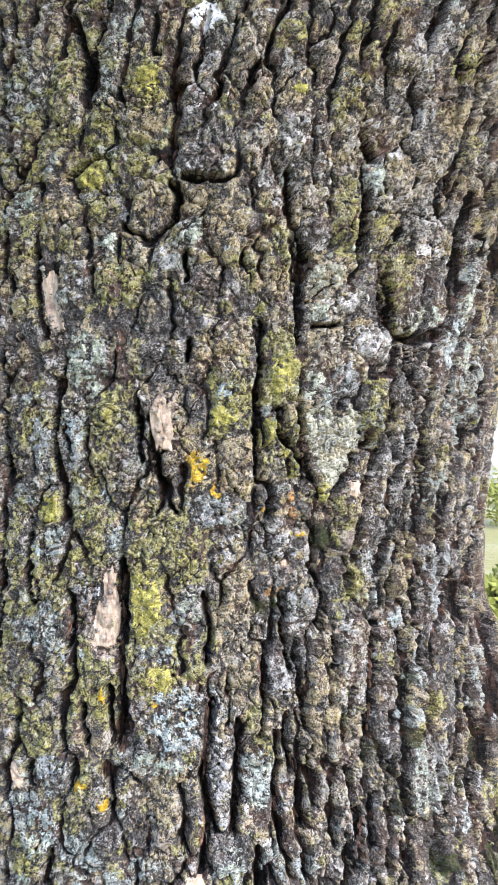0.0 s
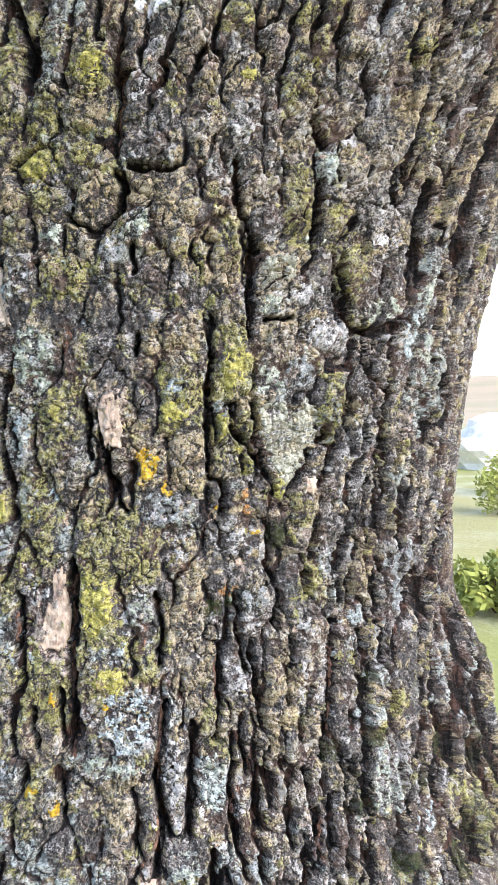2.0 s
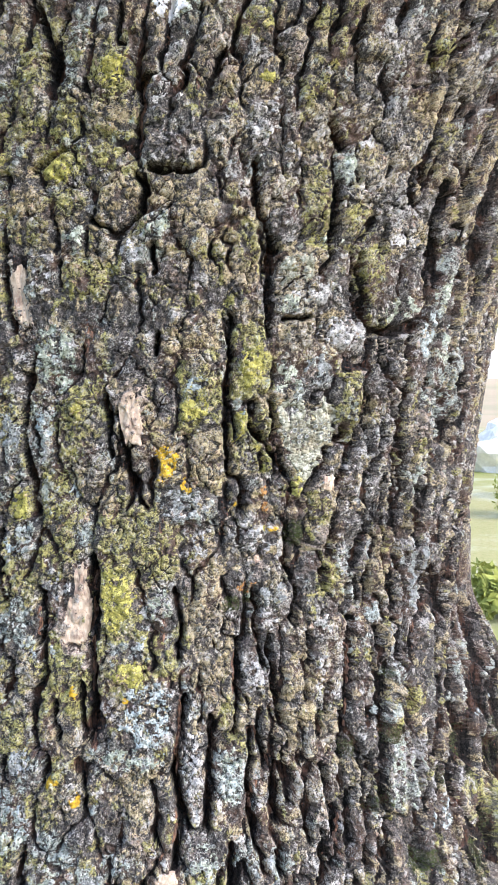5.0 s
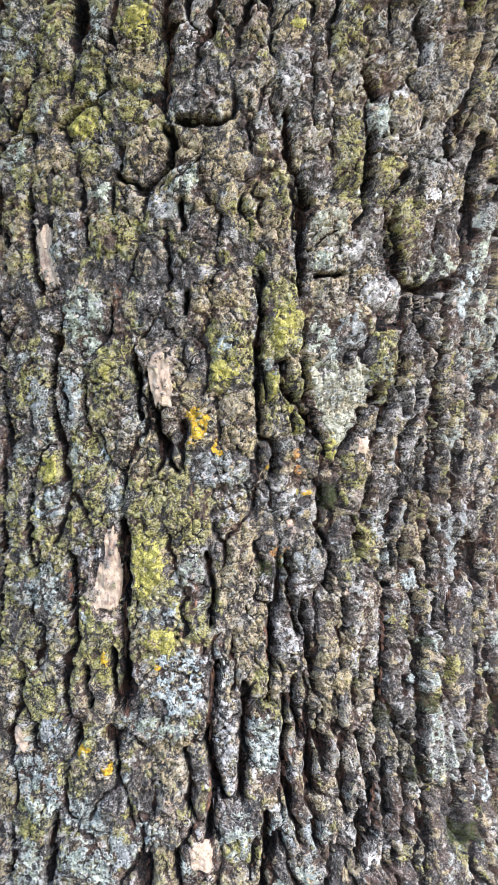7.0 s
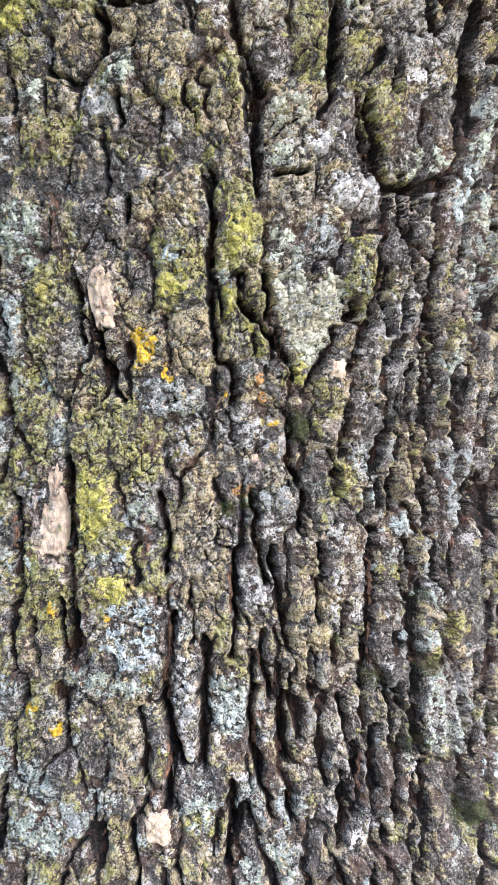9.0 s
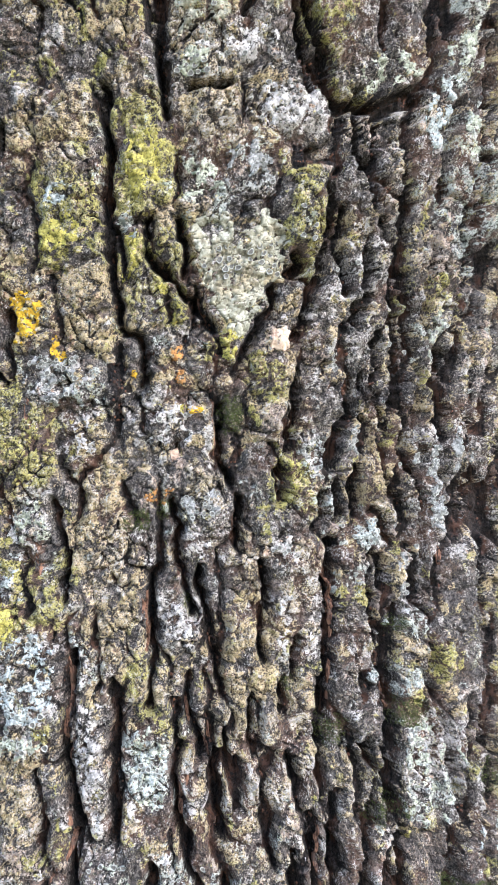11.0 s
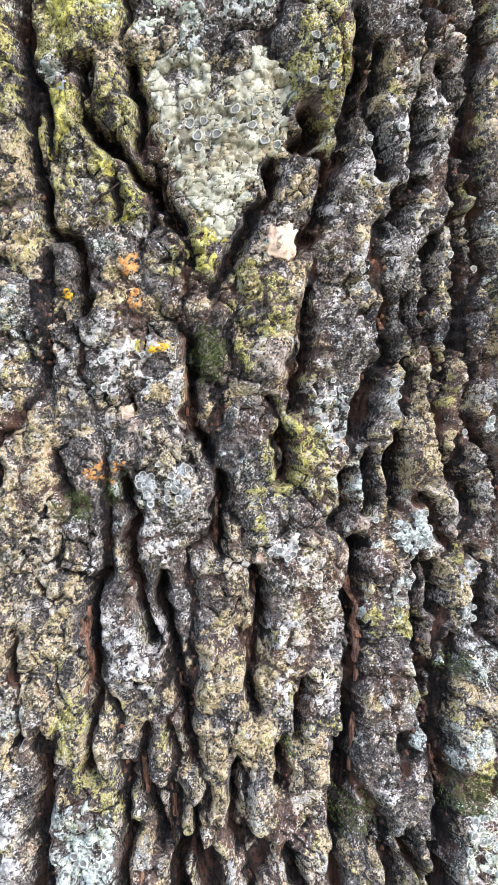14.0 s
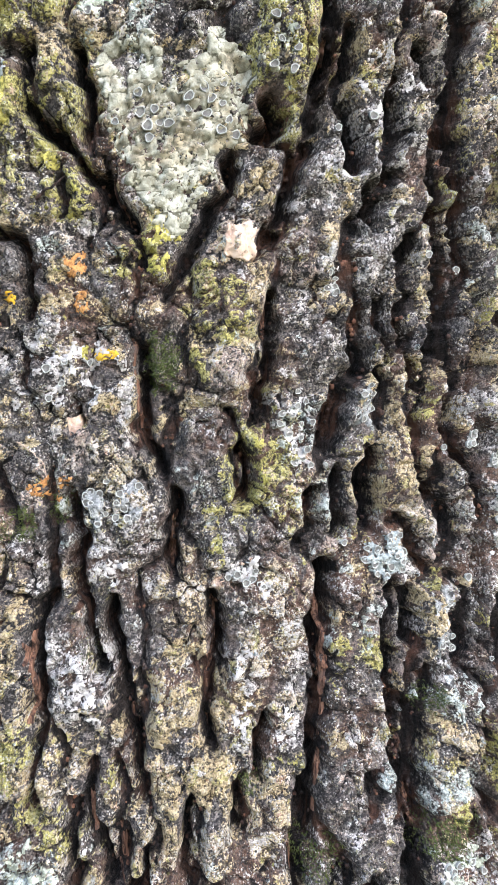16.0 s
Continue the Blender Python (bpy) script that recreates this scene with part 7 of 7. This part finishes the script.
def strip(width, *line):
    """A stringy red-brown strip of inner bark along a line of the plan, in millimetres, ribbed lengthwise."""
    q = np.array(line).reshape(-1, 2) / 1000
    t, fine = np.arange(len(q)), np.linspace(0, len(q) - 1, 30 * (len(q) - 1) + 1)
    u, v = np.interp(fine, t, q[:, 0]), np.interp(fine, t, q[:, 1])
    for _ in range(12):
        u[1:-1], v[1:-1] = (u[:-2] + u[1:-1] + u[2:]) / 3, (v[:-2] + v[1:-1] + v[2:]) / 3
    k = 17
    across = np.linspace(-1, 1, k)
    half = 0.5 * width / 1000 * (np.sin(np.linspace(0.25, np.pi - 0.2, len(fine))) ** 0.5 * (0.8 + 0.6 * ripple(u, v, 0.008, 12)))[:, None]
    su, sv = u[:, None] + across * half + 0.0007 * ripple(u, v, 0.005, 15)[:, None], v[:, None] + 0 * across
    bottom = np.minimum(bark_at(su, sv).mean(1), np.median(bark_at(su, sv)))
    ribs = 0.0010 * rough_noise(su + 0.001 * ripple(su, sv, 0.01, 17), sv * 0.08, 0.0022, 3, 19) + 0.0006 * rough_noise(su, sv, 0.003, 2, 23)
    p = skin(su, sv, bottom[:, None] + 0.0016 * (1 - across ** 4) - 0.0016 + ribs)
    i = np.arange(len(fine) * k).reshape(-1, k)
    f = np.stack([i[:-1, :-1], i[:-1, 1:], i[1:, 1:], i[1:, :-1]], -1).reshape(-1, 4)
    mesh_object("inner_bark_strip", p.reshape(-1, 3), f, STRINGY, trunk, label="stringy red-brown inner bark in a furrow")


strip(3.7, 113.0, 1142.5, 112.2, 1131.8, 111.6, 1120.8)
strip(3.4, 122.1, 1112.0, 121.9, 1099.8, 120.1, 1089.8, 119.7, 1076.0)
strip(4.0, 152.3, 1120.4, 153.3, 1108.1, 152.4, 1093.8, 152.1, 1080.2, 150.1, 1068.7, 146.8, 1053.3)
strip(3.7, 183.9, 1240.6, 184.6, 1230.5, 186.1, 1220.4, 186.5, 1210.0)
strip(3.3, 174.7, 1054.2, 176.2, 1045.4, 177.3, 1034.5)
strip(3.6, 102.0, 1182.4, 101.4, 1170.6, 103.6, 1158.6)
strip(2.6, 148.5, 1259.7, 149.7, 1251.4)
strip(2.8, 134.5, 1238.0, 135.1, 1230.5)
strip(2.9, 139.9, 1044.3, 139.6, 1032.6)
strip(2.2, 100.1, 1211.2, 97.1, 1218.6, 95.7, 1225.8)
strip(4.4, 208.4, 1110.6, 209.0, 1098.8)
strip(2.6, 99.7, 1085.7, 99.8, 1076.4)
strip(2.6, 136.6, 1189.7, 136.6, 1178.0)
strip(2.9, 71.6, 1105.5, 72.6, 1093.6)
strip(2.3, 85.8, 1064.4, 87.6, 1050.7)
strip(6.1, -14.7, 1445.0, -9.7, 1419.8, -7.6, 1389.6)
strip(4.4, 15.0, 1433.7, 18.8, 1416.3)
strip(5.7, -10.7, 1154.3, -9.7, 1117.1, -8.8, 1081.6)
strip(4.4, 27.9, 1187.2, 30.3, 1172.7)
strip(5.6, 40.3, 1095.5, 41.1, 1068.5, 38.3, 1044.7)
strip(4.8, 37.4, 1022.6, 37.6, 1007.7, 28.9, 993.6)
strip(7.4, -5.3, 1062.9, -2.9, 1048.3)
strip(4.7, -41.5, 1134.5, -41.2, 1116.8)
strip(6.9, -25.8, 1301.1, -20.4, 1275.7)
strip(5.2, 85.0, 1037.0, 81.5, 1013.0)
strip(4.6, 73.5, 1106.6, 71.4, 1073.0)
strip(5.2, 135.4, 1004.5, 133.5, 980.6)
strip(3.7, 31.4, 1137.4, 32.3, 1114.1)
strip(5.2, -40.4, 1146.4, -37.8, 1119.6)
strip(3.9, 86.9, 1062.7, 87.2, 1045.8)
strip(3.3, 42.2, 1057.3, 39.6, 1033.5)
strip(4.0, 94.5, 1054.0, 95.1, 1036.1)


MOSS = simple("dark_moss", (0.020, 0.028, 0.007), (0.085, 0.095, 0.022), 400, 0.8)


def moss(s, z, w, h):
    """A low cushion of moss: many short pointed leaflets."""
    s, z, w, h = s / 1000, z / 1000, w / 2000, h / 2000
    count = int(min(2600, 4 * w * h / 0.00048 ** 2))
    u, v = grow_rng.uniform(-1, 1, count), grow_rng.uniform(-1, 1, count)
    keep = np.hypot(u, v) + 0.5 * ripple(s + u * w, z + v * h, 0.004, 5) < 0.95
    ps, pz = s + u[keep] * w, z + v[keep] * h
    n = len(ps)
    a, size = grow_rng.uniform(0, 2 * np.pi, n), grow_rng.uniform(0.0004, 0.0010, n)
    base = bark_at(ps, pz)
    tip = base + size * grow_rng.uniform(0.6, 1.5, n)
    corners = []
    for da, r, top_ in ((0.0, 1.0, True), (2.1, 0.35, False), (4.2, 0.35, False), (0.0, -0.35, False)):
        x, y = r * size * np.cos(a + da), r * size * np.sin(a + da)
        corners.append(skin(ps + x, pz + y, tip if top_ else base - 0.0002))
    p = np.stack(corners, 1).reshape(-1, 3)
    b = (np.arange(n) * 4)[:, None, None]
    f = (b + np.array([[0, 1, 3], [0, 3, 2], [0, 2, 1]])[None]).reshape(-1, 3)
    ob = mesh_object("moss_cushion", p, f, MOSS, None, smooth=False)
    tagged(ob, "small dark green moss cushion in a bark furrow", "moss", "moss on the bark", "stuff")


chip(-66.2, 1315.0, 9.2, 40.4, 17)
chip(-16.2, 1147.1, 7.8, 26.8, 6)
chip(-18.5, 1125.7, 15.1, 26.7, -4)
chip(31.6, 978.9, 11.7, 14.3, -4)
chip(128.4, 1205.0, 8.8, 9.1, -2)
chip(-67.6, 1039.5, 4.7, 14.6, 15)
chip(86.7, 1160.6, 3.8, 5.2, 10)
moss(182.0, 1042.2, 24.6, 13.3)
moss(146.0, 1041.6, 14.9, 11.7)
moss(180.0, 1080.4, 9.5, 9.2)
moss(110.4, 1175.4, 6.2, 7.1)
moss(90.0, 1100.3, 4.4, 7.4)
moss(129.5, 1063.8, 6.0, 6.0)
moss(81.8, 1138.8, 7.5, 8.9)
moss(71.1, 1135.4, 10.7, 10.4)
moss(165.5, 1003.7, 21.7, 9.6)
moss(200.7, 955.1, 26.3, 15.6)
moss(109.6, 1175.7, 11.0, 16.5)
moss(222.6, 1001.2, 19.5, 16.6)
moss(194.7, 955.7, 20.6, 15.7)
chip(6.7, 1244.0, 12.0, 28.8, 13)
moss(300, 1000, 30, 50)
moss(318, 960, 24, 40)
moss(280, 955, 20, 50)
moss(262, 1010, 12, 60)
moss(335, 1060, 16, 40)
moss(250, 940, 16, 30)



def strand(name, points, radius, rise, material, label, category):
    """A thin round strand lying along places of the plan, given in millimetres."""
    q = np.array(points) / 1000
    t, fine = np.arange(len(q)), np.linspace(0, len(q) - 1, 8 * len(q))
    u, v = np.interp(fine, t, q[:, 0]), np.interp(fine, t, q[:, 1])
    for _ in range(3):
        u[1:-1], v[1:-1] = (u[:-2] + u[1:-1] + u[2:]) / 3, (v[:-2] + v[1:-1] + v[2:]) / 3
    mid = skin(u, v, np.maximum(bark_at(u, v), np.median(bark_at(u, v))) + rise)
    along = np.gradient(mid, axis=0)
    along /= np.linalg.norm(along, axis=1)[:, None]
    x = np.cross(along, (0.0, -1.0, 0.1))
    x /= np.linalg.norm(x, axis=1)[:, None]
    y = np.cross(along, x)
    k = 7
    a = np.linspace(0, 2 * np.pi, k + 1)[:-1]
    thick = radius * (1 - 0.6 * np.linspace(0, 1, len(fine)))[:, None, None]
    p = mid[:, None] + thick * (np.cos(a)[None, :, None] * x[:, None] + np.sin(a)[None, :, None] * y[:, None])
    i = np.arange(len(fine) * k).reshape(-1, k)
    j = np.roll(i, -1, 1)
    ob = mesh_object(name, p.reshape(-1, 3), np.stack([i[:-1], j[:-1], j[1:], i[1:]], -1).reshape(-1, 4), material)
    tagged(ob, label, category)


strand("twig", [(77.7, 1217.5), (80.9, 1219.6), (84.6, 1222.5)], 0.0005, 0.0012, BED, "short dark twig caught on yellow lichen", "twig")
strand("plant_fibre", [(71.9, 1157.2), (76.0, 1154.9), (78.9, 1151.7), (79.7, 1147.6)], 0.00016, 0.0014, CHIP, "thin pale curved fibre stuck to the bark", "fibre")


def granules(name, share, size, material, seed, field, power, deep=False):
    """Crumbs of crusty lichen all over the plates, thickest where that lichen grows."""
    r = np.random.RandomState(seed)
    s, z = r.uniform(S0 + 0.01, S1 - 0.005, share), r.uniform(Z0 + 0.005, Z1 - 0.005, share)
    i, j = ((z - Z0) / STEP).astype(int), ((s - S0) / STEP).astype(int)
    keep = (r.uniform(0, 1, share) < np.clip(GROW[i, j, field], 0.02, 1) ** power) & (EDGE[i, j] > 0.0008)
    if deep:
        keep = EDGE[i, j] < 0.0006
    s, z = s[keep], z[keep]
    n, k = len(s), 5
    rad = r.uniform(0.35, 1.0, n) ** 2 * size + 0.00016
    a = np.linspace(0, 2 * np.pi, k + 1)[:-1] + r.uniform(0, 6, (n, 1))
    wob = r.uniform(0.7, 1.3, (n, k))
    u, v = s[:, None] + rad[:, None] * wob * np.cos(a), z[:, None] + rad[:, None] * wob * np.sin(a)
    h = bark_at(s, z)
    ring = skin(u, v, h[:, None] - 0.35 * rad[:, None] + 0 * u)
    ring2 = skin(s[:, None] + (u - s[:, None]) * 0.7, z[:, None] + (v - z[:, None]) * 0.7, h[:, None] + 0.45 * rad[:, None] + 0 * u)
    top_ = skin(s, z, h + 0.7 * rad)[:, None]
    p = np.concatenate([ring, ring2, top_], 1)
    e, g = np.arange(k), (np.arange(k) + 1) % k
    tri = np.concatenate([np.stack([e, g, g + k], -1), np.stack([e, g + k, e + k], -1), np.stack([e + k, g + k, np.full(k, 2 * k)], -1)])
    f = ((np.arange(n) * (2 * k + 1))[:, None, None] + tri[None]).reshape(-1, 3)
    tagged(mesh_object(name, p.reshape(-1, 3), f, material, trunk), kind="stuff")


granules("pale_crust", 16000, 0.00034, LOOKS["white"][0], 1, 1, 0.8)
granules("yellow_crust", 12000, 0.00036, LOOKS["yellow"][0], 2, 0, 0.9)
granules("mint_crust", 20000, 0.00036, LOOKS["mint"][0], 3, 4, 0.9)
granules("furrow_litter", 60000, 0.0007, BED, 4, 0, 1.0, True)

# ---- the meadow and the slope behind ----
def meadow_material():
    n = Nodes("meadow_grass", 0.95, 0.1)
    broad, mid, fine = n.noise(0.11, 3, 0.45), n.noise(0.7, 4, 0.5), n.noise(25, 4)
    colour = n.mix(n.step(broad, 0.36, 0.60), (0.24, 0.25, 0.055), (0.40, 0.33, 0.15))
    colour = n.mix(n.step(mid, 0.46, 0.66, 0, 0.8), colour, (0.55, 0.50, 0.34))
    colour = n.mix(n.step(fine, 0.40, 0.75, 0, 0.35), colour, (0.20, 0.22, 0.05))
    far = n.node("ShaderNodeVectorMath", operation="LENGTH")
    n.tree.links.new(n.place, far.inputs[0])
    colour = n.mix(n.step(far.outputs["Value"], 25.0, 80.0), colour, n.mix(n.step(n.noise(0.03, 4), 0.4, 0.6), (0.42, 0.315, 0.19), (0.35, 0.29, 0.165)))
    # unseen dark ground round the tree's foot, added to cut bounced light
    low_bounce = n.mix(n.step(n.noise(18, 4), 0.42, 0.6), (0.050, 0.040, 0.026), (0.105, 0.105, 0.042))
    reach = n.maths("ADD", far.outputs["Value"], n.maths("MULTIPLY", n.maths("SUBTRACT", mid, 0.5), 2.6))
    colour = n.mix(n.step(reach, 1.0, 3.0), low_bounce, colour)
    return n.done(colour, n.bump(fine, 0.6, 0.03))


def ground_height(x, y):
    r = np.hypot(x, y)
    return -0.02 + 0.35 * ease(r, 4, 60) * ripple(x, y, 22.0, 11) + 27 * ease(r, 60, 420) ** 1.3 * (0.6 + 0.3 * ripple(x, y, 180.0, 12))


ang = np.linspace(0, 2 * np.pi, 145)[:-1]
rad = np.concatenate([[0.05], np.geomspace(0.3, 3500, 90)])
g_r, g_a = np.meshgrid(rad, ang, indexing="ij")
gx, gy = g_r * np.cos(g_a), g_r * np.sin(g_a)
gp = np.stack([gx, gy, ground_height(gx, gy)], -1).reshape(-1, 3)
idx = np.arange(gp.shape[0]).reshape(g_r.shape)
nxt = np.roll(idx, -1, 1)
ground = mesh_object("ground", gp, np.stack([idx[:-1], nxt[:-1], nxt[1:], idx[1:]], -1).reshape(-1, 4), meadow_material())
tagged(ground, "dry yellow-green meadow rising to a pale hillside", "ground", kind="structure")

ROCK = simple("pale_rock", (0.62, 0.55, 0.46), (0.82, 0.75, 0.65), 6.0, 0.9, 0.02)
LEAF = simple("shrub_leaves", (0.16, 0.17, 0.03), (0.38, 0.38, 0.08), 3.0, 0.8, 0.001)


def rock(x, y, size):
    """A pale weathered boulder, sunk a little into the ground."""
    bm = bmesh.new()
    bmesh.ops.create_icosphere(bm, subdivisions=3, radius=1.0)
    for v in bm.verts:
        k = 1 + 0.35 * noise.noise(v.co * 1.3 + Vector((x, y, 0))) + 0.12 * noise.noise(v.co * 4)
        v.co = Vector((v.co.x * k * size, v.co.y * k * size * 0.8, v.co.z * k * size * 0.55 + size * 0.25))
    data = bpy.data.meshes.new("boulder")
    bm.to_mesh(data)
    bm.free()
    data.materials.append(ROCK)
    ob = new("boulder", data)
    ob.location = (x, y, float(ground_height(np.float64(x), np.float64(y))))
    tagged(ob, "pale weathered boulder lying in dry grass", "boulder", "boulders in the meadow")


def shrub(x, y, size, seed):
    """A low loose shrub: thin stems with many small leaves."""
    r = np.random.RandomState(seed)
    base = np.array((x, y, float(ground_height(np.float64(x), np.float64(y)))))
    root = new("shrub")
    root.location = base
    tagged(root, "low loose green shrub in the meadow", "shrub", "shrubs in the meadow")
    points, faces = [], []
    for _ in range(9):
        a, out = r.uniform(0, 6.28), r.uniform(0.2, 0.8) * size
        for t in range(4):
            f = t / 3
            c = np.array((math.cos(a) * out * f, math.sin(a) * out * f, size * f * r.uniform(0.75, 0.95)))
            for q in range(4):
                points.append(c + (1 - 0.7 * f) * 0.012 * np.array((math.cos(q * 1.57), math.sin(q * 1.57), 0)))
            if t:
                b = len(points) - 8
                faces += [(b + q, b + (q + 1) % 4, b + 4 + (q + 1) % 4, b + 4 + q) for q in range(4)]
    mesh_object("stems", points, faces, BED, root)
    n = 1600
    d = r.normal(0, 1, (n, 3))
    d /= np.linalg.norm(d, axis=1)[:, None]
    c = d * (r.uniform(0.3, 1, (n, 1)) ** 0.5) * (1 + 0.3 * np.sin(d[:, :1] * 7)) * size * np.array((0.9, 0.9, 0.55)) + (0, 0, size * 0.55)
    u, v = r.normal(0, 1, (n, 3)), r.normal(0, 1, (n, 3))
    u, v = u / np.linalg.norm(u, axis=1)[:, None] * 0.035, v / np.linalg.norm(v, axis=1)[:, None] * 0.018
    p = np.stack([c - u, c + v, c + u, c - v], 1).reshape(-1, 3)
    mesh_object("crown", p, np.arange(4 * n).reshape(-1, 4), LEAF, root)


for x, y, size in ((4.95, 16.4, 1.0), (7.4, 24.0, 1.3), (8.9, 26.0, 1.0)):
    rock(x, y, size)
for k, (x, y, size) in enumerate(((1.50, 4.9, 0.30), (1.80, 5.2, 0.30), (3.1, 9.4, 0.5), (3.9, 11.5, 0.6))):
    shrub(x, y, size, 40 + k)


def sky_glow_material():
    n = Nodes("sky_glow", 1.0, 0.0)
    veil = n.mix(n.step(n.noise(0.0016, 4), 0.35, 0.7), (0.90, 0.93, 0.97), (1.0, 1.0, 1.0))
    n.shader.inputs["Emission Strength"].default_value = 1.5
    n.tree.links.new(veil, n.shader.inputs["Emission Color"])
    return n.done((0.0, 0.0, 0.0))


# a glowing sheet far behind the slope, standing in for the blown-out white sky
b_a, b_z = np.meshgrid(np.radians(np.linspace(-70, 80, 49)), np.linspace(-20, 1500, 9), indexing="ij")
b_p = np.stack([3300 * np.sin(b_a), 3300 * np.cos(b_a), b_z], -1).reshape(-1, 3)
idx = np.arange(len(b_p)).reshape(b_a.shape)
backdrop = mesh_object("backdrop", b_p, np.stack([idx[:-1, :-1], idx[:-1, 1:], idx[1:, 1:], idx[1:, :-1]], -1).reshape(-1, 4), sky_glow_material())
tagged(backdrop, "glowing sheet standing in for the white sky far behind the hillside", "sky", kind="structure")
